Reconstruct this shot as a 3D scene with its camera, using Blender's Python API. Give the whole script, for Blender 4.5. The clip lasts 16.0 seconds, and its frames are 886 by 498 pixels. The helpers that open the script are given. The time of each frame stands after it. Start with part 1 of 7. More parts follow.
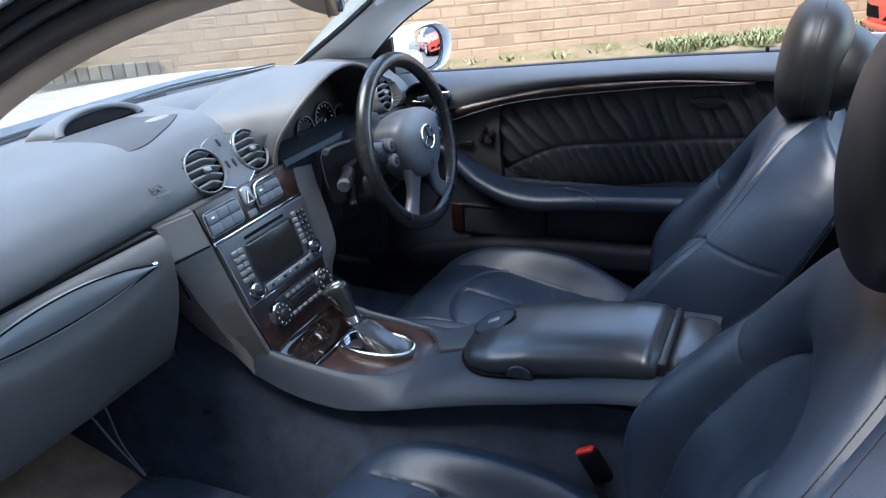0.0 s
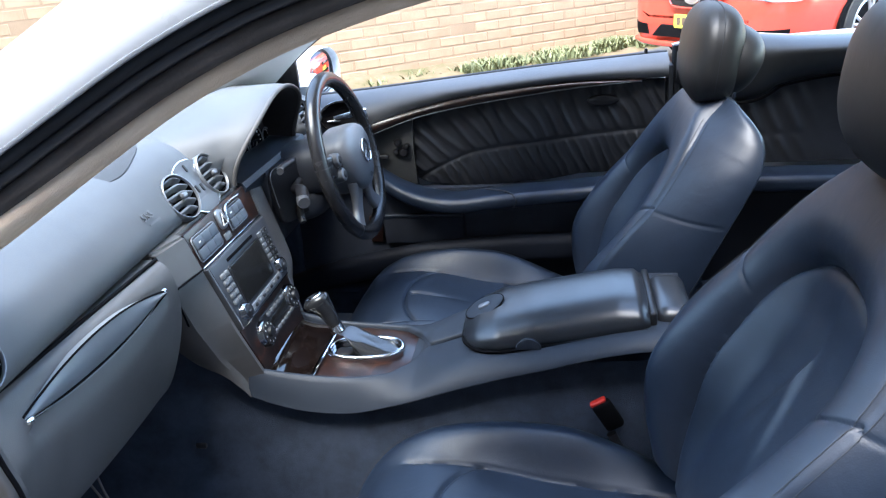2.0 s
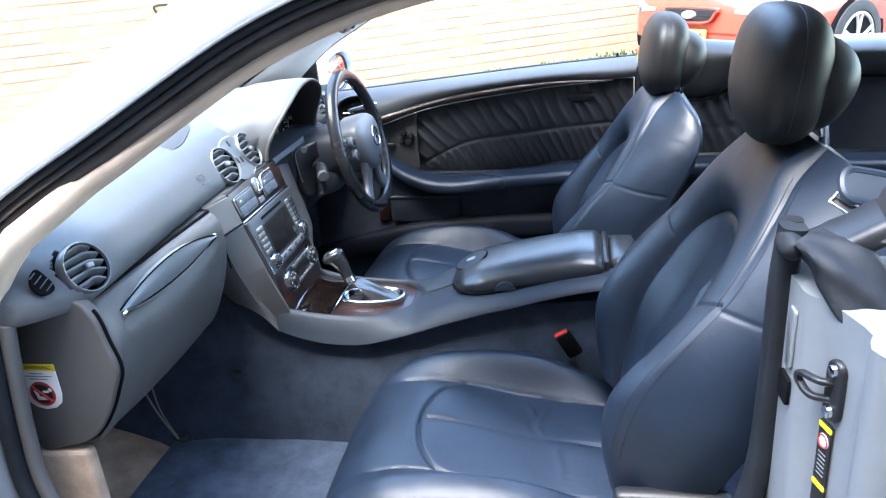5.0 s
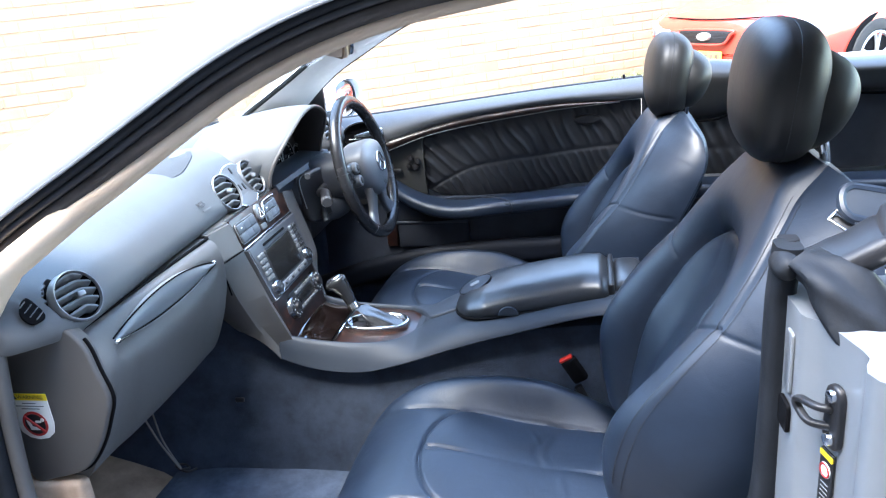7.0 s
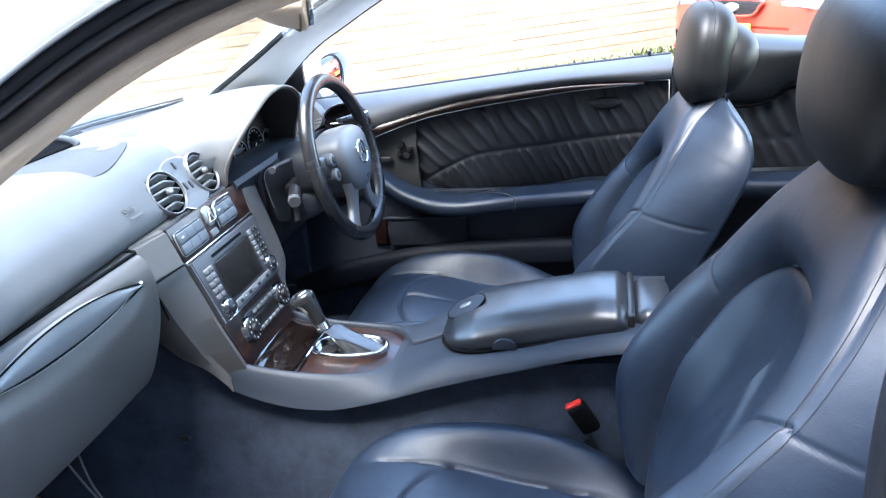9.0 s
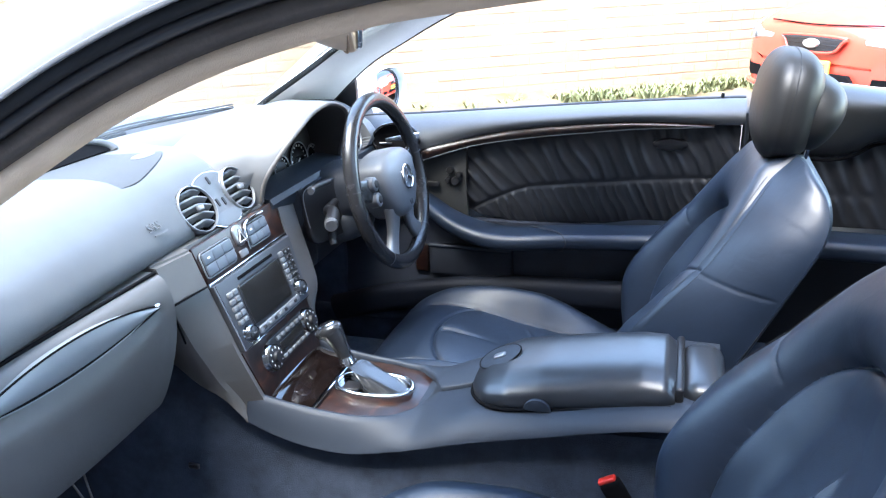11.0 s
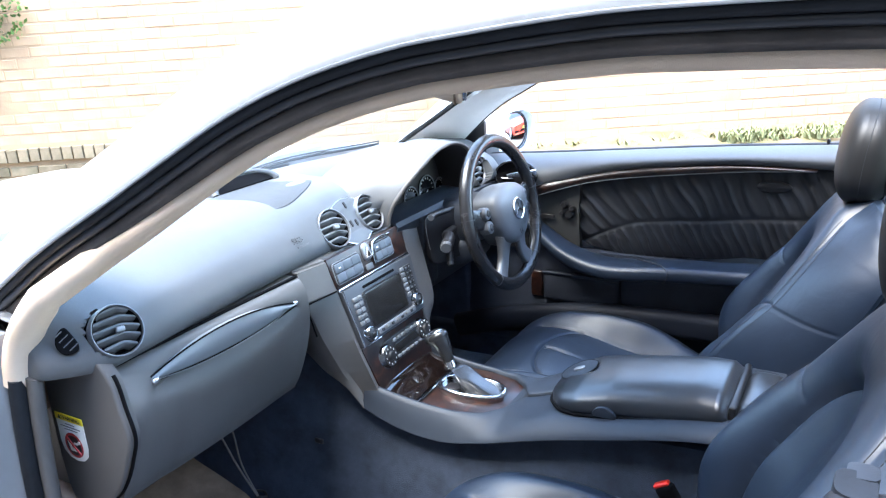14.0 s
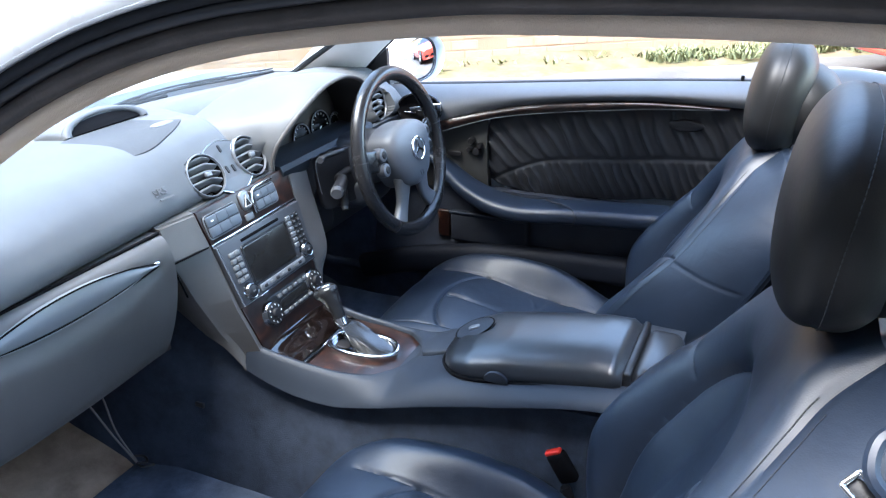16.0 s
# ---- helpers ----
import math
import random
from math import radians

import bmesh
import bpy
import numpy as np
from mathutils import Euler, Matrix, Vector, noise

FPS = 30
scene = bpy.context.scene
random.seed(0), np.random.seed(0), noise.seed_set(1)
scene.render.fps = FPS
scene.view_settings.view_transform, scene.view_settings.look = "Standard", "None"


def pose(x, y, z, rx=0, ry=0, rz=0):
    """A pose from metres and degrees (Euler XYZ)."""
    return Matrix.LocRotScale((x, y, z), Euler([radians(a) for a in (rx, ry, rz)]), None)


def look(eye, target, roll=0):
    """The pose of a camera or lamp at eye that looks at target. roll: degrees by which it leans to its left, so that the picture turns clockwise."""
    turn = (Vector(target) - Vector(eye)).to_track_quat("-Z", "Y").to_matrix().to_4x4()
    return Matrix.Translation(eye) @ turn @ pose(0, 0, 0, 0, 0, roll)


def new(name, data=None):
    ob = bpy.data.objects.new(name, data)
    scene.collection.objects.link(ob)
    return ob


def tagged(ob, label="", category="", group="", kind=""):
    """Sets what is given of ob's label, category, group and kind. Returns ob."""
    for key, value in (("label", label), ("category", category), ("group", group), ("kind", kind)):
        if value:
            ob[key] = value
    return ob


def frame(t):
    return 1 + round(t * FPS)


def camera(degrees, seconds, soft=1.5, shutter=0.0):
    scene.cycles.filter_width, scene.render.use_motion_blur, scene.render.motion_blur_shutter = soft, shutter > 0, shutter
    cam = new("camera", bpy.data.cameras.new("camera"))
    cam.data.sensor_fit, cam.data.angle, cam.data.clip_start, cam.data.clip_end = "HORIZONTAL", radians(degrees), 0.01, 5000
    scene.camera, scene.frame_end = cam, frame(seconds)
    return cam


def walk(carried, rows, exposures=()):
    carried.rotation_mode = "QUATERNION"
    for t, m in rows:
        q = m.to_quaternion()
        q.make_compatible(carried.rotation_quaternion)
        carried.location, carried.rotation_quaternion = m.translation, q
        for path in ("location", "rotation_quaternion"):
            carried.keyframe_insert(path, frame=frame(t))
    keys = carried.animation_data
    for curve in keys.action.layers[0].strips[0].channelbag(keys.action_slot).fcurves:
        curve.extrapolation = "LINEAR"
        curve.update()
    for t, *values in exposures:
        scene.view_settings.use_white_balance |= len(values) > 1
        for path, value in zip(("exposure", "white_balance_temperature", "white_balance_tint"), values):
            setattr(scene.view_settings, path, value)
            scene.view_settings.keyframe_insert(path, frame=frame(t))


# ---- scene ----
cam = camera(61.1, 16.0, soft=1.2)
PATH = [
    (0, (0.733, -0.974, 1.278), (-0.088, 0.654, 0.458), -4.5),
    (0.5, (0.624, -0.91, 1.26), (-0.069, 0.829, 0.555), -2.7),
    (1, (0.508, -0.827, 1.25), (-0.102, 0.951, 0.567), -4.8),
    (1.5, (0.477, -0.948, 1.267), (0.015, 0.875, 0.588), -7.1),
    (2, (0.47, -1.159, 1.28), (0.138, 0.652, 0.497), -5.1),
    (2.5, (0.534, -1.286, 1.282), (0.105, 0.526, 0.552), -2.4),
    (3, (0.575, -1.382, 1.284), (0.01, 0.407, 0.591), -5.0),
    (3.5, (0.56, -1.432, 1.293), (0.127, 0.389, 0.59), -5.3),
    (4, (0.547, -1.458, 1.296), (0.196, 0.374, 0.575), -4.2),
    (4.5, (0.557, -1.462, 1.291), (0.209, 0.373, 0.575), -4.9),
    (4.7, (0.544, -1.459, 1.292), (0.189, 0.361, 0.543), -4.7),
    (6.8, (0.58, -1.434, 1.277), (0.2, 0.398, 0.571), -5.6),
    (7, (0.581, -1.431, 1.279), (0.171, 0.405, 0.599), -5.9),
    (7.5, (0.62, -1.42, 1.272), (0.153, 0.382, 0.54), -6.3),
    (8, (0.627, -1.359, 1.253), (0.075, 0.403, 0.485), -6.7),
    (8.5, (0.576, -1.242, 1.25), (0.13, 0.555, 0.496), -5.7),
    (10.8, (0.582, -1.04, 1.274), (0.027, 0.737, 0.542), -2.8),
    (11, (0.571, -1.045, 1.27), (-0.005, 0.731, 0.553), -2.1),
    (11.5, (0.575, -1.036, 1.275), (0.0, 0.733, 0.539), -3.1),
    (12, (0.601, -1.021, 1.276), (0.015, 0.754, 0.567), -5.1),
    (12.5, (0.635, -0.973, 1.274), (-0.016, 0.789, 0.587), -4.8),
    (13, (0.632, -0.985, 1.27), (-0.184, 0.715, 0.604), -5.3),
    (13.5, (0.685, -1.098, 1.301), (-0.174, 0.588, 0.654), -3.7),
    (14, (0.749, -1.183, 1.314), (-0.221, 0.454, 0.699), -3.3),
    (14.5, (0.794, -1.138, 1.314), (-0.272, 0.432, 0.684), -5.8),
    (15, (0.823, -1.126, 1.338), (-0.223, 0.443, 0.674), -3.7),
    (15.5, (0.826, -1.149, 1.354), (-0.053, 0.482, 0.601), -2.5),
    (16, (0.762, -1.027, 1.331), (-0.025, 0.613, 0.499), -1.9),
]
walk(cam, [(t, look(eye, target, roll)) for t, eye, target, roll in PATH], [(0.0, 3.42, 6800, 8), (0.6, 3.62, 6800, 8), (1.3, 3.82, 6800, 8), (2.1, 3.86, 6800, 8), (3.0, 4.13, 6800, 8), (7.0, 4.42, 6800, 8), (8.5, 4.52, 6800, 8), (11.0, 4.54, 6800, 8), (14.8, 4.42, 6800, 8), (16.0, 4.20, 6800, 8)])

# ---- world, sun and sky ----
world = bpy.data.worlds.new("world")
scene.world = world
world.use_nodes = True
wn = world.node_tree.nodes
wl = world.node_tree.links
sky = wn.new("ShaderNodeTexSky")
sky.sky_type = "NISHITA"
sky.sun_disc = False
sky.sun_elevation = radians(63)
sky.sun_rotation = radians(208)
sky.dust_density = 0.6
wl.new(sky.outputs[0], wn["Background"].inputs[0])
wn["Background"].inputs[1].default_value = 0.15

sun = new("sun", bpy.data.lights.new("sun", "SUN"))
sun.data.energy = 0.95
sun.data.angle = radians(48)
sun.data.color = (0.97, 0.98, 1.0)
sun.matrix_world = look((-1.6, -3.0, 6.8), (0, 0, 0))


# ---- materials ----
def material(name, color, rough=0.5, metal=0.0, grain=0.0, scale=300.0, vary=0.12, vscale=6.0, coat=0.0,
             color2=None, dots=False, spec=0.5, rvary=0.08, per_piece=0.0, crease=0.0):
    """A Principled surface with two scales of tone, uneven gloss and fine relief."""
    m = bpy.data.materials.new(name)
    m.use_nodes = True
    n, l = m.node_tree.nodes, m.node_tree.links
    b = n["Principled BSDF"]
    b.inputs["Metallic"].default_value = metal
    b.inputs["Coat Weight"].default_value = coat
    b.inputs["Coat Roughness"].default_value = 0.04
    b.inputs["Specular IOR Level"].default_value = spec
    co = n.new("ShaderNodeTexCoord")
    big = n.new("ShaderNodeTexNoise")
    big.inputs["Scale"].default_value = vscale
    big.inputs["Detail"].default_value = 6
    big.inputs["Roughness"].default_value = 0.65
    l.new(co.outputs["Object"], big.inputs["Vector"])
    c2 = color2 or tuple(c * (1 - vary) for c in color)
    c1 = color if color2 else tuple(min(1, c * (1 + vary)) for c in color)
    ramp = n.new("ShaderNodeValToRGB")
    ramp.color_ramp.elements[0].position, ramp.color_ramp.elements[1].position = 0.35, 0.65
    ramp.color_ramp.elements[0].color, ramp.color_ramp.elements[1].color = (*c2, 1), (*c1, 1)
    l.new(big.outputs["Fac"], ramp.inputs["Fac"])
    out = ramp.outputs["Color"]
    if per_piece:
        info = n.new("ShaderNodeObjectInfo")
        geo = n.new("ShaderNodeNewGeometry")
        add = n.new("ShaderNodeMath")
        add.operation = "ADD"
        l.new(info.outputs["Random"], add.inputs[0])
        l.new(geo.outputs["Random Per Island"], add.inputs[1])
        fr = n.new("ShaderNodeMath")
        fr.operation = "FRACT"
        l.new(add.outputs[0], fr.inputs[0])
        mr = n.new("ShaderNodeMapRange")
        mr.inputs["To Min"].default_value, mr.inputs["To Max"].default_value = 1 - per_piece, 1 + per_piece
        l.new(fr.outputs[0], mr.inputs["Value"])
        mul = n.new("ShaderNodeVectorMath")
        mul.operation = "SCALE"
        l.new(out, mul.inputs[0])
        l.new(mr.outputs[0], mul.inputs["Scale"])
        out = mul.outputs[0]
    l.new(out, b.inputs["Base Color"])
    mr2 = n.new("ShaderNodeMapRange")
    mr2.inputs["To Min"].default_value, mr2.inputs["To Max"].default_value = max(0.02, rough - rvary), min(1, rough + rvary)
    l.new(big.outputs["Fac"], mr2.inputs["Value"])
    l.new(mr2.outputs[0], b.inputs["Roughness"])
    if grain:
        if dots:
            fine = n.new("ShaderNodeTexVoronoi")
            fine.feature = "DISTANCE_TO_EDGE"
            fac = fine.outputs["Distance"]
        else:
            fine = n.new("ShaderNodeTexNoise")
            fine.inputs["Detail"].default_value = 4
            fac = fine.outputs["Fac"]
        fine.inputs["Scale"].default_value = scale
        l.new(co.outputs["Object"], fine.inputs["Vector"])
        bump = n.new("ShaderNodeBump")
        bump.inputs["Strength"].default_value = grain
        bump.inputs["Distance"].default_value = 0.002
        l.new(fac, bump.inputs["Height"])
        l.new(bump.outputs[0], b.inputs["Normal"])
        if crease:
            soft = n.new("ShaderNodeTexNoise")
            soft.inputs["Scale"].default_value, soft.inputs["Detail"].default_value = 26, 3
            soft.inputs["Distortion"].default_value = 0.8
            l.new(co.outputs["Object"], soft.inputs["Vector"])
            b2 = n.new("ShaderNodeBump")
            b2.inputs["Strength"].default_value, b2.inputs["Distance"].default_value = crease, 0.006
            l.new(soft.outputs["Fac"], b2.inputs["Height"])
            l.new(b2.outputs[0], bump.inputs["Normal"])
    return m


LEATHER = material("dark navy leather", (0.0104, 0.0188, 0.0350), 0.44, grain=0.07, scale=420, dots=True, vary=0.18, vscale=9, spec=0.55, crease=0.13)
HEADSKIN = material("matt black headrest leather", (0.0135, 0.0140, 0.0150), 0.50, grain=0.07, scale=420, dots=True, vary=0.18, vscale=9, spec=0.42, crease=0.08)
ARMSKIN = material("polished dark armrest leather", (0.020, 0.023, 0.028), 0.31, grain=0.06, scale=420, dots=True, vary=0.15, vscale=9, spec=0.60, crease=0.05)
KNOBSKIN = material("polished black knob leather", (0.022, 0.023, 0.025), 0.22, grain=0.05, scale=420, dots=True, vary=0.15, vscale=12, spec=0.6)
BOLSTER = material("grey-black bolster skin", (0.050, 0.051, 0.050), 0.42, grain=0.08, scale=420, dots=True, vary=0.15, vscale=9)
PLEAT = material("pleated leather", (0.027, 0.029, 0.034), 0.40, grain=0.08, scale=420, dots=True, vary=0.2, vscale=12)
DASH = material("soft dash skin", (0.108, 0.112, 0.117), 0.50, grain=0.2, scale=650, dots=True, vary=0.1, vscale=5, spec=0.38)
LOWER = material("charcoal trim plastic", (0.100, 0.094, 0.090), 0.46, grain=0.2, scale=600, dots=True, vary=0.12, vscale=5)
ENDCOVER = material("black-brown cover plastic", (0.088, 0.082, 0.079), 0.48, grain=0.2, scale=600, dots=True, vary=0.12, vscale=5)
SPEAKER = material("dark speaker mesh", (0.058, 0.060, 0.064), 0.6, grain=0.5, scale=900, dots=True, vary=0.1, spec=0.3)
SLAT = material("dark vent slat", (0.120, 0.123, 0.130), 0.42, vary=0.1)
CONSOLE = material("graphite trim plastic", (0.024, 0.031, 0.043), 0.50, grain=0.14, scale=650, dots=True, vary=0.1, vscale=6, spec=0.30)
RIMSKIN = material("worn black wheel leather", (0.019, 0.019, 0.021), 0.25, grain=0.06, scale=500, dots=True, vary=0.25, vscale=14)
BINSKIN = material("matt navy bin plastic", (0.009, 0.012, 0.020), 0.62, grain=0.15, scale=600, dots=True, vary=0.2, spec=0.25)
DOORLOW = material("dark navy door carpet", (0.034, 0.041, 0.058), 0.75, grain=0.6, scale=600, vary=0.25, spec=0.25)
NAVYTRIM = material("dark navy trim plastic", (0.030, 0.034, 0.043), 0.48, grain=0.15, scale=600, dots=True, vary=0.15, vscale=6)
SMOKED = material("smoked chrome plate", (0.30, 0.31, 0.33), 0.12, metal=1.0, vary=0.05)
BLACK = material("black plastic", (0.012, 0.012, 0.014), 0.42, grain=0.1, scale=500, vary=0.25)
GLOSS = material("gloss black", (0.008, 0.008, 0.009), 0.10, vary=0.3, coat=0.5)
VOID = material("deep black", (0.004, 0.004, 0.005), 0.8, spec=0.08)
SCREEN = material("dark screen glass", (0.018, 0.017, 0.016), 0.16, vary=0.1)
RADIO = material("dark radio face", (0.062, 0.066, 0.075), 0.34, metal=0.2, vary=0.06)
SILVER = material("silver paint trim", (0.25, 0.26, 0.275), 0.34, metal=0.55, vary=0.06)
SATIN = material("satin grey handle paint", (0.215, 0.228, 0.248), 0.38, metal=0.15, vary=0.06)
PLATE = material("satin grey vent plate", (0.125, 0.130, 0.138), 0.42, metal=0.2, vary=0.06)
TIPGREY = material("grey stalk end", (0.060, 0.063, 0.070), 0.35, vary=0.1)
TITAN = material("titanium grey trim", (0.20, 0.205, 0.215), 0.34, metal=0.35, vary=0.06)
CHROME = material("chrome", (0.82, 0.82, 0.83), 0.10, metal=1.0, vary=0.03, rvary=0.05)
BUTTON = material("grey button", (0.16, 0.165, 0.17), 0.42, vary=0.1)
SLATE = material("slate blue keys", (0.10, 0.115, 0.135), 0.40, vary=0.1)
CARPET = material("dark carpet", (0.052, 0.067, 0.098), 0.95, grain=1.0, scale=700, vary=0.28, vscale=14, spec=0.15)
MAT = material("navy floor mat", (0.080, 0.100, 0.138), 0.95, grain=1.0, scale=600, vary=0.3, vscale=16, spec=0.15)
TOE = material("faded brown carpet", (0.400, 0.285, 0.205), 0.92, grain=1.0, scale=600, vary=0.3, vscale=9, spec=0.15)
BEIGE = material("beige pillar cloth", (0.72, 0.565, 0.43), 0.85, grain=0.4, scale=900, vary=0.06, vscale=10, spec=0.2)
HUB = material("grey hub skin", (0.105, 0.112, 0.125), 0.42, grain=0.12, scale=650, dots=True, vary=0.08)
GREYTRIM = material("pale grey pillar trim", (0.80, 0.80, 0.80), 0.6, grain=0.3, scale=700, vary=0.05, spec=0.3)
LINING = material("dark brown hood lining", (0.034, 0.030, 0.029), 0.7, grain=0.2, scale=600, vary=0.15)
RUBBER = material("black rubber seal", (0.011, 0.013, 0.017), 0.62, grain=0.2, scale=200, vary=0.3, vscale=20, spec=0.3)
SEALSHEEN = material("smooth black seal skin", (0.014, 0.016, 0.021), 0.36, vary=0.2, vscale=20, spec=0.6)
SEALBROWN = material("dark brown seal rubber", (0.058, 0.050, 0.047), 0.55, grain=0.2, scale=200, vary=0.25, vscale=20, spec=0.35)
PAINT = material("pale silver car paint", (0.62, 0.64, 0.66), 0.28, vary=0.03, coat=0.7)
# Darker copy of the silver body paint: the doorway's shade is in the colour.
SHADEJAMB = material("silver jamb paint darkened for shade", (0.190, 0.199, 0.210), 0.34, vary=0.06, coat=0.4, vscale=10)
REDPAINT = material("red car paint", (0.64, 0.068, 0.042), 0.24, vary=0.05, coat=0.9)
LAMPBACK = material("headlamp housing", (0.46, 0.47, 0.48), 0.35, metal=0.3, vary=0.08)
TYRE = material("tyre rubber", (0.02, 0.02, 0.02), 0.75, grain=0.3, scale=120, vary=0.3)
ALLOY = material("alloy wheel", (0.55, 0.55, 0.56), 0.3, metal=0.8, vary=0.06)
YELLOW = material("yellow plate", (0.66, 0.63, 0.09), 0.4, vary=0.08)
DARKWOOD = material("polished dark walnut", (0.007, 0.0045, 0.004), 0.05, vary=0.4, vscale=30, coat=0.8)
SILLPLATE = material("scuffed brown sill plate", (0.105, 0.082, 0.068), 0.42, grain=0.3, scale=120, vary=0.25, vscale=8)
WHITE = material("white label", (0.78, 0.78, 0.76), 0.45, vary=0.04)
WARN = material("warning yellow", (0.85, 0.62, 0.03), 0.45, vary=0.05)
REDINK = material("red print", (0.42, 0.03, 0.03), 0.45, vary=0.06)
REDPLASTIC = material("red plastic", (0.65, 0.03, 0.02), 0.35, vary=0.08)
STITCH = material("grey thread", (0.026, 0.030, 0.037), 0.7, vary=0.2, vscale=300)
BRICK = material("cream brick", (0.480, 0.325, 0.205), 0.9, grain=0.6, scale=45, vscale=5, color2=(0.41, 0.272, 0.168), per_piece=0.055, spec=0.2)
OLDBRICK = material("weathered brick", (0.25, 0.20, 0.14), 0.95, grain=0.9, scale=40, vscale=6, color2=(0.13, 0.115, 0.07), per_piece=0.25, spec=0.15)
# Kept dark so the added south wall throws little light on the car.
BLOCKBRICK = material("dark light-blocking brick", (0.105, 0.085, 0.070), 0.95, grain=0.8, scale=40, vscale=4, color2=(0.065, 0.055, 0.048), spec=0.15)
MORTAR = material("mortar", (0.40, 0.275, 0.175), 0.95, grain=0.7, scale=90, vscale=3, color2=(0.35, 0.24, 0.152), spec=0.15)
ASPHALT = material("asphalt", (0.14, 0.135, 0.128), 0.92, grain=1.0, scale=110, vscale=1.6, color2=(0.09, 0.088, 0.085), spec=0.2)
DIRT = material("dry dirt", (0.20, 0.15, 0.10), 0.97, grain=1.0, scale=40, vscale=4, color2=(0.11, 0.10, 0.05), spec=0.1)
GRASS = material("green grass", (0.190, 0.205, 0.105), 0.80, vary=0.25, vscale=5, per_piece=0.22, spec=0.25)
LEAF = material("shrub leaf", (0.07, 0.13, 0.03), 0.6, vary=0.3, vscale=8, per_piece=0.45, spec=0.3)
TWIG = material("twig", (0.13, 0.09, 0.06), 0.9, vary=0.2)
CABLE = material("pale cable", (0.20, 0.19, 0.18), 0.6, vary=0.1)


def wood_material():
    m = bpy.data.materials.new("burr walnut veneer")
    m.use_nodes = True
    n, l = m.node_tree.nodes, m.node_tree.links
    b = n["Principled BSDF"]
    co = n.new("ShaderNodeTexCoord")
    warp = n.new("ShaderNodeTexNoise")
    warp.inputs["Scale"].default_value, warp.inputs["Detail"].default_value = 22, 8
    warp.inputs["Distortion"].default_value = 2.2
    l.new(co.outputs["Object"], warp.inputs["Vector"])
    ramp = n.new("ShaderNodeValToRGB")
    e = ramp.color_ramp.elements
    e[0].position, e[0].color = 0.30, (0.010, 0.004, 0.003, 1)
    e[1].position, e[1].color = 0.78, (0.068, 0.023, 0.011, 1)
    mid = e.new(0.52)
    mid.color = (0.020, 0.0075, 0.005, 1)
    l.new(warp.outputs["Fac"], ramp.inputs["Fac"])
    l.new(ramp.outputs["Color"], b.inputs["Base Color"])
    b.inputs["Roughness"].default_value = 0.34
    b.inputs["Coat Weight"].default_value = 0.16
    b.inputs["Coat Roughness"].default_value = 0.03
    return m


WOOD = wood_material()


def glass_material(name, tint, gloss):
    m = bpy.data.materials.new(name)
    m.use_nodes = True
    n, l = m.node_tree.nodes, m.node_tree.links
    n.remove(n["Principled BSDF"])
    clear, shine, mix, lw = (n.new("ShaderNodeBsdfTransparent"), n.new("ShaderNodeBsdfGlossy"),
                             n.new("ShaderNodeMixShader"), n.new("ShaderNodeLayerWeight"))
    clear.inputs[0].default_value = (*tint, 1)
    shine.inputs["Roughness"].default_value = 0.02
    power, scale = n.new("ShaderNodeMath"), n.new("ShaderNodeMath")
    power.operation, scale.operation = "POWER", "MULTIPLY_ADD"
    power.inputs[1].default_value = 4.0
    scale.inputs[1].default_value, scale.inputs[2].default_value = gloss, 0.03
    l.new(lw.outputs["Facing"], power.inputs[0])
    l.new(power.outputs[0], scale.inputs[0])
    l.new(scale.outputs[0], mix.inputs[0])
    l.new(clear.outputs[0], mix.inputs[1])
    l.new(shine.outputs[0], mix.inputs[2])
    l.new(mix.outputs[0], n["Material Output"].inputs[0])
    return m


GLASS = glass_material("windscreen glass", (0.93, 0.96, 0.95), 0.35)
LAMPGLASS = glass_material("lamp lens", (0.95, 0.97, 0.98), 0.5)


# ---- shape tools ----
def A(*p):
    return np.array(p, float)


def cat(pts, n, closed=False):
    """n points on a smooth curve through pts."""
    p = np.array(pts, float)
    m = len(p)
    k = m if closed else m - 1
    t = np.linspace(0, k, n, endpoint=not closed)
    i = np.minimum(t.astype(int), k - 1)
    f = (t - i)[:, None]
    if closed:
        a, b, c, d = p[(i - 1) % m], p[i % m], p[(i + 1) % m], p[(i + 2) % m]
    else:
        ext = np.vstack([2 * p[0] - p[1], p, 2 * p[-1] - p[-2]])
        a, b, c, d = ext[i], ext[i + 1], ext[i + 2], ext[i + 3]
    return 0.5 * (2 * b + (c - a) * f + (2 * a - 5 * b + 4 * c - d) * f ** 2 + (3 * b - a - 3 * c + d) * f ** 3)


def bend(xs, ys):
    """A smooth function through given values."""
    t = cat(np.c_[xs, ys], 240)
    return lambda q: np.interp(q, t[:, 0], t[:, 1])


def grid_faces(nu, nv, cu=False, cv=False, base=0):
    f = []
    for i in range(nu if cu else nu - 1):
        for j in range(nv if cv else nv - 1):
            i2, j2 = (i + 1) % nu, (j + 1) % nv
            f.append((base + i * nv + j, base + i2 * nv + j, base + i2 * nv + j2, base + i * nv + j2))
    return f


def loft(rings, closed=True, caps=True, loop=False):
    """Skin over rings of equally many points."""
    r = np.array(rings, float)
    nu, nv = r.shape[:2]
    f = grid_faces(nu, nv, loop, closed)
    if caps and not loop and closed:
        f += [tuple(range(nv)), tuple((nu - 1) * nv + j for j in range(nv))]
    return r.reshape(-1, 3), f


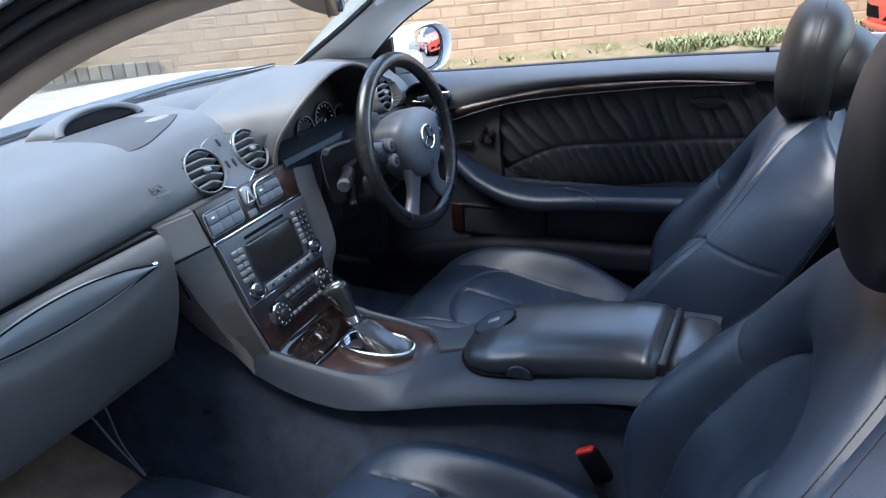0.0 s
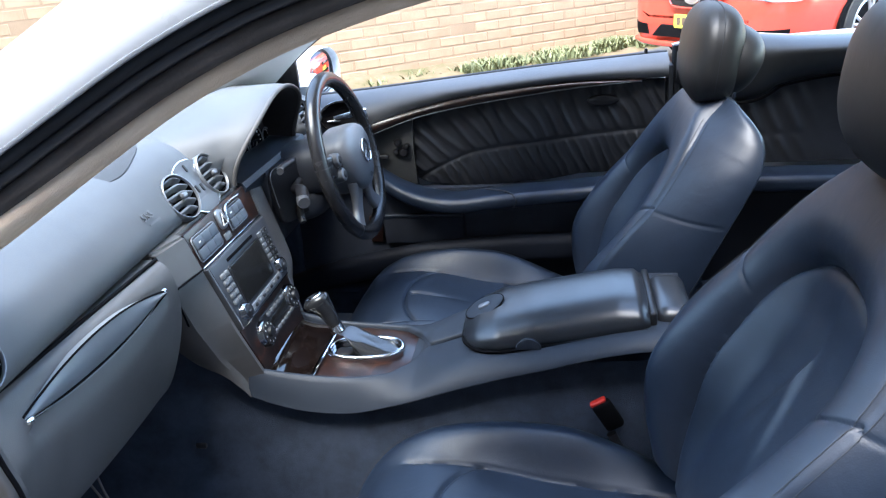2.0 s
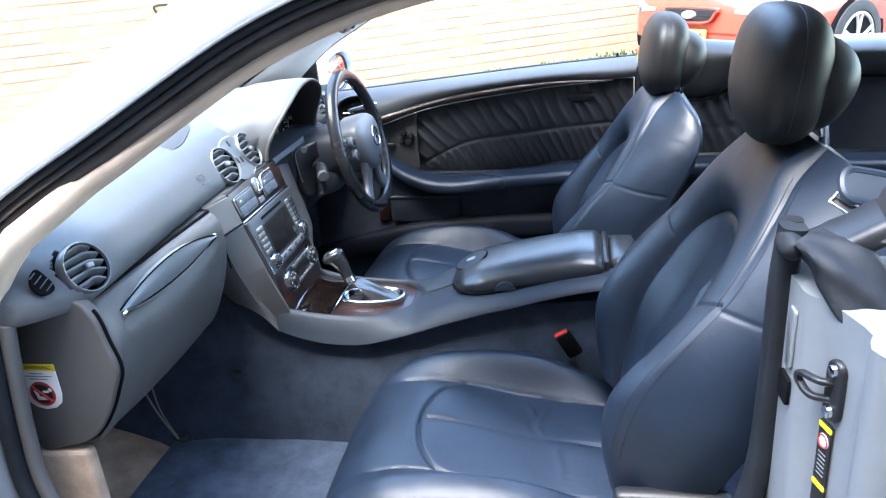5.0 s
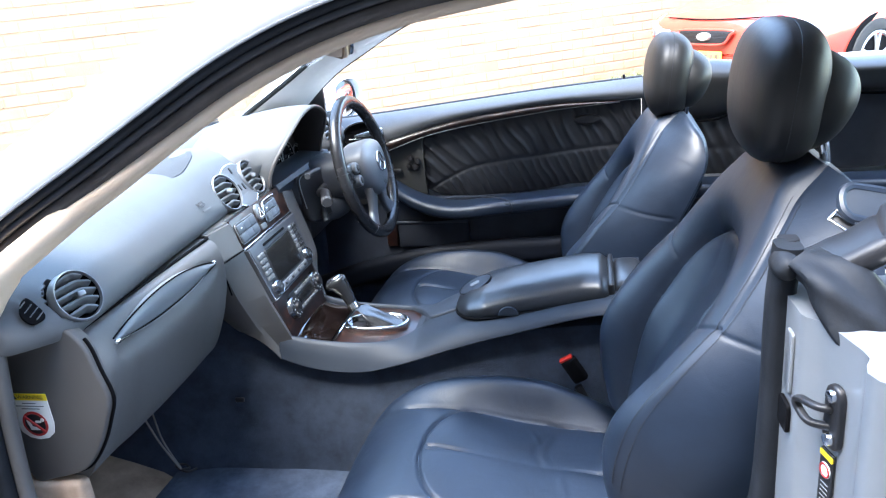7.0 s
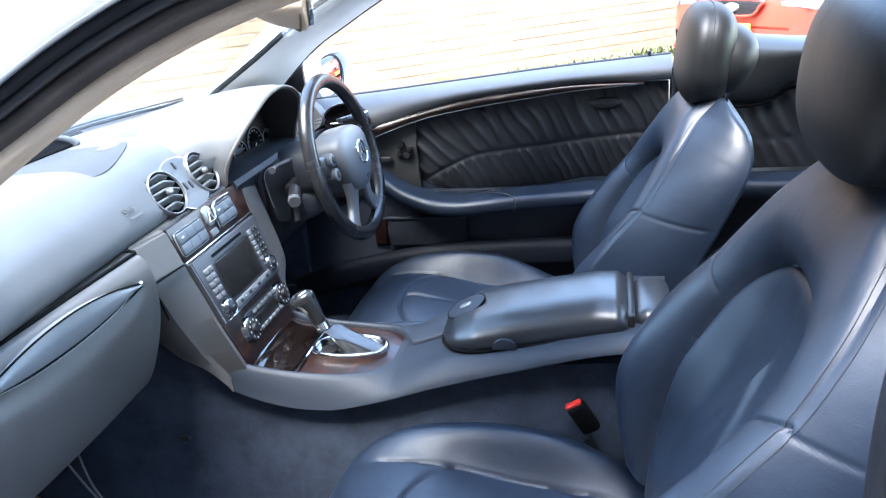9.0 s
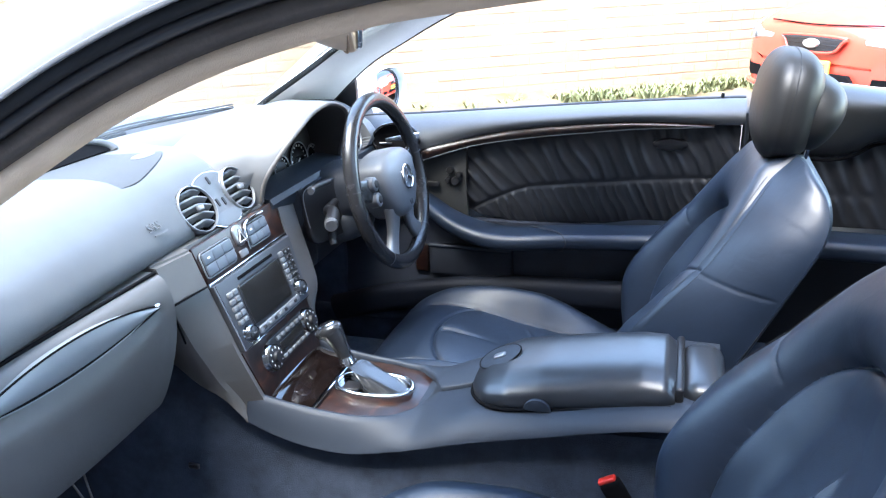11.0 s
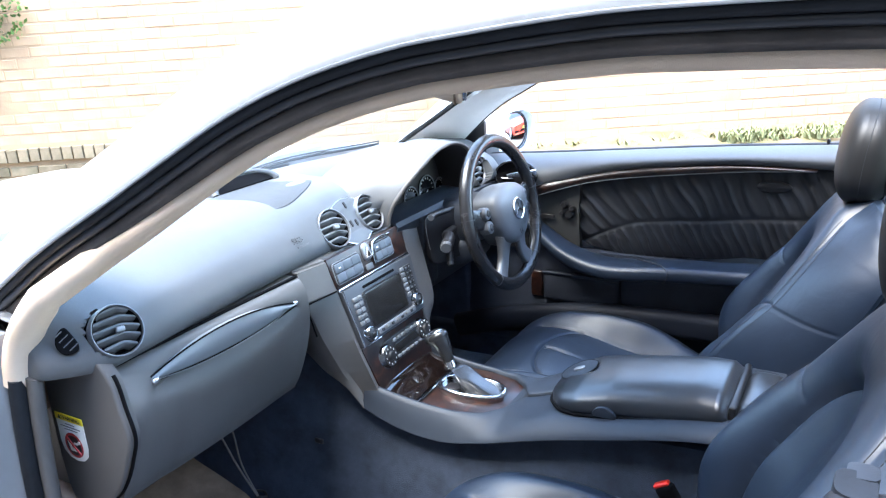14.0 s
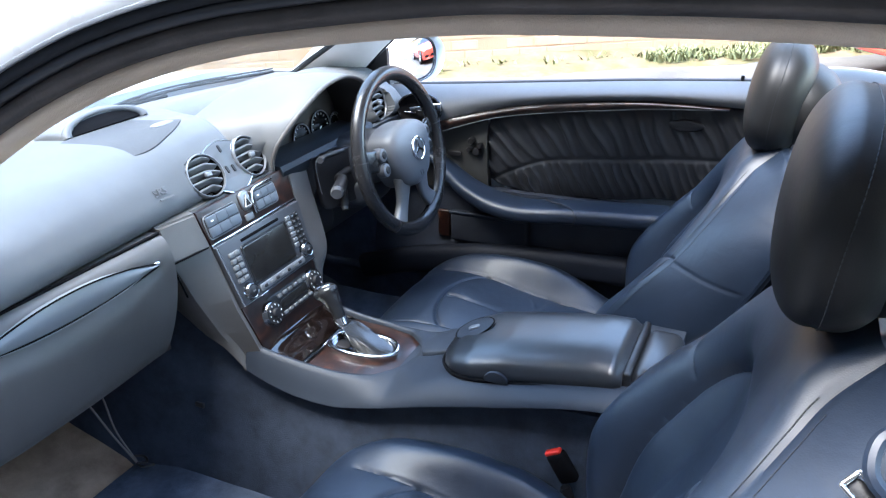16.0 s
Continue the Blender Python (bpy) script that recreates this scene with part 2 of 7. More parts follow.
def slab(p, off):
    """A grid of points (nu, nv, 3) given thickness by the vector (or grid of vectors) off."""
    p = np.array(p, float)
    nu, nv = p.shape[:2]
    q = p + np.array(off, float)
    n = nu * nv
    f = grid_faces(nu, nv) + [tuple(reversed(x)) for x in grid_faces(nu, nv, base=n)]
    rim = [i * nv for i in range(nu)] + [(nu - 1) * nv + j for j in range(1, nv)]
    rim += [i * nv + nv - 1 for i in range(nu - 2, -1, -1)] + [j for j in range(nv - 2, 0, -1)]
    for a, b in zip(rim, rim[1:] + rim[:1]):
        f.append((a, a + n, b + n, b))
    return np.vstack([p.reshape(-1, 3), q.reshape(-1, 3)]), f


def frames_along(path, closed=False, up=(0, 0, 1)):
    p = np.array(path, float)
    t = np.roll(p, -1, 0) - np.roll(p, 1, 0) if closed else np.gradient(p, axis=0)
    t /= np.linalg.norm(t, axis=1)[:, None] + 1e-12
    u = np.array(up, float)
    s = np.cross(t, u)
    bad = np.linalg.norm(s, axis=1) < 0.35
    if bad.any():                                          # a path that runs along up: turn by another axis throughout
        s = np.cross(t, (0.31, 0.95, 0.05) if abs(u[2]) > 0.5 else (0.1, 0.05, 1.0))
    s /= np.linalg.norm(s, axis=1)[:, None]
    return p, s, np.cross(s, t)


def sweep(path, prof, closed=False, up=(0, 0, 1), scale=None, caps=True):
    """A profile (side, up) carried along a path."""
    p, s, u = frames_along(path, closed, up)
    prof = np.array(prof, float)
    k = np.ones(len(p)) if scale is None else np.array(scale, float)
    rings = p[:, None] + k[:, None, None] * (prof[None, :, :1] * s[:, None] + prof[None, :, 1:] * u[:, None])
    return loft(rings, True, caps, closed)


def circle(r, n=12, ry=None):
    a = np.linspace(0, 2 * math.pi, n, endpoint=False)
    return np.stack([r * np.cos(a), (ry or r) * np.sin(a)], 1)


def tube(path, r, n=10, closed=False, scale=None, up=(0, 0, 1)):
    return sweep(path, circle(r, n), closed, up, scale)


def rect(w, h, r, n=4):
    """A rounded rectangle as a profile."""
    out = []
    for cx, cy, a0 in ((w / 2 - r, h / 2 - r, 0), (-w / 2 + r, h / 2 - r, 90), (-w / 2 + r, -h / 2 + r, 180), (w / 2 - r, -h / 2 + r, 270)):
        for a in np.linspace(a0, a0 + 90, n):
            out.append((cx + r * math.cos(radians(a)), cy + r * math.sin(radians(a))))
    return np.array(out)


def move(geo, m):
    v, f = geo
    m = np.array(m)
    return np.asarray(v) @ m[:3, :3].T + m[:3, 3], f


def join(*geos):
    vs, fs, n = [], [], 0
    for v, f in geos:
        vs.append(np.asarray(v, float))
        fs += [tuple(i + n for i in x) for x in f]
        n += len(v)
    return np.vstack(vs), fs


def puck(prof, r=0.004, h=0.01, seg=3):
    """A flat outline (x, y) raised to height h, its upper edge rounded by r."""
    p = np.array(prof, float)
    c = p.mean(0)
    ext = np.abs(p - c).max(0)
    rings = [np.c_[p, np.zeros(len(p))]]
    for a in np.linspace(0, math.pi / 2, seg + 1):
        d = r * (1 - math.cos(a))
        k = np.maximum(1 - d / np.maximum(ext, 1e-6), 0.02)
        rings.append(np.c_[c + (p - c) * k, np.full(len(p), h - r + r * math.sin(a))])
    return loft(rings)


def rbox(c, s, r=0.006, m=None, seg=3):
    """A box with rounded edges, centred at c."""
    bm = bmesh.new()
    bmesh.ops.create_cube(bm, size=1.0)
    for v in bm.verts:
        v.co = Vector((v.co.x * s[0], v.co.y * s[1], v.co.z * s[2]))
    bmesh.ops.bevel(bm, geom=bm.edges[:], offset=min(r, min(s) * 0.49), segments=seg, profile=0.5, affect="EDGES")
    bm.verts.index_update()
    v, f = np.array([x.co[:] for x in bm.verts]), [tuple(q.index for q in x.verts) for x in bm.faces]
    bm.free()
    if m is not None:
        v, f = move((v, f), m)
    return v + np.array(c, float), f


def blob(c, r, e1=0.8, e2=0.8, nu=28, nv=36, m=None):
    """A superellipsoid with half axes r; small exponents make it boxier."""
    u = np.linspace(-math.pi / 2, math.pi / 2, nu)[:, None]
    v = np.linspace(-math.pi, math.pi, nv, endpoint=False)[None]
    sp = lambda x, e: np.sign(x) * np.abs(x) ** e
    x = r[0] * sp(np.cos(u), e1) * sp(np.cos(v), e2)
    y = r[1] * sp(np.cos(u), e1) * sp(np.sin(v), e2)
    z = r[2] * sp(np.sin(u), e1) * np.ones_like(v)
    g = loft(np.stack([x, y, z], 2))
    if m is not None:
        g = move(g, m)
    return g[0] + np.array(c, float), g[1]


def lathe(prof, m=None, n=32):
    """Turns (radius, height) points about z."""
    a = np.linspace(0, 2 * math.pi, n, endpoint=False)
    ring = prof[0][0] > 1e-6 and prof[-1][0] > 1e-6       # an open middle: the profile closes on itself
    g = loft([np.stack([r * np.cos(a), r * np.sin(a), np.full(n, h)], 1) for r, h in prof], loop=ring)
    return move(g, m) if m is not None else g


def facing(c, normal, up=(0, 0, 1)):
    """A pose at c whose z looks along normal and whose y leans to up."""
    z = Vector(normal).normalized()
    x = Vector(up).cross(z).normalized()
    y = z.cross(x)
    return Matrix(((x.x, y.x, z.x, c[0]), (x.y, y.y, z.y, c[1]), (x.z, y.z, z.z, c[2]), (0, 0, 0, 1)))


def mesh_of(name, geo, mat, smooth=True):
    v, f = geo
    me = bpy.data.meshes.new(name)
    me.from_pydata([tuple(map(float, x)) for x in v], [], f)
    bm = bmesh.new()
    bm.from_mesh(me)
    bmesh.ops.remove_doubles(bm, verts=bm.verts, dist=1e-6)
    bmesh.ops.recalc_face_normals(bm, faces=bm.faces)
    bm.to_mesh(me)
    bm.free()
    me.materials.append(mat)
    if smooth:
        me.shade_smooth()
        me.set_sharp_from_angle(angle=radians(42))
    return me


def thing(name, label, category, group="", kind="", at=(0, 0, 0)):
    """An Empty that carries the parts of one thing."""
    ob = new(name)
    ob.empty_display_size = 0.05
    ob.location = at
    return tagged(ob, label, category, group, kind)


def part(name, geo, mat, parent, label="", smooth=True):
    ob = new(name, mesh_of(name, geo, mat, smooth))
    ob.parent = parent
    if parent.parent is None:
        ob.matrix_parent_inverse = Matrix.Translation(-parent.location)
    return tagged(ob, label)


def single(name, geo, mat, label, category, group="", kind="", smooth=True):
    return tagged(new(name, mesh_of(name, geo, mat, smooth)), label, category, group, kind)


def gauss(d, w):
    return np.exp(-(d / w) ** 2)


def step(x, a, b):
    t = np.clip((x - a) / (b - a), 0, 1)
    return t * t * (3 - 2 * t)


# ---- ground and street ----
WALL_O, WALL_D = A(-0.6, 6.15, 0), A(math.cos(radians(33)), math.sin(radians(33)), 0)
WALL_N = A(math.sin(radians(33)), -math.cos(radians(33)), 0)      # towards the car


def build_ground():
    n = 120
    u = np.sinh(np.linspace(-5.6, 5.6, n)) * 2.2
    x, y = np.meshgrid(u, u, indexing="ij")
    z = np.zeros_like(x)
    for i in range(n):
        for j in range(n):
            z[i, j] = 0.012 * noise.noise((x[i, j] * 0.7, y[i, j] * 0.7, 0)) - 0.006 - 0.34 * float(step(x[i, j], -2.4, -5.2))
    p = np.stack([x, y, z], 2).reshape(-1, 3)
    single("ground", (p, grid_faces(n, n)), ASPHALT, "worn grey asphalt of the street beside the cars", "ground", kind="structure")
    # dirt verge along the foot of the wall
    nu, nv = 160, 10
    g = np.zeros((nu, nv, 3))
    for i, s in enumerate(np.linspace(-9, 9, nu)):
        w = 0.55 + 0.14 * noise.noise((s * 1.3, 3, 0)) + 0.05 * noise.noise((s * 6, 7, 0))
        for j, t in enumerate(np.linspace(0, 1, nv)):
            q = WALL_O + WALL_D * s + WALL_N * (w * t - 0.02)
            g[i, j] = (q[0], q[1], 0.075 * (1 - t) ** 0.7 * (1 + 0.5 * noise.noise((s * 3, t * 4, 1))) - 0.02 * t + 0.012 - 0.34 * float(step(q[0], -2.4, -5.2)))
    single("verge", slab(g, (0, 0, -0.06)), DIRT, "strip of dry dirt along the foot of the brick wall", "verge", kind="structure")


def build_grass():
    rng = np.random.RandomState(4)
    v, f = [], []

    def tuft(s, d, h, count, spread):
        for _ in range(count):
            a, r = rng.rand() * 6.283, spread * math.sqrt(rng.rand())
            q = WALL_O + WALL_D * (s + r * math.cos(a)) + WALL_N * (d + 0.6 * r * math.sin(a))
            hh = h * (0.5 + 0.8 * rng.rand())
            b = rng.rand() * 6.283
            lean, wid = 1.1 * hh * rng.rand(), 0.007 + 0.010 * rng.rand()
            dx, dy = math.cos(b), math.sin(b)
            k = len(v)
            base = A(q[0], q[1], 0.02)
            side = A(-dy, dx, 0) * wid
            mid = base + A(dx * lean * 0.4, dy * lean * 0.4, hh * 0.6)
            tip = base + A(dx * lean, dy * lean, hh)
            v.extend([base - side, base + side, mid + side * 0.9, mid - side * 0.9, tip])
            f.extend([(k, k + 1, k + 2, k + 3), (k + 3, k + 2, k + 4)])

    for s in np.arange(0.0, 4.6, 0.10):
        dens = 0.55 + 0.9 * noise.noise((s * 1.9, 0.3, 5))
        if dens > 0.12:
            tuft(s + rng.rand() * 0.1, 0.20 + 0.22 * rng.rand(), 0.035 + 0.075 * min(1, dens), int(150 * min(1.2, dens)) + 20, 0.19)
    for s in np.arange(-8.5, 0.0, 0.35):
        tuft(s + rng.rand() * 0.3, 0.12 + 0.2 * rng.rand(), 0.07, 16, 0.13)
    single("grass", (np.array(v), f), GRASS, "ragged green grass growing along the foot of the wall", "grass", kind="stuff", smooth=False)


# ---- car body: floor, sills, pillars, roof ----
PILLAR = [(-0.50, 0.76), (-0.36, 0.90), (-0.22, 1.005), (-0.144, 1.055), (-0.04, 1.112), (0.054, 1.165), (0.137, 1.21), (0.214, 1.243),
          (0.284, 1.265), (0.349, 1.28), (0.40, 1.288), (0.515, 1.301), (0.607, 1.306), (0.80, 1.306), (1.05, 1.29), (1.35, 1.235), (1.62, 1.13), (1.85, 1.0)]


def rail_y(z):
    return -0.70 + 0.30 * (z - 0.86)


def rail(side, dx=0.0, dz=0.0, dy=0.0, n=70, first=0, last=None):
    """The door-frame line of one side, shifted."""
    pts = [(x + dx, side * (-rail_y(z) + dy), z + dz) for x, z in PILLAR[first:last]]
    return cat(pts, n)


def open_sheet(g, thick, x0, x1, w):
    """A sheet with thickness and a rectangular opening."""
    nu, nv = g.shape[:2]
    n = nu * nv
    v = np.vstack([g.reshape(-1, 3), g.reshape(-1, 3) + A(0, 0, thick)])
    inside = lambda q: x0 < v[list(q), 0].mean() < x1 and abs(v[list(q), 1].mean()) < w
    keep = [q for q in grid_faces(nu, nv) if not inside(q)]
    f, edges = [], {}
    for q in keep:
        f += [q, tuple(i + n for i in reversed(q))]
        for a, b in zip(q, q[1:] + q[:1]):
            edges[(a, b)] = edges.get((b, a), 0) + 1 if (b, a) in edges else 1
    for a, b in edges:
        if (b, a) not in edges:
            f.append((b, a, a + n, b + n))
    return v, f


def build_body():
    car = thing("silver_car", "pale silver two-door car body with the passenger door open", "car")
    for side, word in ((-1, "near"), (1, "far")):
        top = rail(side, dz=0.012 if side > 0 else 0.0)
        # the outer skin of pillar and roof rail: a broad band of paint above the door seal
        n = len(top)
        rings = []
        for i, (x, y, z) in enumerate(top):
            k = i / (n - 1)
            t = np.gradient(top, axis=0)[i]
            nx, nz = -t[2], t[0]
            ln = math.hypot(nx, nz)
            nx, nz = nx / ln, nz / ln
            sec = []
            for a, (o, h) in enumerate(((0.012, -0.004), (0.016, 0.006), (0.010, 0.030), (-0.012, 0.055), (-0.05, 0.074), (-0.085, 0.080), (-0.085, 0.060), (-0.02, 0.028), (-0.006, 0.0))):
                sec.append((x + nx * h, y + side * o, z + nz * h))
            rings.append(sec)
        part("roof_rail", loft(rings), PAINT, car, "pale silver painted windscreen pillar and roof rail")
        if side > 0:
            continue
        # black door seals and the inner cloth cover
        t = np.gradient(top, axis=0)
        nrm = np.c_[-t[:, 2], t[:, 0]] / np.hypot(t[:, 0], t[:, 2])[:, None]

        def along(o, h, w, d, r):
            """A bead that follows the rail, o outwards of it and h beyond it."""
            return loft([[(p[0] + q[0] * (h + b), p[1] + side * (o + a), p[2] + q[1] * (h + b)) for a, b in rect(w, d, r)] for p, q in zip(top, nrm)])

        part("door_seal", along(0.006, -0.0065, 0.015, 0.012, 0.005), RUBBER, car, "black rubber door seal")
        part("door_seal", along(0.001, -0.0165, 0.016, 0.011, 0.005), SEALSHEEN, car, "black rubber door seal")
        part("seal_edge", along(0.0150, -0.0010, 0.0035, 0.0040, 0.001), SATIN, car)
        part("seal_strip", along(-0.006, -0.0295, 0.017, 0.018, 0.006), SEALBROWN, car, "dark brown inner seal")
        trim = np.c_[top[:, 0] - nrm[:, 0] * 0.043, top[:, 1] - side * 0.020, top[:, 2] - nrm[:, 1] * 0.043][8:]
        foot = np.array([(-0.232, side * 0.678, 0.858), (-0.222, side * 0.676, 0.895), (-0.200, side * 0.672, 0.938), (-0.158, side * 0.664, 0.985)])
        trim = np.vstack([cat(foot, 12), trim[trim[:, 0] > -0.10]])
        low = step(trim[:, 0], 0.16, -0.16)
        part("pillar_cover", sweep(trim, rect(0.020, 0.026, 0.009), up=(0, side, 0), scale=1.0 + 0.85 * low),
             BEIGE, car, "cloth covered inner pillar trim")
    # inner trim of the far pillar and roof side, between the windscreen's edge and the side window
    front = cat([(-0.446, 0.597, 0.935), (-0.254, 0.545, 1.042), (-0.069, 0.508, 1.152), (0.103, 0.489, 1.227), (0.22, 0.484, 1.268), (0.40, 0.470, 1.295), (0.80, 0.470, 1.315), (1.05, 0.47, 1.300), (1.35, 0.49, 1.235)], 90)
    lower = cat([(-0.343, 0.702, 0.886), (-0.161, 0.646, 1.034), (-0.04, 0.621, 1.103), (0.079, 0.596, 1.162), (0.19, 0.575, 1.200), (0.36, 0.556, 1.236), (0.75, 0.550, 1.262), (1.05, 0.55, 1.250), (1.35, 0.57, 1.19)], 90)
    trim = []
    for f, e in zip(front, lower):
        ridge = [0.017 * (1 - abs(q - 0.56) / 0.56) - 0.004 * math.exp(-((q - 0.56) / 0.10) ** 2) for q in np.linspace(0, 1, 15)]
        trim.append([f + (e - f) * q + A(0.35, -0.85, -0.2) * k for q, k in zip(np.linspace(0, 1, 15), ridge)])
    part("pillar_trim", slab(trim, (-0.012, 0.026, 0.012)), GREYTRIM, car, "pale grey inner pillar trim")
    part("glass_seal", sweep(front[:42] + A(-0.004, 0.004, 0.002), rect(0.013, 0.013, 0.004), up=(0, 1, 0)), RUBBER, car, "black windscreen edge seal")
    part("window_seal", sweep(lower + A(-0.004, 0.012, -0.001), rect(0.008, 0.010, 0.003), up=(0, 1, 0)), RUBBER, car)
    # roof skin, headliner and windscreen header
    xs = np.linspace(0.30, 1.35, 30)
    zs = np.interp(xs, [0.30, 0.5, 0.8, 1.05, 1.35], [1.300, 1.345, 1.365, 1.35, 1.285])
    ys = np.linspace(-0.50, 0.50, 25)
    g = np.array([[(x - 0.03 * (1 - (y / 0.5) ** 2), y, z + 0.028 * (1 - (y / 0.5) ** 2)) for y in ys] for x, z in zip(xs, zs)])
    roof = tagged(part("roof", open_sheet(g, 0.012, 0.54, 0.84, 0.40), PAINT, car), "pale silver roof with the sunroof open")
    part("headliner", open_sheet(g - A(0, 0, 0.035), 0.010, 0.54, 0.84, 0.40), BEIGE, car)
    head = cat([(0.30, -0.55, 1.27), (0.24, -0.3, 1.288), (0.22, 0, 1.292), (0.24, 0.3, 1.288), (0.30, 0.55, 1.27)], 30)
    part("windscreen_header", sweep(head, rect(0.10, 0.035, 0.014)), BEIGE, car)
    # floor pan, tunnel and bulkhead
    part("floor", rbox((0.45, 0, 0.27), (1.9, 1.34, 0.05), 0.01), CARPET, car, "dark carpeted car floor")
    bx = [[(-0.52 - 0.10 * step(z, 0.75, 0.35) + 0.28 * step(z, 0.42, 0.29), y, z) for z in np.linspace(0.29, 0.90, 16)] for y in np.linspace(-0.64, 0.64, 12)]
    part("bulkhead", slab(bx, (-0.02, 0, 0)), CARPET, car, "dark carpeted footwell wall")
    tb = [[(-0.505 - 0.10 * step(z, 0.75, 0.35) + 0.28 * step(z, 0.42, 0.29), y, z) for z in np.linspace(0.30, 0.80, 24)] for y in np.linspace(-0.635, -0.170, 12)]
    part("toe_board", slab(tb, (-0.012, 0, 0)), TOE, car, "faded brown carpeted toe board")
    secs = []
    for x in np.linspace(-0.62, 1.25, 30):
        h = np.interp(x, [-0.30, -0.10, 0.06, 0.2, 0.35, 0.6, 1.25], [0.84, 0.56, 0.53, 0.55, 0.60, 0.62, 0.40])
        w = np.interp(x, [-0.62, -0.3, -0.2, -0.1, 0.0, 0.6, 1.25], [0.20, 0.165, 0.140, 0.118, 0.118, 0.122, 0.12])
        secs.append([(x, -w - 0.045, 0.28), (x, -w - 0.012, 0.40), (x, -w + 0.004, h - 0.06), (x, -w + 0.03, h), (x, w - 0.03, h), (x, w - 0.004, h - 0.06), (x, w + 0.012, 0.40), (x, w + 0.045, 0.28)])
    part("tunnel", loft(secs), CARPET, car, "carpeted transmission tunnel")
    for side in (-1, 1):
        sill = cat([(-0.42, side * 0.735, 0.33), (0.0, side * 0.74, 0.33), (0.5, side * 0.74, 0.33), (0.86, side * 0.735, 0.34)], 20)
        # The near sill takes the silver with doorway shade in its colour.
        part("sill", sweep(sill, rect(0.20, 0.13, 0.03)), SHADEJAMB if side < 0 else CARPET, car)
        part("sill_cover", sweep(cat([(-0.42, side * 0.69, 0.395), (0.2, side * 0.69, 0.395), (0.80, side * 0.69, 0.40)], 16), rect(0.13, 0.030, 0.012)), SILLPLATE if side < 0 else CARPET, car, "scuffed plastic sill cover")
    part("kick_panel", rbox((-0.42, 0.650, 0.55), (0.34, 0.03, 0.50), 0.01), CARPET, car, "dark carpeted footwell side")
    # front pillar foot on the open side
    foot = []
    for z in np.linspace(0.34, 0.93, 20):
        k = step(z, 0.34, 0.93)
        xr = -0.235 + 0.02 * k + 0.05 * step(z, 0.5, 0.36) - 0.012 * gauss(z - 0.65, 0.1)
        foot.append([(-0.50, -0.645, z), (xr - 0.05, -0.645, z), (xr - 0.015, -0.655, z), (xr - 0.02, -0.70, z), (xr - 0.05, -0.745, z),
                     (xr - 0.075, -0.80, z), (xr - 0.09, -0.84, z), (xr - 0.14, -0.865, z), (-0.50, -0.87, z)])
    # Post colour holds the doorway's shade, well below the outer paint.
    part("front_post", loft(foot), SHADEJAMB, car, "silver painted door post with hinges, doorway shade in its colour")
    edge = cat([(-0.222, -0.688, 0.868), (-0.231, -0.690, 0.80), (-0.243, -0.690, 0.70), (-0.243, -0.692, 0.60), (-0.20, -0.695, 0.48), (-0.12, -0.70, 0.43), (0.05, -0.71, 0.42)], 50)
    part("door_seal", sweep(edge, rect(0.020, 0.026, 0.008), up=(0, 1, 0)), RUBBER, car, "black rubber door seal")
    part("seal_strip", sweep(edge + A(0.018, 0.012, 0.0), rect(0.020, 0.020, 0.008), up=(0, 1, 0)), LOWER, car)
    part("hinge", join(rbox((-0.30, -0.83, 0.60), (0.05, 0.07, 0.035), 0.008), tube([(-0.285, -0.868, 0.57), (-0.285, -0.868, 0.63)], 0.012, 12)), SHADEJAMB, car)
    # flanks, wings and bonnet
    for side in (-1, 1):
        wing = [[(x, side * (0.86 - 0.05 * step(x, -0.6, -1.9) - 0.03 * step(z, 0.7, 0.95)), z) for z in np.linspace(0.25, 0.90 - 0.12 * step(x, -0.6, -1.9), 12)] for x in np.linspace(-1.95, -0.44, 24)]
        part("front_wing", slab(wing, (0, -side * 0.02, 0)), PAINT, car)
        quarter = [[(x, side * (0.872 - 0.025 * step(z, 0.7, 1.0) - 0.02 * step(x, 1.6, 2.4)), z) for z in np.linspace(0.25, np.interp(x, [0.8, 1.4, 2.4], [0.985, 0.99, 0.93]) - 0.03 * (side > 0), 14)] for x in np.linspace(0.835, 2.4, 26)]
        part("rear_quarter", slab(quarter, (0, -side * 0.02, 0)), PAINT, car)
        shoulder = cat([(0.862, side * 0.81, 0.972), (0.95, side * 0.80, 0.985), (1.4, side * 0.79, 0.99), (2.3, side * 0.74, 0.94)], 24)
        part("shoulder", sweep(shoulder - A(0, 0, 0.03 * (side > 0)), rect(0.13, 0.030, 0.012)), PAINT, car)
    hood = [[(x, y, 0.925 - 0.16 * step(x, -0.55, -2.2) + 0.022 * (1 - (y / 0.83) ** 2) - 0.03 * step(abs(y), 0.6, 0.83)) for y in np.linspace(-0.83, 0.83, 31)]
            for x in np.linspace(-2.05, -0.72, 30)]
    part("bonnet", slab(hood, (0, 0, -0.02)), PAINT, car, "pale silver bonnet")
    cowl = [[(x + 0.15 * (y / 0.7) ** 2, y, 0.915 + 0.01 * (x + 0.7)) for y in np.linspace(-0.74, 0.74, 24)] for x in np.linspace(-0.76, -0.58, 5)]
    part("cowl", slab(cowl, (0, 0, -0.03)), BLACK, car, "black plastic cowl below the windscreen")
    for y0, y1 in ((-0.42, 0.30), (0.10, 0.62)):
        p = cat([(-0.64 + 0.12 * (y0 / 0.7) ** 2, y0, 0.928), (-0.645, (y0 + y1) / 2, 0.934), (-0.61 + 0.12 * (y1 / 0.7) ** 2, y1, 0.940)], 20)
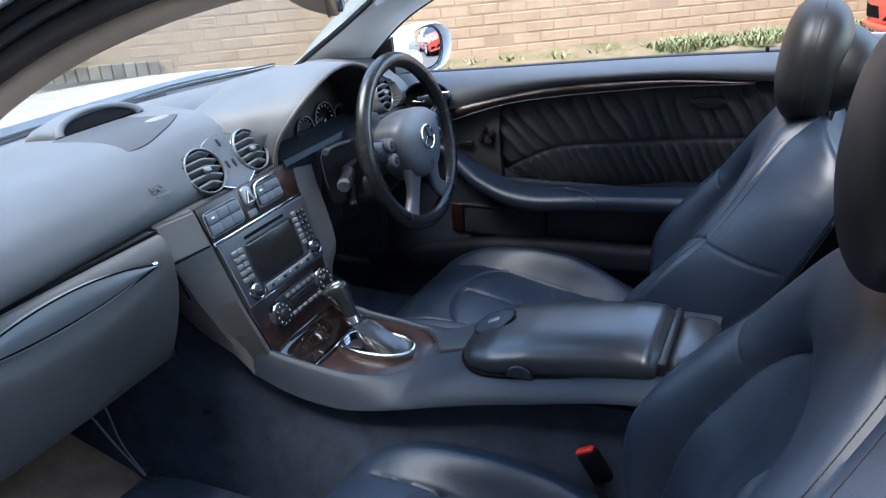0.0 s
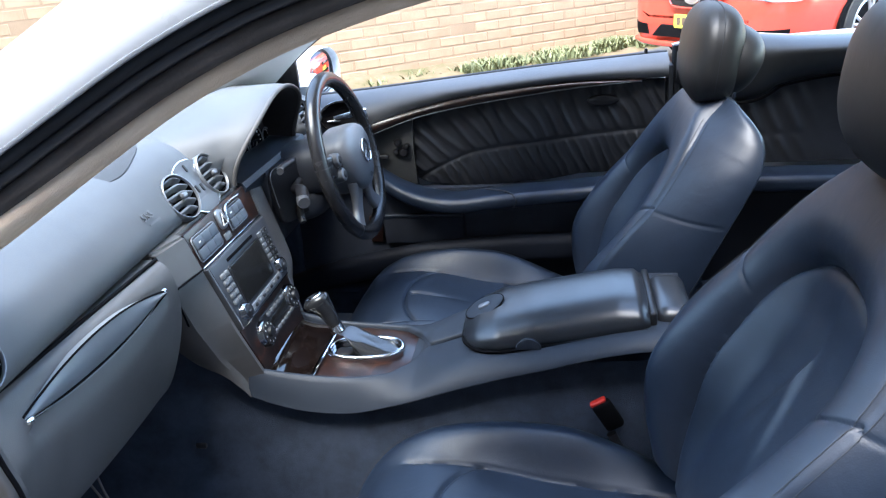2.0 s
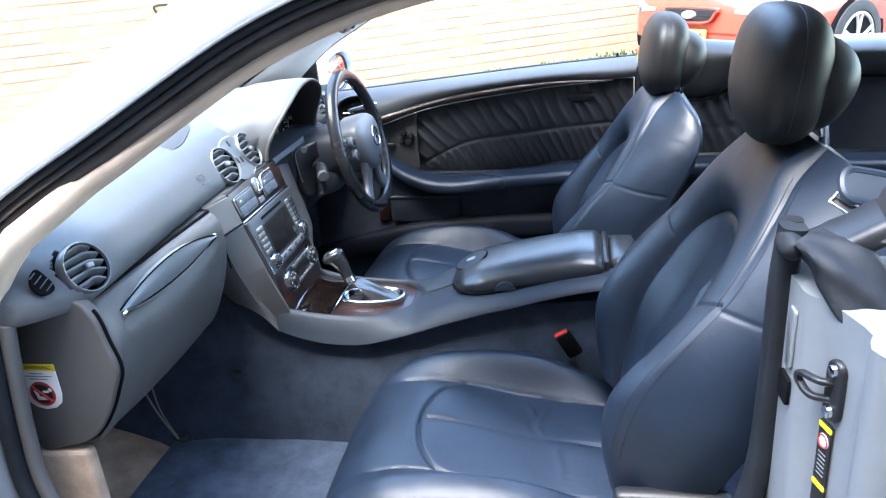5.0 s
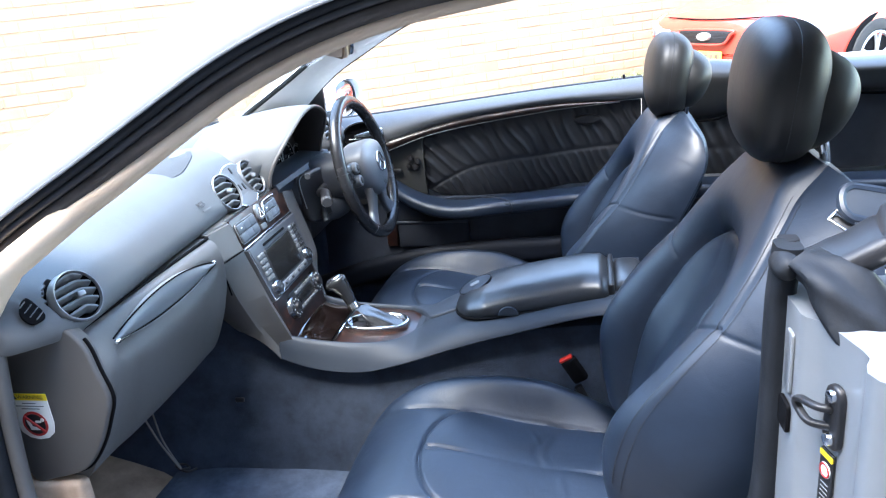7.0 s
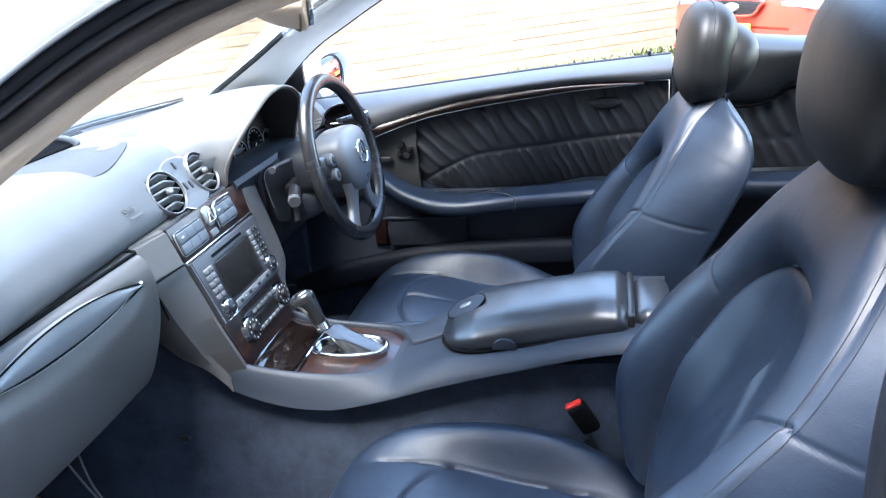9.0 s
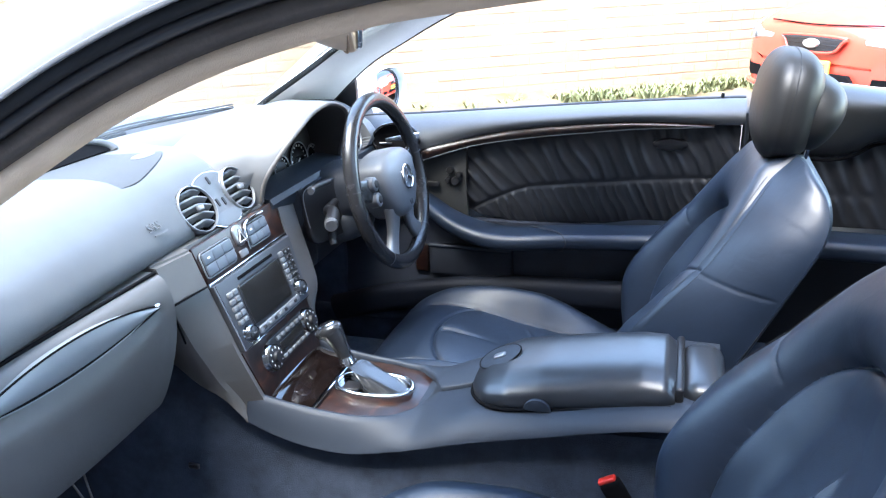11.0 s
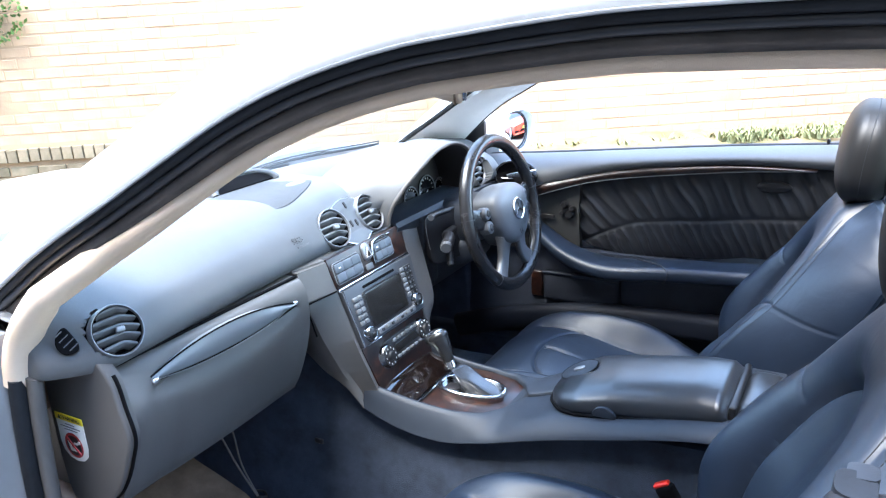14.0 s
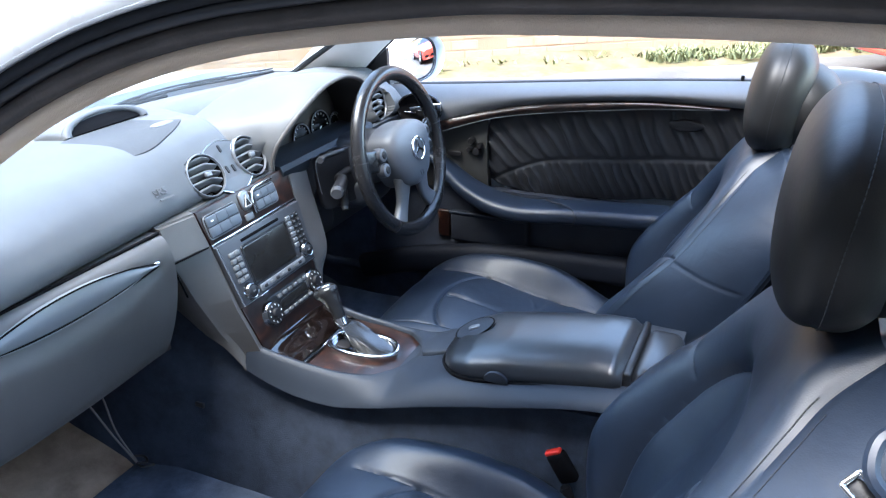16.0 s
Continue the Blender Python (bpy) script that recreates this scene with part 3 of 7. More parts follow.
        part("wiper", join(tube(p, 0.004, 8), tube(p + A(0.0, 0, 0.008), 0.0025, 6)), BLACK, car)
    # tail and nose close the shell
    tail = [[(x, y * (1 - 0.05 * step(x, 1.6, 2.4)), z - 0.05 * (abs(y) / 0.8) ** 4) for y in np.linspace(-0.78, 0.78, 21)]
            for x, z in cat([(1.74, 1.005), (1.95, 1.010), (2.20, 1.000), (2.36, 0.975), (2.42, 0.92), (2.44, 0.75), (2.46, 0.55), (2.42, 0.30)], 24)]
    part("boot", slab(tail, (-0.012, 0, -0.012)), PAINT, car, "pale silver boot lid and tail")
    nose = [[(x + 0.12 * (abs(y) / 0.8) ** 3, y, z) for y in np.linspace(-0.82, 0.82, 21)]
            for x, z in cat([(-2.03, 0.775), (-2.12, 0.74), (-2.20, 0.62), (-2.22, 0.45), (-2.18, 0.25)], 12)]
    part("front_bumper", slab(nose, (0.012, 0, 0)), PAINT, car, "pale silver nose and bumper")
    rear = [[(x, y * (0.98 - 0.08 * step(x, 1.75, 1.33)), z + 0.03 * (1 - (y / 0.62) ** 2)) for y in np.linspace(-0.62, 0.62, 15)] for x, z in cat([(1.33, 1.285), (1.55, 1.16), (1.75, 1.0)], 10)]
    rw = part("rear_window", slab(rear, (-0.003, 0, -0.004)), GLASS, car, "curved rear window")
    rw.visible_shadow = False
    # road wheels
    for x in (-1.28, 1.46):
        for side in (-1, 1):
            mw = facing((x, side * 0.70, 0.315), (0, side, 0))
            wh = part("wheel", lathe([(0.205, 0.10), (0.225, 0.128), (0.275, 0.130), (0.304, 0.120), (0.317, 0.09), (0.317, -0.08), (0.2, -0.08), (0.2, 0.07)], mw, 48), TYRE, car, "black tyre on an alloy rim")
            part("rim", lathe([(0, 0.085), (0.05, 0.090), (0.18, 0.082), (0.205, 0.112), (0.215, 0.100), (0.205, 0.05), (0, 0.05)], mw, 40), ALLOY, wh)
    # windscreen
    sheet = []
    for y in np.linspace(-0.60, 0.60, 26):
        k = abs(y) / 0.6
        b = A(-0.60 + 0.20 * k ** 2.4, y * 1.06, 0.935)
        t = A(0.21 + 0.075 * k ** 2, y * 0.90, 1.285 - 0.018 * k ** 2)
        sheet.append([b + (t - b) * q + A(0, 0, 0.035 * 4 * q * (1 - q) * 0.6) for q in np.linspace(0, 1, 16)])
    glass = part("windscreen", slab(sheet, (-0.004, 0, 0.004)), GLASS, car, "clear curved windscreen")
    glass.visible_shadow = False
    return car


def build_back_wall():
    """An added, unseen wall closes the street behind the camera, blocking south light."""
    single("south_light_block", rbox((0, -3.5, 2.9), (40, 0.3, 6.8), 0.02), BLOCKBRICK, "unseen dark wall added behind the camera to block light", "wall", kind="structure")


CAR = build_body()
build_back_wall()
build_ground()


# ---- latch side of the open doorway ----
def build_jamb():
    car = CAR
    rows = []
    for z in np.linspace(0.36, 0.952, 26):
        low = 0.10 * step(z, 0.62, 0.36)
        o = -low
        rows.append([(0.84 + o, -0.66, z), (0.762 + o, -0.675, z), (0.760 + o, -0.700, z), (0.7625 + o, -0.748, z), (0.7660 + o, -0.756, z), (0.7755 + o, -0.764, z), (0.782 + o, -0.778, z),
                     (0.788 + o, -0.80, z), (0.794 + o, -0.822, z), (0.795 + o, -0.834, z), (0.789 + o, -0.846, z), (0.786 + o, -0.858, z), (0.791 + o, -0.871, z), (0.81 + o, -0.882, z), (0.90, -0.886, z), (0.93, -0.66, z)])
    # Same silver as the body, with the shade of the opening coloured in.
    jamb = part("rear_post", loft(rows), SHADEJAMB, car, "silver door jamb with latch, doorway shade in its colour")
    m = facing((0.7608, -0.730, 0.892), (-0.998, -0.05, 0))
    part("panel_boss", move(join(puck(rect(0.019, 0.068, 0.005), 0.002, 0.003), move(puck(rect(0.013, 0.062, 0.004), 0.001, 0.0018), Matrix.Translation((0, 0, 0.0012)))), m), SHADEJAMB, jamb)
    # striker loop on its black plate
    m = facing((0.786, -0.797, 0.872), (-0.95, -0.30, 0))
    part("striker_plate", move(puck(rect(0.024, 0.066, 0.011), 0.003, 0.006), m), BLACK, jamb, "black striker plate")
    loop = [(0.0, 0.008, 0.0), (-0.003, 0.010, 0.013), (-0.011, 0.010, 0.018), (-0.026, 0.008, 0.020), (-0.032, 0.002, 0.020), (-0.029, -0.006, 0.018), (-0.014, -0.011, 0.016), (0.0, -0.011, 0.0)]
    part("striker", move(sweep(cat(loop, 36), rect(0.0065, 0.008, 0.0025), up=(0, 1, 0)), m), BLACK, jamb, "black steel door striker")
    for dy in (0.0225, -0.0225):
        part("screw", move(lathe([(0.0, 0.010), (0.0055, 0.0095), (0.0068, 0.006), (0.0068, 0.0)], m @ Matrix.Translation((0, dy, 0)), 16), m @ m.inverted()), CHROME, jamb)
    part("latch_hole", move(puck(rect(0.028, 0.032, 0.004), 0.001, 0.004), facing((0.7604, -0.728, 0.832), (-0.998, -0.05, 0))), VOID, jamb)
    # notice label on the jamb
    m = facing((0.7840, -0.792, 0.780), (-0.96, -0.27, 0))
    lab = part("notice_label", move(puck(rect(0.020, 0.105, 0.002), 0.0005, 0.002), m), BLACK, jamb, "black notice label with yellow ends")
    for dy in (0.047, -0.022):
        part("label_band", move(puck(rect(0.020, 0.006, 0.001), 0.0003, 0.0028), m @ Matrix.Translation((0, dy, 0))), WARN, lab)
    part("label_disc", move(lathe([(0, 0.003), (0.008, 0.003), (0.008, 0)], m @ Matrix.Translation((0, 0.031, 0)), 20), Matrix()), WHITE, lab)
    part("label_ring", move(tube([(0.0068 * math.cos(a), 0.0068 * math.sin(a), 0.003) for a in np.linspace(0, 6.283, 20, endpoint=False)], 0.001, 6, closed=True), m @ Matrix.Translation((0, 0.031, 0))), REDINK, lab)
    for i in range(6):
        part("text_bar", move(puck(rect(0.012, 0.0014, 0.0004), 0.0002, 0.0026), m @ Matrix.Translation((0, 0.016 - i * 0.005, 0))), BUTTON, lab)
    # upright seal along the inner edge
    e = cat([(0.762, -0.69, 1.0), (0.757, -0.69, 0.93), (0.756, -0.69, 0.80), (0.745, -0.692, 0.66), (0.69, -0.70, 0.50), (0.62, -0.705, 0.415)], 30)
    part("door_seal", sweep(e, rect(0.026, 0.034, 0.010), up=(0, 1, 0)), RUBBER, car, "black rubber door seal")
    e2 = cat([(0.766, -0.672, 1.0), (0.764, -0.672, 0.80), (0.745, -0.675, 0.60)], 16)
    part("seal_strip", sweep(e2, rect(0.02, 0.02, 0.006), up=(0, 1, 0)), BLACK, car)
    # folded rubber flap and grey capping at the top of the post
    flap = cat([(0.770, -0.715, 0.992), (0.790, -0.738, 0.980), (0.810, -0.758, 0.952), (0.824, -0.770, 0.922), (0.831, -0.776, 0.900)], 40)
    k = np.linspace(0, 1, 40)
    a = np.linspace(0, 2 * math.pi, 36, endpoint=False)
    _, sd, up2 = frames_along(flap)
    rings = []
    for q in range(40):
        r = (0.020 + 0.013 * step(k[q], 0.0, 0.35)) * math.sqrt(max(0.03, 1 - max(0.0, (k[q] - 0.86) / 0.14) ** 2))
        rr = r * (1 + 0.16 * np.sin(3 * a + 4 * k[q]) + 0.09 * np.sin(5 * a - 9 * k[q] + 1))
        rings.append(flap[q] + (rr * np.cos(a))[:, None] * sd[q] + (0.72 * rr * np.sin(a))[:, None] * up2[q])
    part("seal_flap", loft(rings), RUBBER, car, "folded black rubber seal end")
    part("seal_knob", blob((0.756, -0.706, 0.985), (0.013, 0.022, 0.013), 0.8, 0.8, 20, 28, Matrix.Rotation(radians(35), 4, "Y")), RUBBER, car)
    cap = cat([(0.772, -0.70, 0.984), (0.805, -0.705, 0.990), (0.84, -0.71, 1.012), (0.88, -0.71, 1.030), (1.1, -0.69, 1.035), (1.5, -0.66, 1.01)], 30)
    part("belt_capping", sweep(cap, rect(0.075, 0.026, 0.012), scale=0.6 + 0.4 * step(np.linspace(0, 1, 30), 0.0, 0.2)), BLACK, car, "graphite plastic capping")
    lip = cat([(0.83, -0.752, 0.992), (0.88, -0.757, 1.004), (1.0, -0.755, 1.010), (1.5, -0.72, 0.995)], 20)
    part("chrome_lip", sweep(lip, rect(0.012, 0.012, 0.004)), CHROME, car)


build_jamb()


# ---- dashboard ----
def screen_x(y):
    return -0.585 + 0.16 * (abs(y) / 0.57) ** 2.4


def dash_section(y):
    """Outline of the upper dash (x, z) at y."""
    f = screen_x(y)
    d = step(y, 0.03, 0.09) * step(y, 0.500, 0.450)          # cut back where the gauges sit
    nose = -0.157 + 0.036 * (min(1.0, abs(y) / 0.6)) ** 1.5 - 0.125 * d - 0.062 * max(0.0, min(1.0, (abs(y) - 0.605) / 0.075)) ** 1.5
    e = 0.018 * step(abs(y), 0.50, 0.69)
    c = 0.010 * gauss(y, 0.16) * (1 - d)                     # swell above the middle vents
    pts = [(f - 0.02, 0.86), (f, 0.938), (f + 0.05, 0.953), (f + 0.12, 0.966 - e), (min(-0.33, nose - 0.125), 0.977 - e), (min(-0.26, nose - 0.09), 0.974 - e + c), (min(-0.215, nose - 0.06), 0.962 - e + c),
           (nose - 0.030, 0.936 - e + c), (nose - 0.008, 0.908 - 0.4 * e), (nose, 0.886), (nose - 0.004, 0.870), (nose - 0.022, 0.862), (nose - 0.10, 0.860), (-0.36, 0.85)]
    return pts


VENTS = (((-0.163, -0.061, 0.908), 0.041, (0.88, -0.05, 0.47)), ((-0.165, 0.063, 0.908), 0.041, (0.88, 0.05, 0.47)),
         ((-0.1290, -0.5915, 0.9145), 0.0370, (0.88, -0.16, 0.42)), ((-0.148, 0.532, 0.902), 0.042, (0.95, 0.10, 0.18)))


def pad_top(x, y):
    """Height of the dash pad's upper side."""
    p = cat(dash_section(y), 300, closed=True)
    p = p[(p[:, 1] > 0.925) & (p[:, 0] > -0.56)]
    p = p[np.argsort(p[:, 0])]
    return np.interp(x, p[:, 0], p[:, 1])


def build_dash():
    dash = thing("dashboard", "charcoal dashboard with round air vents and walnut centre panel", "dashboard")
    rings = []
    for y in np.concatenate([[-0.680, -0.677], np.linspace(-0.672, 0.665, 268), [0.670, 0.673]]):
        k = 0.93 if y < -0.679 or y > 0.672 else 0.975 if y < -0.675 or y > 0.668 else 1.0
        pts = np.array(dash_section(y))
        ring = cat(pts, 150, closed=True)
        c = ring.mean(0)
        ring = c + (ring - c) * k
        rings.append(np.c_[ring[:, 0], np.full(150, y), ring[:, 1]])
    pad = np.array(rings)
    for c, r, nrm in VENTS:                             # round holes that take the vents
        n = A(*nrm) / np.linalg.norm(nrm)
        off = pad - A(*c)
        h = off @ n
        inside = (np.linalg.norm(off - h[..., None] * n, axis=2) < r * 0.955) & (np.abs(h) < 0.03)
        pad[inside] -= (h[inside] + 0.040)[:, None] * n
    part("upper_pad", loft(pad), DASH, dash, "charcoal grained upper dash pad")
    # black sensor hood and speaker panel on top
    hood = []
    for a in np.linspace(-0.12, math.pi + 0.12, 36):
        y, q = -0.045 - 0.098 * math.cos(a), max(0.0, math.sin(a)) ** 0.75
        w = 0.35 + 0.65 * abs(math.cos(a)) ** 1.5                # the foot is broad, the crown thin
        hood.append([(-0.53, y * 0.8, 0.945 + 0.006 * q), (-0.48, y, 0.960 + 0.026 * q), (-0.445, y, 0.966 + 0.036 * q), (-0.400 - 0.022 * q, y, 0.967 + 0.034 * q), (-0.395 - 0.022 * q, y * 0.985, 0.963 + 0.031 * q),
                     (-0.398 - 0.024 * q, -0.045 + (y + 0.045) * (1 - 0.13 * w), 0.957 + 0.029 * q), (-0.45, -0.045 + (y + 0.045) * (1 - 0.14 * w), 0.950 + 0.024 * q), (-0.50, -0.045 + (y + 0.045) * 0.80, 0.935 + 0.012 * q)])
    part("sensor_hood", loft(hood), DASH, dash, "arched sensor hood")
    part("sensor_hole", move(puck([(0.084 * math.cos(a), 0.027 * math.sin(a)) for a in np.linspace(0, math.pi, 24)], 0.001, 0.004), facing((-0.401, -0.045, 0.972), (0.72, 0, 0.69))), VOID, dash)
    rim = [(-0.399 - 0.021 * math.sin(a), -0.045 - 0.090 * math.cos(a), 0.971 + 0.0285 * math.sin(a)) for a in np.linspace(0, math.pi, 30)]
    part("hood_rim", tube(rim, 0.0045, 10, scale=1.0 + 1.1 * np.abs(np.cos(np.linspace(0, math.pi, 30))) ** 3, up=(1, 0, 0)), DASH, dash)
    plate = []
    for q in np.linspace(-1, 1, 25):                       # flat panel, widest behind the hood and pointed to the rear
        y = -0.076 + 0.088 * q
        x1 = -0.226 + 0.050 * (-q) * 0.5 - 0.020 * abs(q) ** 3
        plate.append([(x, y, pad_top(x, y) + 0.0022 - 0.003 * abs(q) ** 6) for x in np.linspace(-0.392, x1, 18)])
    part("speaker_panel", slab(plate, (0, 0, -0.010)), SPEAKER, dash, "flat charcoal speaker panel")
    part("sensor", blob((-0.272, -0.035, pad_top(-0.272, -0.035) + 0.002), (0.012, 0.026, 0.003), 0.8, 0.9, 10, 16), BUTTON, dash)

    # round vents
    def vent(c, r, nrm, name="air_vent", louvres=5):
        m = facing(c, nrm)
        v = part(name, lathe([(r * 0.90, -0.012), (r * 0.925, 0.001), (r * 0.945, 0.0036), (r * 0.975, 0.0038), (r * 1.0, 0.001), (r * 1.0, -0.012), (r * 0.90, -0.02)], m, 48), SILVER, dash, "round vent with silver ring")
        part("vent_bowl", lathe([(0.0, -0.030), (r * 0.86, -0.028), (r * 0.895, 0.0), (r * 0.93, -0.002), (r * 0.92, -0.034), (0.0, -0.034)], m, 40), VOID, v)
        tilt = Matrix.Rotation(radians(-6), 4, "Z")
        for i in range(louvres):
            y = r * (-0.66 + 1.32 * i / (louvres - 1))
            w = math.sqrt(max(1e-5, (r * 0.89) ** 2 - y * y)) - 0.002
            bow = cat([(-w, 0, -0.002), (-w * 0.35, 0.0012, 0.0012), (w * 0.2, 0.0030, 0.0022), (w * 0.6, 0.0010, 0.0010), (w, -0.001, -0.002)], 14)
            part("louvre", move(sweep(bow, rect(0.0048, 0.0165, 0.0018, 3), up=(0, 0, 1)), m @ tilt @ Matrix.Translation((0, y, -0.007)) @ Matrix.Rotation(radians(-30), 4, "X")), SLAT, v)
        part("vent_tab", move(rbox((0.002, 0.0, 0.005), (r * 0.36, 0.009, 0.008), 0.003), m @ tilt), SILVER, v)

    for c, r, nrm in VENTS:
        vent(c, r, nrm)
    # silver bridge between the middle vents, with switch slots
    m = facing((-0.1735, 0.0, 0.905), (0.88, 0, 0.47))
    waist = [(0.0625 - math.sqrt(0.0425 ** 2 - y * y), y) for y in np.linspace(0.036, -0.038, 17)]
    prof = A(*([(0.0, 0.047), (0.020, 0.0445), (0.034, 0.0395)] + waist + [(0.034, -0.0435), (0.020, -0.0505), (0.0, -0.053)]))
    prof = np.vstack([prof, (prof * A(-1, 1))[-2:0:-1]])
    br = part("vent_bridge", move(puck(prof, 0.002, 0.010), m), PLATE, dash, "flat satin silver bridge panel between vents")
    part("bridge_edge", move(tube(np.c_[prof, np.full(len(prof), 0.0092)], 0.0010, 6, closed=True), m), CHROME, br)
    for dx, dy in ((0.0, 0.032), (-0.007, -0.008), (0.009, -0.010)):
        part("switch_slot", move(puck(rect(0.006, 0.015, 0.0028), 0.001, 0.0120), m @ Matrix.Translation((dx, dy, 0)) @ Matrix.Rotation(radians(6), 4, "Z")), BLACK, br)
    # half-round side window vent
    m = facing((-0.160, -0.648, 0.916), (0.78, -0.50, 0.36))
    sv = part("side_vent", move(puck(cat([(0.016, -0.022), (-0.004, -0.025), (-0.016, -0.012), (-0.018, 0.004), (-0.010, 0.020), (0.002, 0.026), (0.012, 0.010), (0.020, -0.010)], 32, True) * 0.72, 0.002, 0.006), m), VOID, dash, "half-round demister vent")
    for i in range(4):
        part("louvre", move(rbox((0.001, -0.012 + i * 0.0085, 0.0060), (0.018 - abs(i - 1.2) * 0.004, 0.0016, 0.003), 0.0006, seg=1), m @ Matrix.Rotation(radians(35), 4, "Z")), SLAT, sv, smooth=False)
    return dash


DASHBOARD = build_dash()


def build_glovebox():
    g = thing("glovebox", "charcoal glovebox lid with a long satin grey handle", "glovebox")
    prof = [(-0.145, 0.862), (-0.128, 0.855), (-0.118, 0.835), (-0.115, 0.80), (-0.122, 0.755), (-0.140, 0.70), (-0.166, 0.645), (-0.192, 0.618), (-0.225, 0.608)]
    pr = cat(prof, 40)

    def surf(k, y):
        """Point of the lid at height index k and width y, with the handle hollow."""
        x, z = pr[k]
        q = (y + 0.405) / 0.17
        x -= 0.016 * step(-q, 0.55, 1.35) * step(z, 0.80, 0.66)
        x += 0.006 * (1 - min(1, q * q)) + 0.016 * step(-y, 0.52, 0.612) * step(z, 0.862, 0.79)
        if abs(q) < 1:
            mid = 0.815 + 0.004 * q + 0.018 * (1 - q * q)
            half = 0.034 * (1 - q * q) + 0.001
            d = (z - (mid - half * 0.6)) / half
            x -= 0.021 * (1 - q * q) ** 0.5 * gauss(d, 0.75)
        return x, y, z

    ys = np.linspace(-0.612, -0.214, 70)
    lid = np.array([[surf(k, y) for k in range(40)] for y in ys])
    part("lid", slab(lid, (-0.022, 0, 0)), LOWER, g, "smooth charcoal lid")
    # leaf-shaped silver handle
    hp = []
    for q in np.linspace(-1, 1, 40):
        y = -0.407 + 0.158 * q
        up = 0.829 + 0.026 * (1 - q * q) - 0.003 * q
        dn = 0.826 - 0.010 * (1 - q * q) - 0.001 * q
        xx = -0.1050 - 0.0035 * q * q
        hp.append([(xx - 0.006 + 0.004 * math.sin(t * math.pi), y, dn + (up - dn) * t) for t in np.linspace(0, 1, 8)])
    part("handle", slab(hp, (-0.010, 0, 0)), SATIN, g, "long leaf-shaped satin grey handle")
    for y, x in ((-0.562, -0.110), (-0.250, -0.116)):
        part("handle_tip", blob((x, y, 0.8275), (0.005, 0.007, 0.004), 0.9, 0.9, 10, 14), CHROME, g)
    edge = cat([(-0.112, -0.562, 0.8265), (-0.107, -0.49, 0.8180), (-0.1055, -0.407, 0.8155), (-0.109, -0.32, 0.818), (-0.118, -0.248, 0.826)], 30)
    brow = np.array([h[-1] for h in hp])
    part("handle_gap", tube(brow + A(0.0008, 0, 0.0012), 0.0014, 8), VOID, g)
    part("handle_gap", tube(np.array([h[0] for h in hp]) + A(0.0006, 0, -0.0015), 0.0016, 8), VOID, g)
    part("handle_edge", tube(edge + A(0.0002, 0, 0), 0.0007, 8), BUTTON, g)
    # end cover beside the door, with the airbag label
    oc = cat([(-0.262, 0.878), (-0.20, 0.886), (-0.140, 0.884), (-0.112, 0.858), (-0.102, 0.815), (-0.094, 0.772), (-0.108, 0.735), (-0.126, 0.700), (-0.150, 0.667), (-0.175, 0.648), (-0.225, 0.634), (-0.258, 0.632), (-0.268, 0.70), (-0.266, 0.80)], 64, True)
    cover = move(puck(oc, 0.005, 0.02), Matrix(((1, 0, 0, 0), (0, 0, -1, -0.612), (0, 1, 0, 0), (0, 0, 0, 1))))
    part("end_cover", cover, ENDCOVER, g, "charcoal dash end cover")
    low = [[(x, y, z) for x, z in ((-0.225, 0.606), (-0.30, 0.600), (-0.40, 0.610), (-0.50, 0.66))] for y in np.linspace(-0.625, -0.16, 10)]
    part("knee_panel", slab(low, (0, 0, -0.014)), LOWER, g)
    back = [[(x, y, z) for x, z in ((-0.16, 0.858), (-0.165, 0.76), (-0.205, 0.64), (-0.28, 0.615))] for y in np.linspace(-0.60, -0.20, 8)]
    part("frame", slab(back, (-0.03, 0, 0)), BLACK, g)
    part("lid_gap", tube([(-0.1385, y, 0.8625) for y in np.linspace(-0.612, -0.214, 8)], 0.0028, 8), VOID, g)
    part("cover_gap", tube([(x + 0.0015, -0.6215, z) for x, z in oc if x > -0.20 and z < 0.87], 0.0028, 8), VOID, g)
    # side wall under the dash, down to the sill
    part("kick_panel", rbox((-0.33, -0.622, 0.48), (0.30, 0.03, 0.30), 0.01), TOE, g)
    return g


def word_mesh(text, size, mat, depth=0.0002):
    """A word as a mesh, centred, in the built-in font."""
    t = bpy.data.curves.new("word", "FONT")
    t.body = text
    t.size, t.extrude, t.align_x, t.align_y = size, depth, "CENTER", "CENTER"
    ob = new("word", t)
    me = bpy.data.meshes.new_from_object(ob.evaluated_get(bpy.context.evaluated_depsgraph_get()))
    bpy.data.objects.remove(ob)
    me.materials.clear()
    me.materials.append(mat)
    return me


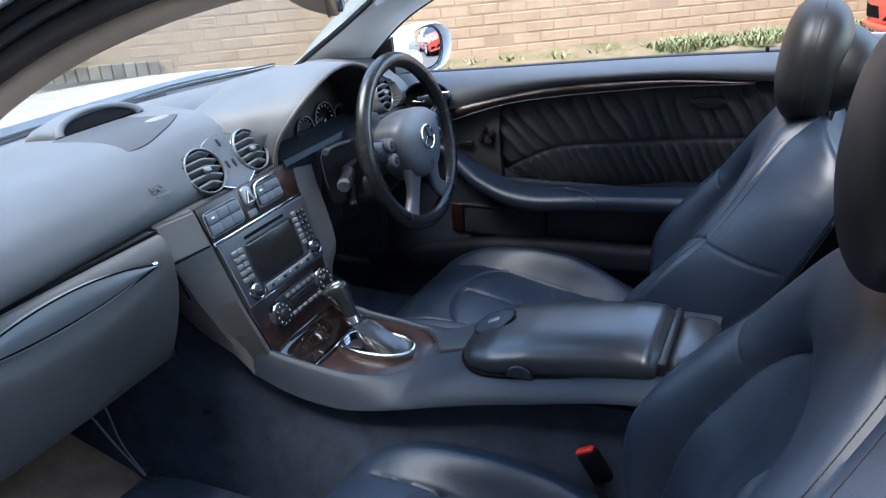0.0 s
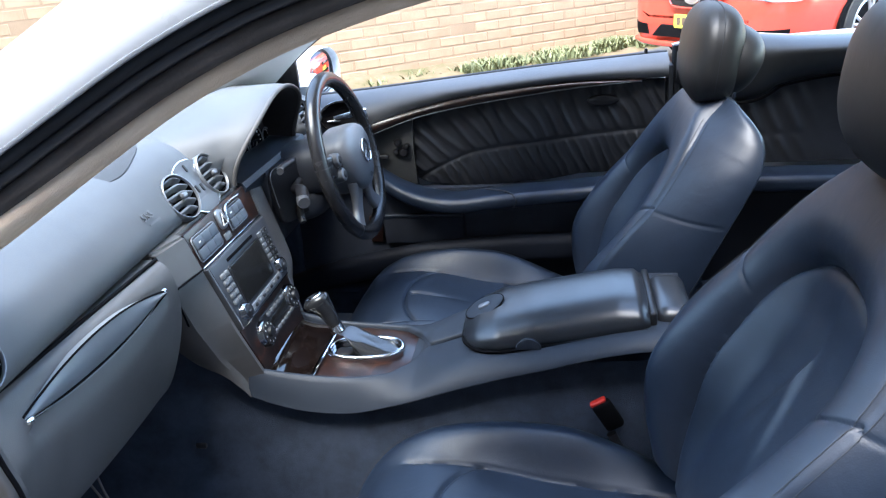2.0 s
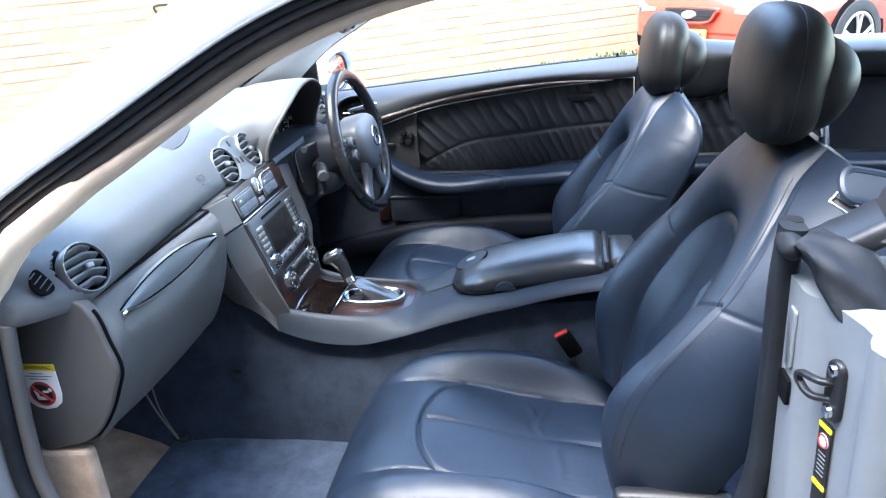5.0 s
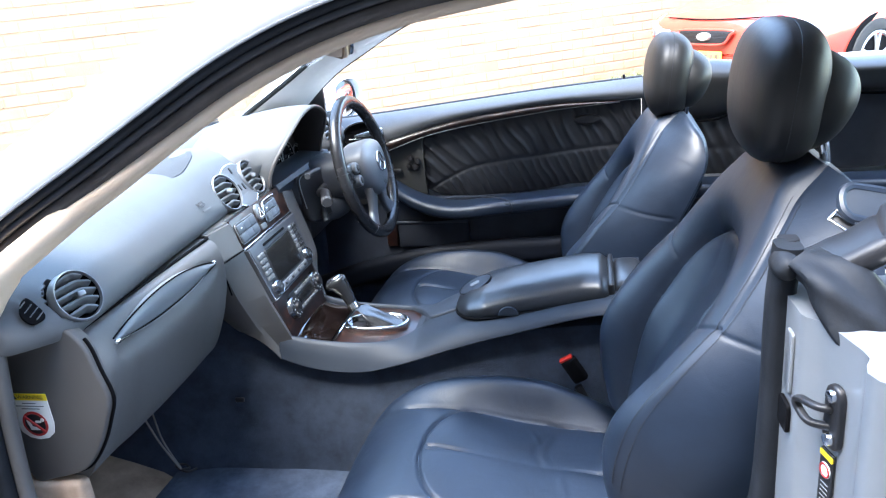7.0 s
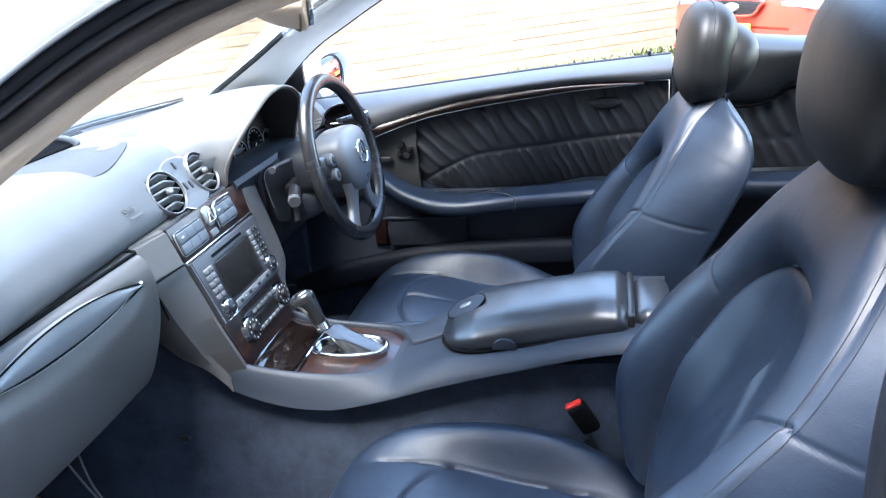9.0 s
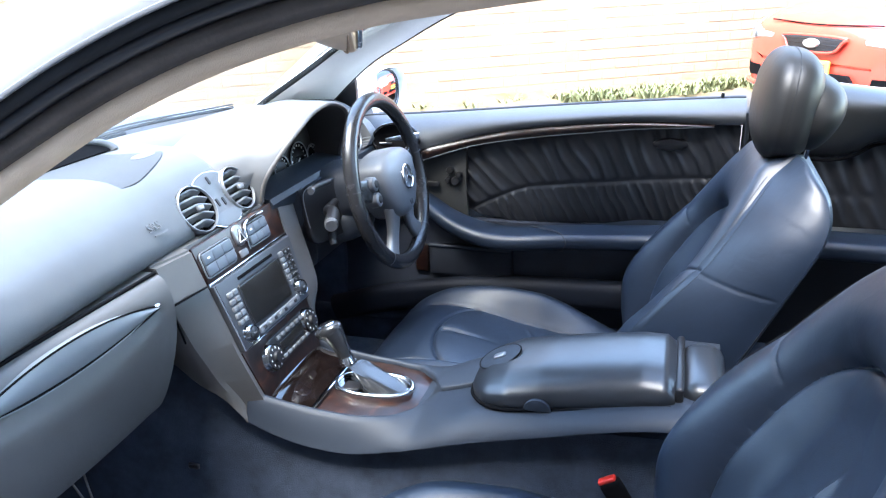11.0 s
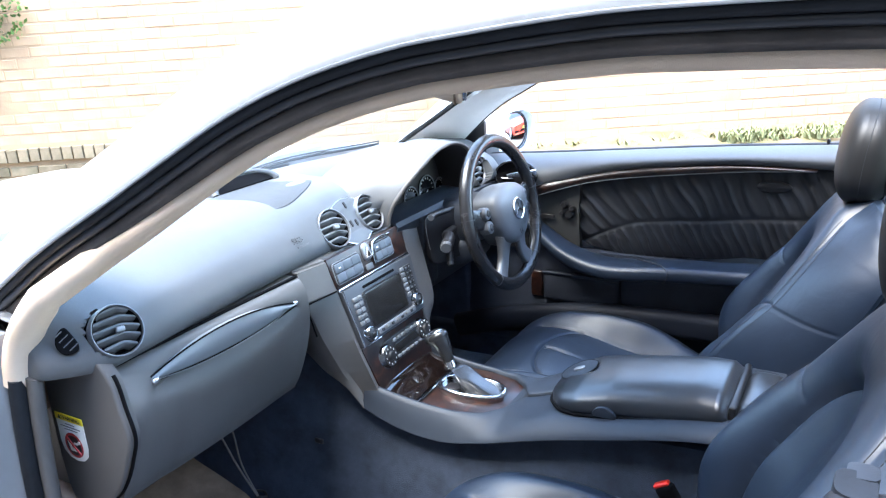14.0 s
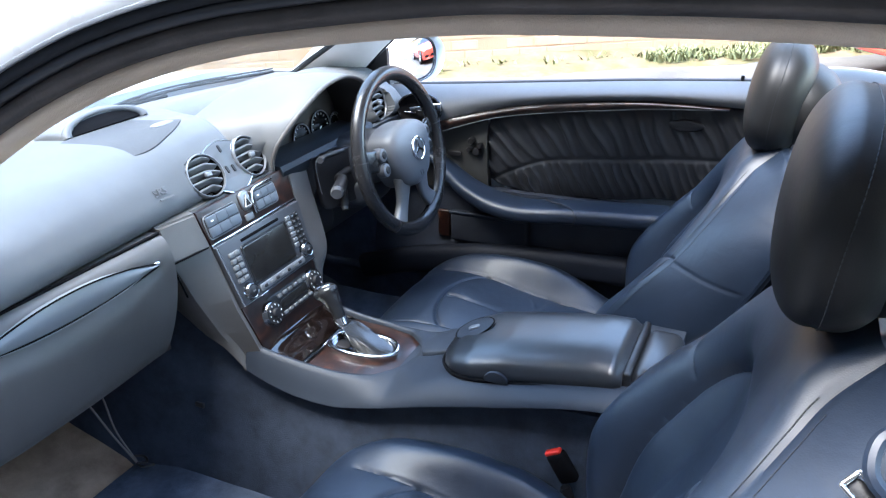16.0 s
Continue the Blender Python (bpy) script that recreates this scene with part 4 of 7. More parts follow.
def build_label():
    """Airbag warning label on the dash end cover."""
    m = Matrix(((1, 0, 0, -0.2225), (0, 0, -1, -0.6325), (0, 1, 0, 0.7445), (0, 0, 0, 1)))
    # the label's x runs rearwards; its foot is rounded
    s = 0.031
    out = [(-s, 0.037), (s, 0.037), (s, -0.012), (s * 0.86, -0.027), (s * 0.5, -0.036), (0, -0.039), (-s * 0.5, -0.036), (-s * 0.86, -0.027), (-s, -0.012)]
    lab = thing("airbag_label", "white and yellow airbag warning label on the dash end", "label", at=(-0.2225, -0.6325, 0.7445))
    part("card", move(puck(out, 0.0004, 0.001), m), WHITE, lab)
    part("yellow_header", move(puck([(-s, 0.037), (s, 0.037), (s, 0.0265), (-s, 0.0265)], 0.0002, 0.0016), m), WARN, lab, "yellow header")
    part("triangle", move(puck([(-0.0245, 0.0285), (-0.0165, 0.0285), (-0.0205, 0.0352)], 0.0001, 0.0022), m), BLACK, lab)
    me = word_mesh("WARNING", 0.0088, BLACK)
    w = new("heading", me)
    w.parent = lab
    w.matrix_parent_inverse = Matrix.Translation(-lab.location)
    w.matrix_basis = m @ Matrix.Translation((0.005, 0.0318, 0.002))
    for i, ln in enumerate((0.022, 0.046, 0.030)):
        part("text_bar", move(puck(rect(ln, 0.0014, 0.0004), 0.0001, 0.0015), m @ Matrix.Translation((0.0, 0.0215 - 0.0045 * i, 0))), BUTTON, lab)
    mc = m @ Matrix.Translation((0.0, -0.0125, 0))
    part("disc", lathe([(0, 0.0014), (0.0205, 0.0014), (0.0205, 0.0)], mc, 32), REDINK, lab, "dark red prohibition disc")
    part("disc_middle", lathe([(0, 0.0018), (0.0165, 0.0018), (0.0165, 0.0)], mc, 32), BLACK, lab)
    part("seat_sign", move(join(puck([(-0.013, 0.006), (-0.008, 0.007), (-0.005, -0.004), (0.006, -0.006), (0.006, -0.010), (-0.009, -0.010)], 0.0002, 0.0022),
                                puck(rect(0.010, 0.004, 0.0015) + A(0.006, 0.004), 0.0002, 0.0022), puck(circle(0.003, 12) + A(0.0135, 0.007), 0.0002, 0.0022)), mc), WHITE, lab)
    part("bar", move(puck(rect(0.037, 0.0036, 0.001), 0.0002, 0.003), mc @ Matrix.Rotation(radians(-42), 4, "Z")), REDINK, lab)


def build_cluster():
    c = thing("instrument_cluster", "hooded instrument cluster with round dials behind the wheel", "gauges")
    # arch of the hood: (y, z) along the rim
    arch = cat([(0.098, 0.866), (0.100, 0.900), (0.108, 0.930), (0.142, 0.972), (0.210, 1.007), (0.280, 1.018), (0.330, 1.013), (0.382, 0.992), (0.418, 0.962), (0.440, 0.920), (0.447, 0.868)], 60)
    rings = []
    mid = A(0.295, 0.93)
    for x, k, dz in ((-0.46, 0.80, -0.060), (-0.40, 0.86, -0.040), (-0.32, 0.92, -0.020), (-0.24, 0.965, -0.006), (-0.17, 0.992, 0.001), (-0.12, 1.0, 0.002), (-0.098, 0.998, 0.0), (-0.092, 0.982, -0.002),
                     (-0.096, 0.962, -0.004), (-0.13, 0.945, -0.004), (-0.215, 0.93, -0.006)):
        r = mid + (arch - mid) * k + A(0, dz)
        flare = step(x, -0.13, -0.26) * step(r[:, 0], 0.26, 0.14) * step(r[:, 1], 1.010, 0.950)
        r = r - np.c_[0.075 * flare, -0.004 * flare]
        lean = 0.052 * step(r[:, 1], 1.01, 0.87)
        rings.append(np.c_[x - lean * (x > -0.15), r])
    part("hood", loft(rings[:8], closed=False), DASH, c, "arched charcoal hood")
    part("hood_lip", tube(rings[7][1:-1], 0.0042, 10, up=(1, 0, 0)), ENDCOVER, c)
    part("hood_lining", loft(rings[7:], closed=False), LINING, c, "black hood lining")
    face = puck(np.array([(q[0], q[1]) for q in mid + (arch - mid) * 0.95]), 0.001, 0.004)
    part("face", move(face, Matrix(((0, 0, 1, -0.212), (1, 0, 0, 0), (0, 1, 0, -0.004), (0, 0, 0, 1)))), LINING, c, "black dial face")
    ledge = [[(x, y, z) for x, z in ((-0.20, 0.880), (-0.16, 0.876), (-0.134, 0.872), (-0.128, 0.862), (-0.135, 0.84))] for y in np.linspace(0.112, 0.47, 20)]
    part("ledge", slab(ledge, (-0.012, 0, -0.008)), CONSOLE, c)
    for y, z, r in ((0.285, 0.878, 0.030), (0.360, 0.884, 0.036), (0.420, 0.880, 0.022)):
        m = facing((-0.204, y, z), (1, 0, 0.08))
        d = part("dial", lathe([(0, 0.001), (r * 0.95, 0.001), (r * 0.96, 0.004), (r, 0.004), (r, 0.0)], m, 40), GLOSS, c)
        part("dial_ring", move(tube([(r * math.cos(a), r * math.sin(a), 0.004) for a in np.linspace(0, 6.283, 40, endpoint=False)], 0.0016, 6, closed=True), m), SILVER, d)
        for i in range(13):
            a = radians(225 - i * 22.5)
            part("tick", move(rbox((r * 0.80, 0, 0.002), (r * 0.14, 0.0016, 0.001), 0.0003, seg=1), m @ Matrix.Rotation(a, 4, "Z")), WHITE, d, smooth=False)
        part("needle", move(rbox((-r * 0.33, 0, 0.005), (r * 0.75, 0.0022, 0.0015), 0.0005, seg=1), m @ Matrix.Rotation(radians(40), 4, "Z")), WHITE, d, smooth=False)
    return c


def build_stack():
    """Centre stack: walnut panel, switches, radio, climate dials."""
    s = thing("centre_stack", "centre stack with walnut veneer, silver radio and climate dials", "console")

    def sx(z):
        return -0.139 + (0.865 - z) * 0.30

    rows = []
    for z in np.linspace(0.562, 0.868, 40):
        yo = np.interp(z, [0.545, 0.57, 0.60, 0.64, 0.72, 0.79, 0.868], [0.128, 0.131, 0.136, 0.150, 0.180, 0.206, 0.212])
        xo = np.interp(z, [0.545, 0.56, 0.64, 0.72, 0.795, 0.80, 0.868], [-0.066, -0.074, -0.106, -0.120, -0.124, -0.127, -0.148])
        xb = np.interp(z, [0.545, 0.558, 0.585, 0.614, 0.635, 0.68, 0.72, 0.80, 0.868], [-0.066, -0.072, -0.096, -0.122, -0.158, -0.185, -0.21, -0.31, -0.42])
        dep = max(0.006, xo - xb)
        yi = np.interp(z, [0.535, 0.60, 0.68, 0.80, 0.868], [0.098, 0.100, 0.112, 0.130, 0.135])
        xi = sx(z) - 0.008
        yr = np.interp(z, [0.535, 0.60, 0.66, 0.72, 0.80, 0.868], [0.126, 0.160, 0.190, 0.200, 0.206, 0.214])
        yv = np.interp(z, [0.545, 0.585, 0.684, 0.804, 0.866], [0.094, 0.099, 0.115, 0.125, 0.132])
        half = [(xo - dep, yo - 0.004), (xo - min(0.040, 0.8 * dep), yo + 0.002), (xo - min(0.018, 0.5 * dep), yo), (xo - min(0.005, 0.2 * dep), yo - 0.005), (xo - 0.001, yo - 0.014), (sx(z) + 0.003, yv + 0.010), (sx(z) + 0.003, yv + 0.003), (xi, yv), (xi, yi * 0.4)]
        kr = step(z, 0.60, 0.70)
        xr = (sx(z) - 0.002) * kr + xo * (1 - kr)
        rhs = [(xr - dep - 0.01, yr - 0.008), (xr - dep, yr - 0.004), (xr - min(0.040, 0.8 * dep), yr + 0.002), (xr - min(0.018, 0.5 * dep), yr - 0.002), (xr - min(0.003, 0.2 * dep), yr - 0.012), (sx(z) + 0.003, yv + 0.010), (sx(z) + 0.003, yv + 0.003), (xi, yv), (xi, yi * 0.4)]
        ring = [(x, -y, z) for x, y in half] + [(x, y, z) for x, y in reversed(rhs)]
        rows.append(ring)
    part("stack_body", loft(rows), LOWER, s, "charcoal side cheeks of the centre stack")
    # flat square panels flanking the walnut
    pp = [[(-0.1215 - 0.0105 * t + (0.838 - z) * 0.34, -(0.137 + 0.071 * t), z) for z in np.linspace(0.8105, 0.8645, 5)] for t in np.linspace(0, 1, 6)]
    part("corner_panel", slab(pp, (-0.02, 0, 0)), LOWER, s, "flat charcoal corner panel")
    part("panel_gap", tube([(-0.1115 - 0.0115 * t, -(0.137 + 0.072 * t), 0.8085 - 0.002 * t) for t in np.linspace(0, 1, 6)], 0.0016, 6), VOID, s)
    part("panel_gap", tube(cat([(-0.146, -0.2105, 0.863), (-0.128, -0.2095, 0.808), (-0.1245, -0.203, 0.775), (-0.1265, -0.190, 0.735)], 14), 0.0017, 6), VOID, s)
    base = facing((sx(0.75), 0, 0.75), (0.958, 0, 0.287))       # x across the car, y up the panel

    def put(geo, x, z, h=0.0):
        return move(geo, base @ Matrix.Translation((x, (z - 0.75) * 1.044, h)))

    def panel(z0, z1, w0, w1, h):
        zz = [(z - 0.75) * 1.044 for z in (z0, z1)]
        return move(puck([(-w0, zz[0]), (w0, zz[0]), (w1, zz[1]), (-w1, zz[1])], 0.002, h), base)

    part("upper_veneer", panel(0.804, 0.866, 0.124, 0.131, 0.004), WOOD, s, "glossy dark walnut veneer")
    part("lower_veneer", panel(0.585, 0.682, 0.098, 0.114, 0.003), WOOD, s, "glossy dark walnut veneer")
    part("chrome_line", panel(0.799, 0.8055, 0.124, 0.1245, 0.006), CHROME, s)
    # switch banks, hazard button and airbag lamp
    for x, z, w, h in ((-0.080, 0.833, 0.084, 0.041), (0.043, 0.836, 0.066, 0.038)):
        bank = part("switch_bank", put(puck(rect(w, h, 0.007), 0.002, 0.007), x, z), BLACK, s, "chrome framed switch bank")
        part("bank_frame", put(tube(np.c_[rect(w + 0.002, h + 0.002, 0.008, 6), np.full(24, 0.006)], 0.0012, 8, closed=True), x, z), TITAN, bank)
        for i in range(3):
            for j in (0, 1):
                cw, ch = (w - 0.004) / 3, (h - 0.004) / 2
                key = part("switch", put(puck(rect(cw - 0.0008, ch - 0.0008, 0.0015), 0.0012, 0.0030), x + cw * (i - 1), z + (j - 0.5) * ch, 0.0070), SLATE, bank)
                if i == 0 and j:
                    part("switch_mark", put(rbox((0, 0, 0.0032), (0.007, 0.0028, 0.0006), 0.0002, seg=1), x + cw * (i - 1), z + (j - 0.5) * ch, 0.0070), WHITE, key, smooth=False)
    hz = part("hazard_button", put(puck(rect(0.026, 0.036, 0.010), 0.003, 0.009), -0.0105, 0.846), SILVER, s, "silver hazard button")
    part("hazard_face", put(puck([(-0.0105, -0.011), (0.0105, -0.011), (0.0, 0.0125)], 0.001, 0.0012), -0.0105, 0.845, 0.0092), BLACK, hz)
    part("hazard_triangle", put(tube([(-0.0085, -0.0095, 0), (0.0085, -0.0095, 0), (0.0, 0.0095, 0)], 0.0013, 6, closed=True, up=(0, 0, 1)), -0.0105, 0.845, 0.0108), WHITE, hz)
    part("airbag_lamp", put(puck(rect(0.022, 0.012, 0.002), 0.001, 0.007), -0.0135, 0.8165), BUTTON, s)
    part("bank_arch", put(sweep(cat([(0.006, -0.020, 0.006), (0.005, 0.004, 0.008), (0.014, 0.022, 0.008), (0.038, 0.026, 0.007), (0.076, 0.025, 0.006)], 26), rect(0.0045, 0.006, 0.0018), up=(0, 0, 1)), 0.0, 0.836), CHROME, s)
    # radio
    radio = part("radio", panel(0.684, 0.799, 0.114, 0.124, 0.010), RADIO, s, "dark grey radio with a blank screen")
    part("cd_slot", put(puck(rect(0.112, 0.0055, 0.002), 0.001, 0.002), -0.006, 0.788, 0.0095), VOID, radio)
    part("screen", put(puck(rect(0.128, 0.072, 0.004), 0.001, 0.002), -0.003, 0.7425, 0.0100), SCREEN, radio, "dark screen")
    part("screen_frame", put(tube(np.c_[rect(0.132, 0.076, 0.005), np.zeros(16)], 0.0016, 6, closed=True), -0.003, 0.7425, 0.0105), BLACK, radio)
    part("edge_trim", put(tube([(-0.121, 0.055, 0.0100), (-0.1165, 0.0, 0.0100), (-0.112, -0.066, 0.0100), (0.0, -0.067, 0.0100), (0.112, -0.066, 0.0100)], 0.0011, 6), 0.0, 0.7475), CHROME, radio)
    part("key_strip", put(puck(rect(0.140, 0.0135, 0.003), 0.002, 0.0035), 0.010, 0.6950, 0.0095), TITAN, radio, "pale key strip")
    for i in range(5):
        for q in range(2):
            part("key", put(puck(rect(0.0125, 0.0085, 0.002), 0.0018, 0.0045), -0.0975 + 0.0140 * q, 0.7745 - 0.0118 * i, 0.0100), BUTTON, radio)
    for i in range(6):
        for q in range(3):
            key = part("key", put(puck(rect(0.0118, 0.0092, 0.002), 0.0016, 0.0045), 0.074 + 0.0130 * q, 0.7795 - 0.0106 * i, 0.0100), BLACK if q else SILVER, radio)
            if q:
                part("key_mark", put(rbox((0, 0, 0.0046), (0.0045, 0.0030, 0.0005), 0.0002, seg=1), 0.074 + 0.0130 * q, 0.7795 - 0.0106 * i, 0.0100), BUTTON, key, smooth=False)
    for x, z in ((-0.086, 0.7025), (0.092, 0.7085)):
        knob = part("radio_knob", put(lathe([(0, 0.010), (0.011, 0.010), (0.0125, 0.0105), (0.0140, 0.0095), (0.0155, 0.004), (0.017, 0.0)], None, 32), x, z, 0.0100), SMOKED, radio)
        part("knob_face", put(lathe([(0, 0.0115), (0.0098, 0.0112), (0.0112, 0.0100)], None, 24), x, z, 0.0100), BLACK, knob)
        part("knob_mark", put(rbox((0, 0, 0.0118), (0.008, 0.003, 0.0006), 0.0002, seg=1), x, z, 0.0100), BUTTON, knob, smooth=False)
    for i in range(7):
        part("key", put(puck(rect(0.0085, 0.0060, 0.002), 0.001, 0.0020), -0.046 + 0.0180 * i, 0.6950, 0.0130), BUTTON if i % 2 else BLACK, radio)
    # climate panel
    clim = part("climate_panel", put(puck(rect(0.130, 0.052, 0.010), 0.003, 0.006), 0.012, 0.645), BLACK, s, "black climate control panel")
    for x, z in ((-0.049, 0.6405), (0.087, 0.6450)):
        k = part("climate_dial", put(lathe([(0, 0.009), (0.022, 0.009), (0.0240, 0.007), (0.0255, 0.003), (0.027, 0.0)], None, 36), x, z, 0.003), SMOKED, s, "chrome ringed climate dial")
        part("dial_face", put(lathe([(0, 0.0165), (0.0085, 0.0160), (0.0100, 0.0105), (0.0205, 0.0100), (0.0212, 0.0085)], None, 28), x, z, 0.003), BLACK, k)
        for i in range(10):
            a = radians(36 * i)
            part("dial_mark", put(rbox((0, 0, 0), (0.002, 0.0035, 0.001), 0.0003, seg=1), x + 0.0160 * math.cos(a), z + 0.0160 * math.sin(a), 0.0135), WHITE, k, smooth=False)
    for i in range(6):
        part("climate_key", put(puck(rect(0.012, 0.007, 0.002), 0.001, 0.004), -0.018 + 0.0165 * i, 0.662, 0.006), BUTTON, clim)
        part("climate_key", put(puck(rect(0.012, 0.006, 0.002), 0.001, 0.004), -0.018 + 0.0165 * i, 0.628, 0.006), BUTTON, clim)
    part("climate_display", put(puck(rect(0.086, 0.018, 0.003), 0.001, 0.002), 0.022, 0.645, 0.006), SCREEN, clim)
    return s


def build_console():
    c = thing("centre_console", "graphite centre console with walnut tray and padded armrest", "console")

    ZB = bend([-0.10, -0.075, -0.045, -0.015, 0.02, 0.06, 0.10, 0.14, 0.20, 0.28, 0.36, 0.42, 0.48, 0.54, 0.60, 0.70], [0.572, 0.558, 0.546, 0.537, 0.530, 0.527, 0.528, 0.536, 0.553, 0.580, 0.603, 0.618, 0.634, 0.648, 0.656, 0.66])
    ZT = bend([-0.10, 0.0, 0.10, 0.17, 0.22, 0.27, 0.32, 0.45, 0.60, 0.70], [0.612, 0.588, 0.580, 0.583, 0.592, 0.608, 0.626, 0.650, 0.676, 0.68])

    def zb(x):
        return ZB(x)

    def zt(x):
        return ZT(x)

    def wi(x):
        return np.interp(x, [-0.10, 0.0, 0.10, 0.16, 0.19, 0.205, 0.215, 0.7], [0.104, 0.094, 0.090, 0.078, 0.052, 0.028, 0.006, 0.004])

    secs = []
    for x in np.linspace(-0.082, 0.66, 110):
        a, b, w = zt(x), zb(x), wi(x)
        wo = 0.1305 + 0.004 * step(x, 0.1, 0.3)
        ys = max(w + 0.008, 0.090 * step(x, 0.14, 0.27))
        p0, p1 = (ys, a + 0.001), (wo - 0.003, b + 0.010)
        mid = [(p0[0] + (p1[0] - p0[0]) * q, p0[1] + (p1[1] - p0[1]) * q + 0.005 * math.sin(q * math.pi)) for q in (0.25, 0.5, 0.75)]
        half = [(w, a - 0.012), (w, a - 0.001), (min(w + 0.004, ys), a + 0.001), p0] + mid + [p1, (wo, b + 0.004), (wo - 0.006, b), (0.06, b + 0.004)]
        secs.append([(x, -y, z) for y, z in half] + [(x, y, z) for y, z in reversed(half)])
    part("surround", loft(secs), CONSOLE, c, "graphite plastic console surround").data.set_sharp_from_angle(angle=radians(80))
    # walnut tray, ashtray lid and chrome edging
    tray = cat([(-0.07, -0.100), (0.0, -0.0945), (0.10, -0.0905), (0.16, -0.0775), (0.19, -0.0515), (0.206, -0.026), (0.210, 0.0), (0.206, 0.026), (0.19, 0.0515), (0.16, 0.0775), (0.10, 0.0905), (0.0, 0.0945), (-0.07, 0.100)], 60)
    part("tray_veneer", move(puck(tray, 0.001, 0.004), Matrix.Translation((0, 0, 0.569))), WOOD, c, "glossy dark walnut tray")
    lid = []
    for x, z in cat([(-0.062, 0.600), (-0.052, 0.590), (-0.030, 0.583), (0.0, 0.580), (0.018, 0.5785)], 16):
        w = 0.0925
        lid.append([(x, y, z + 0.004 * (1 - (y / w) ** 4)) for y in np.linspace(-w, w, 17)])
    part("ashtray_lid", slab(lid, (0, 0, -0.008)), DARKWOOD, c, "glossy walnut ashtray lid")
    part("tray_chrome", tube(cat([(-0.060, -0.092, 0.599), (-0.060, 0.0, 0.604), (-0.060, 0.092, 0.599)], 12), 0.0016, 8), VOID, c)
    part("tray_chrome", tube(cat([(0.022, -0.092, 0.5765), (0.022, 0.0, 0.5785), (0.022, 0.092, 0.5765)], 12), 0.0022, 8), CHROME, c)
    # selector: chrome oval plate, boot, lever
    sel = thing("gear_selector", "leather topped gear selector with chrome collar and boot", "gear lever", at=(0.098, 0.0, 0.573))
    m = Matrix.Translation((0.098, 0.0, 0.573)) @ Matrix.Rotation(radians(2), 4, "Z")
    oval = cat([(-0.068, 0.0), (-0.058, 0.024), (-0.02, 0.036), (0.03, 0.034), (0.058, 0.022), (0.068, 0.0), (0.058, -0.022), (0.03, -0.034), (-0.02, -0.036), (-0.058, -0.024)], 60, True)
    part("collar", move(sweep(np.c_[oval, np.full(60, 0.006)], rect(0.009, 0.018, 0.004), closed=True), m), CHROME, sel, "chrome oval collar")
    part("gate_plate", move(puck(oval * 0.93, 0.001, 0.006), m), SMOKED, sel, "polished gate plate")
    rings = []
    for k in np.linspace(0, 1, 22):
        c0 = A(0.118, 0.002, 0.580) * (1 - k) + A(0.043, 0.0115, 0.617) * k
        r = (1 - k) ** 0.85
        o = oval * A(0.66, 0.88) * r + circle(0.0135, 60) * (1 - r)
        ang = np.arctan2(oval[:, 1], oval[:, 0])
        fold = 1 + (0.10 * np.sin(ang * 3 + 1.2 + 3 * k) + 0.05 * np.sin(ang * 7 - 6 * k)) * math.sin(k * math.pi) ** 0.8
        zz = c0[2] + 0.007 * math.sin(k * math.pi) - o[:, 0] * 0.10 * (1 - k) - o[:, 0] * 0.5 * k
        rings.append(np.c_[c0[0] + o[:, 0] * fold, c0[1] + o[:, 1] * fold, zz])
    part("boot", loft(rings), KNOBSKIN, sel, "soft creased leather boot")
    path = cat([(0.042, 0.012, 0.618), (0.036, 0.0135, 0.634), (0.028, 0.015, 0.650), (0.019, 0.016, 0.664), (0.013, 0.016, 0.672)], 26)
    sc = np.interp(np.linspace(0, 1, 26), [0, 0.15, 0.4, 0.65, 0.85, 1.0], [0.84, 0.92, 1.10, 1.40, 1.60, 1.45])
    tip = Matrix.Rotation(radians(-28), 4, "Y")
    part("knob", join(sweep(path, circle(0.0138, 24, 0.0126), scale=sc), blob((0.0105, 0.016, 0.671), (0.0265, 0.0205, 0.0125), 0.85, 0.95, 20, 32, tip)), KNOBSKIN, sel, "polished black leather knob")
    part("knob_ring", sweep(cat([(0.046, 0.011, 0.611), (0.043, 0.0118, 0.617), (0.040, 0.0125, 0.624)], 6), circle(0.0136, 24)), CHROME, sel, "chrome ring")
    part("knob_cap", blob((0.0065, 0.016, 0.6805), (0.019, 0.0145, 0.0045), 0.8, 1, 12, 24, tip), CHROME, sel, "chrome cap")
    part("gate_window", move(puck(rect(0.030, 0.026, 0.008), 0.001, 0.0075), m @ Matrix.Translation((-0.040, -0.004, 0))), BLACK, sel)
    # armrest box
    arm = part("armrest", *armrest_geo(), c, "padded black leather armrest lid")
    rim = [(x, -w, z) for x, w, z in ((0.590, 0.0935, 0.6735), (0.50, 0.0975, 0.6575), (0.42, 0.0985, 0.6445), (0.36, 0.0985, 0.6360), (0.325, 0.0900, 0.6315), (0.300, 0.0700, 0.6300), (0.287, 0.0400, 0.6300))]
    part("armrest_gap", tube(cat(rim + [(x, -y, z) for x, y, z in reversed(rim)], 60), 0.0030, 8), VOID, c)
    m = facing((0.322, 0.010, 0.6615), (-0.42, -0.10, 0.90), (1, 0, 0.5))
    part("button_plate", move(puck(circle(0.030, 36, 0.037), 0.002, 0.004), m), CONSOLE, arm)
    part("plate_gap", move(tube(np.c_[circle(0.0305, 36, 0.0375), np.full(36, 0.0025)], 0.0014, 6, closed=True), m), VOID, arm)
    part("release_button", move(puck(rect(0.012, 0.022, 0.005), 0.002, 0.007), m), SILVER, arm, "small silver release button")
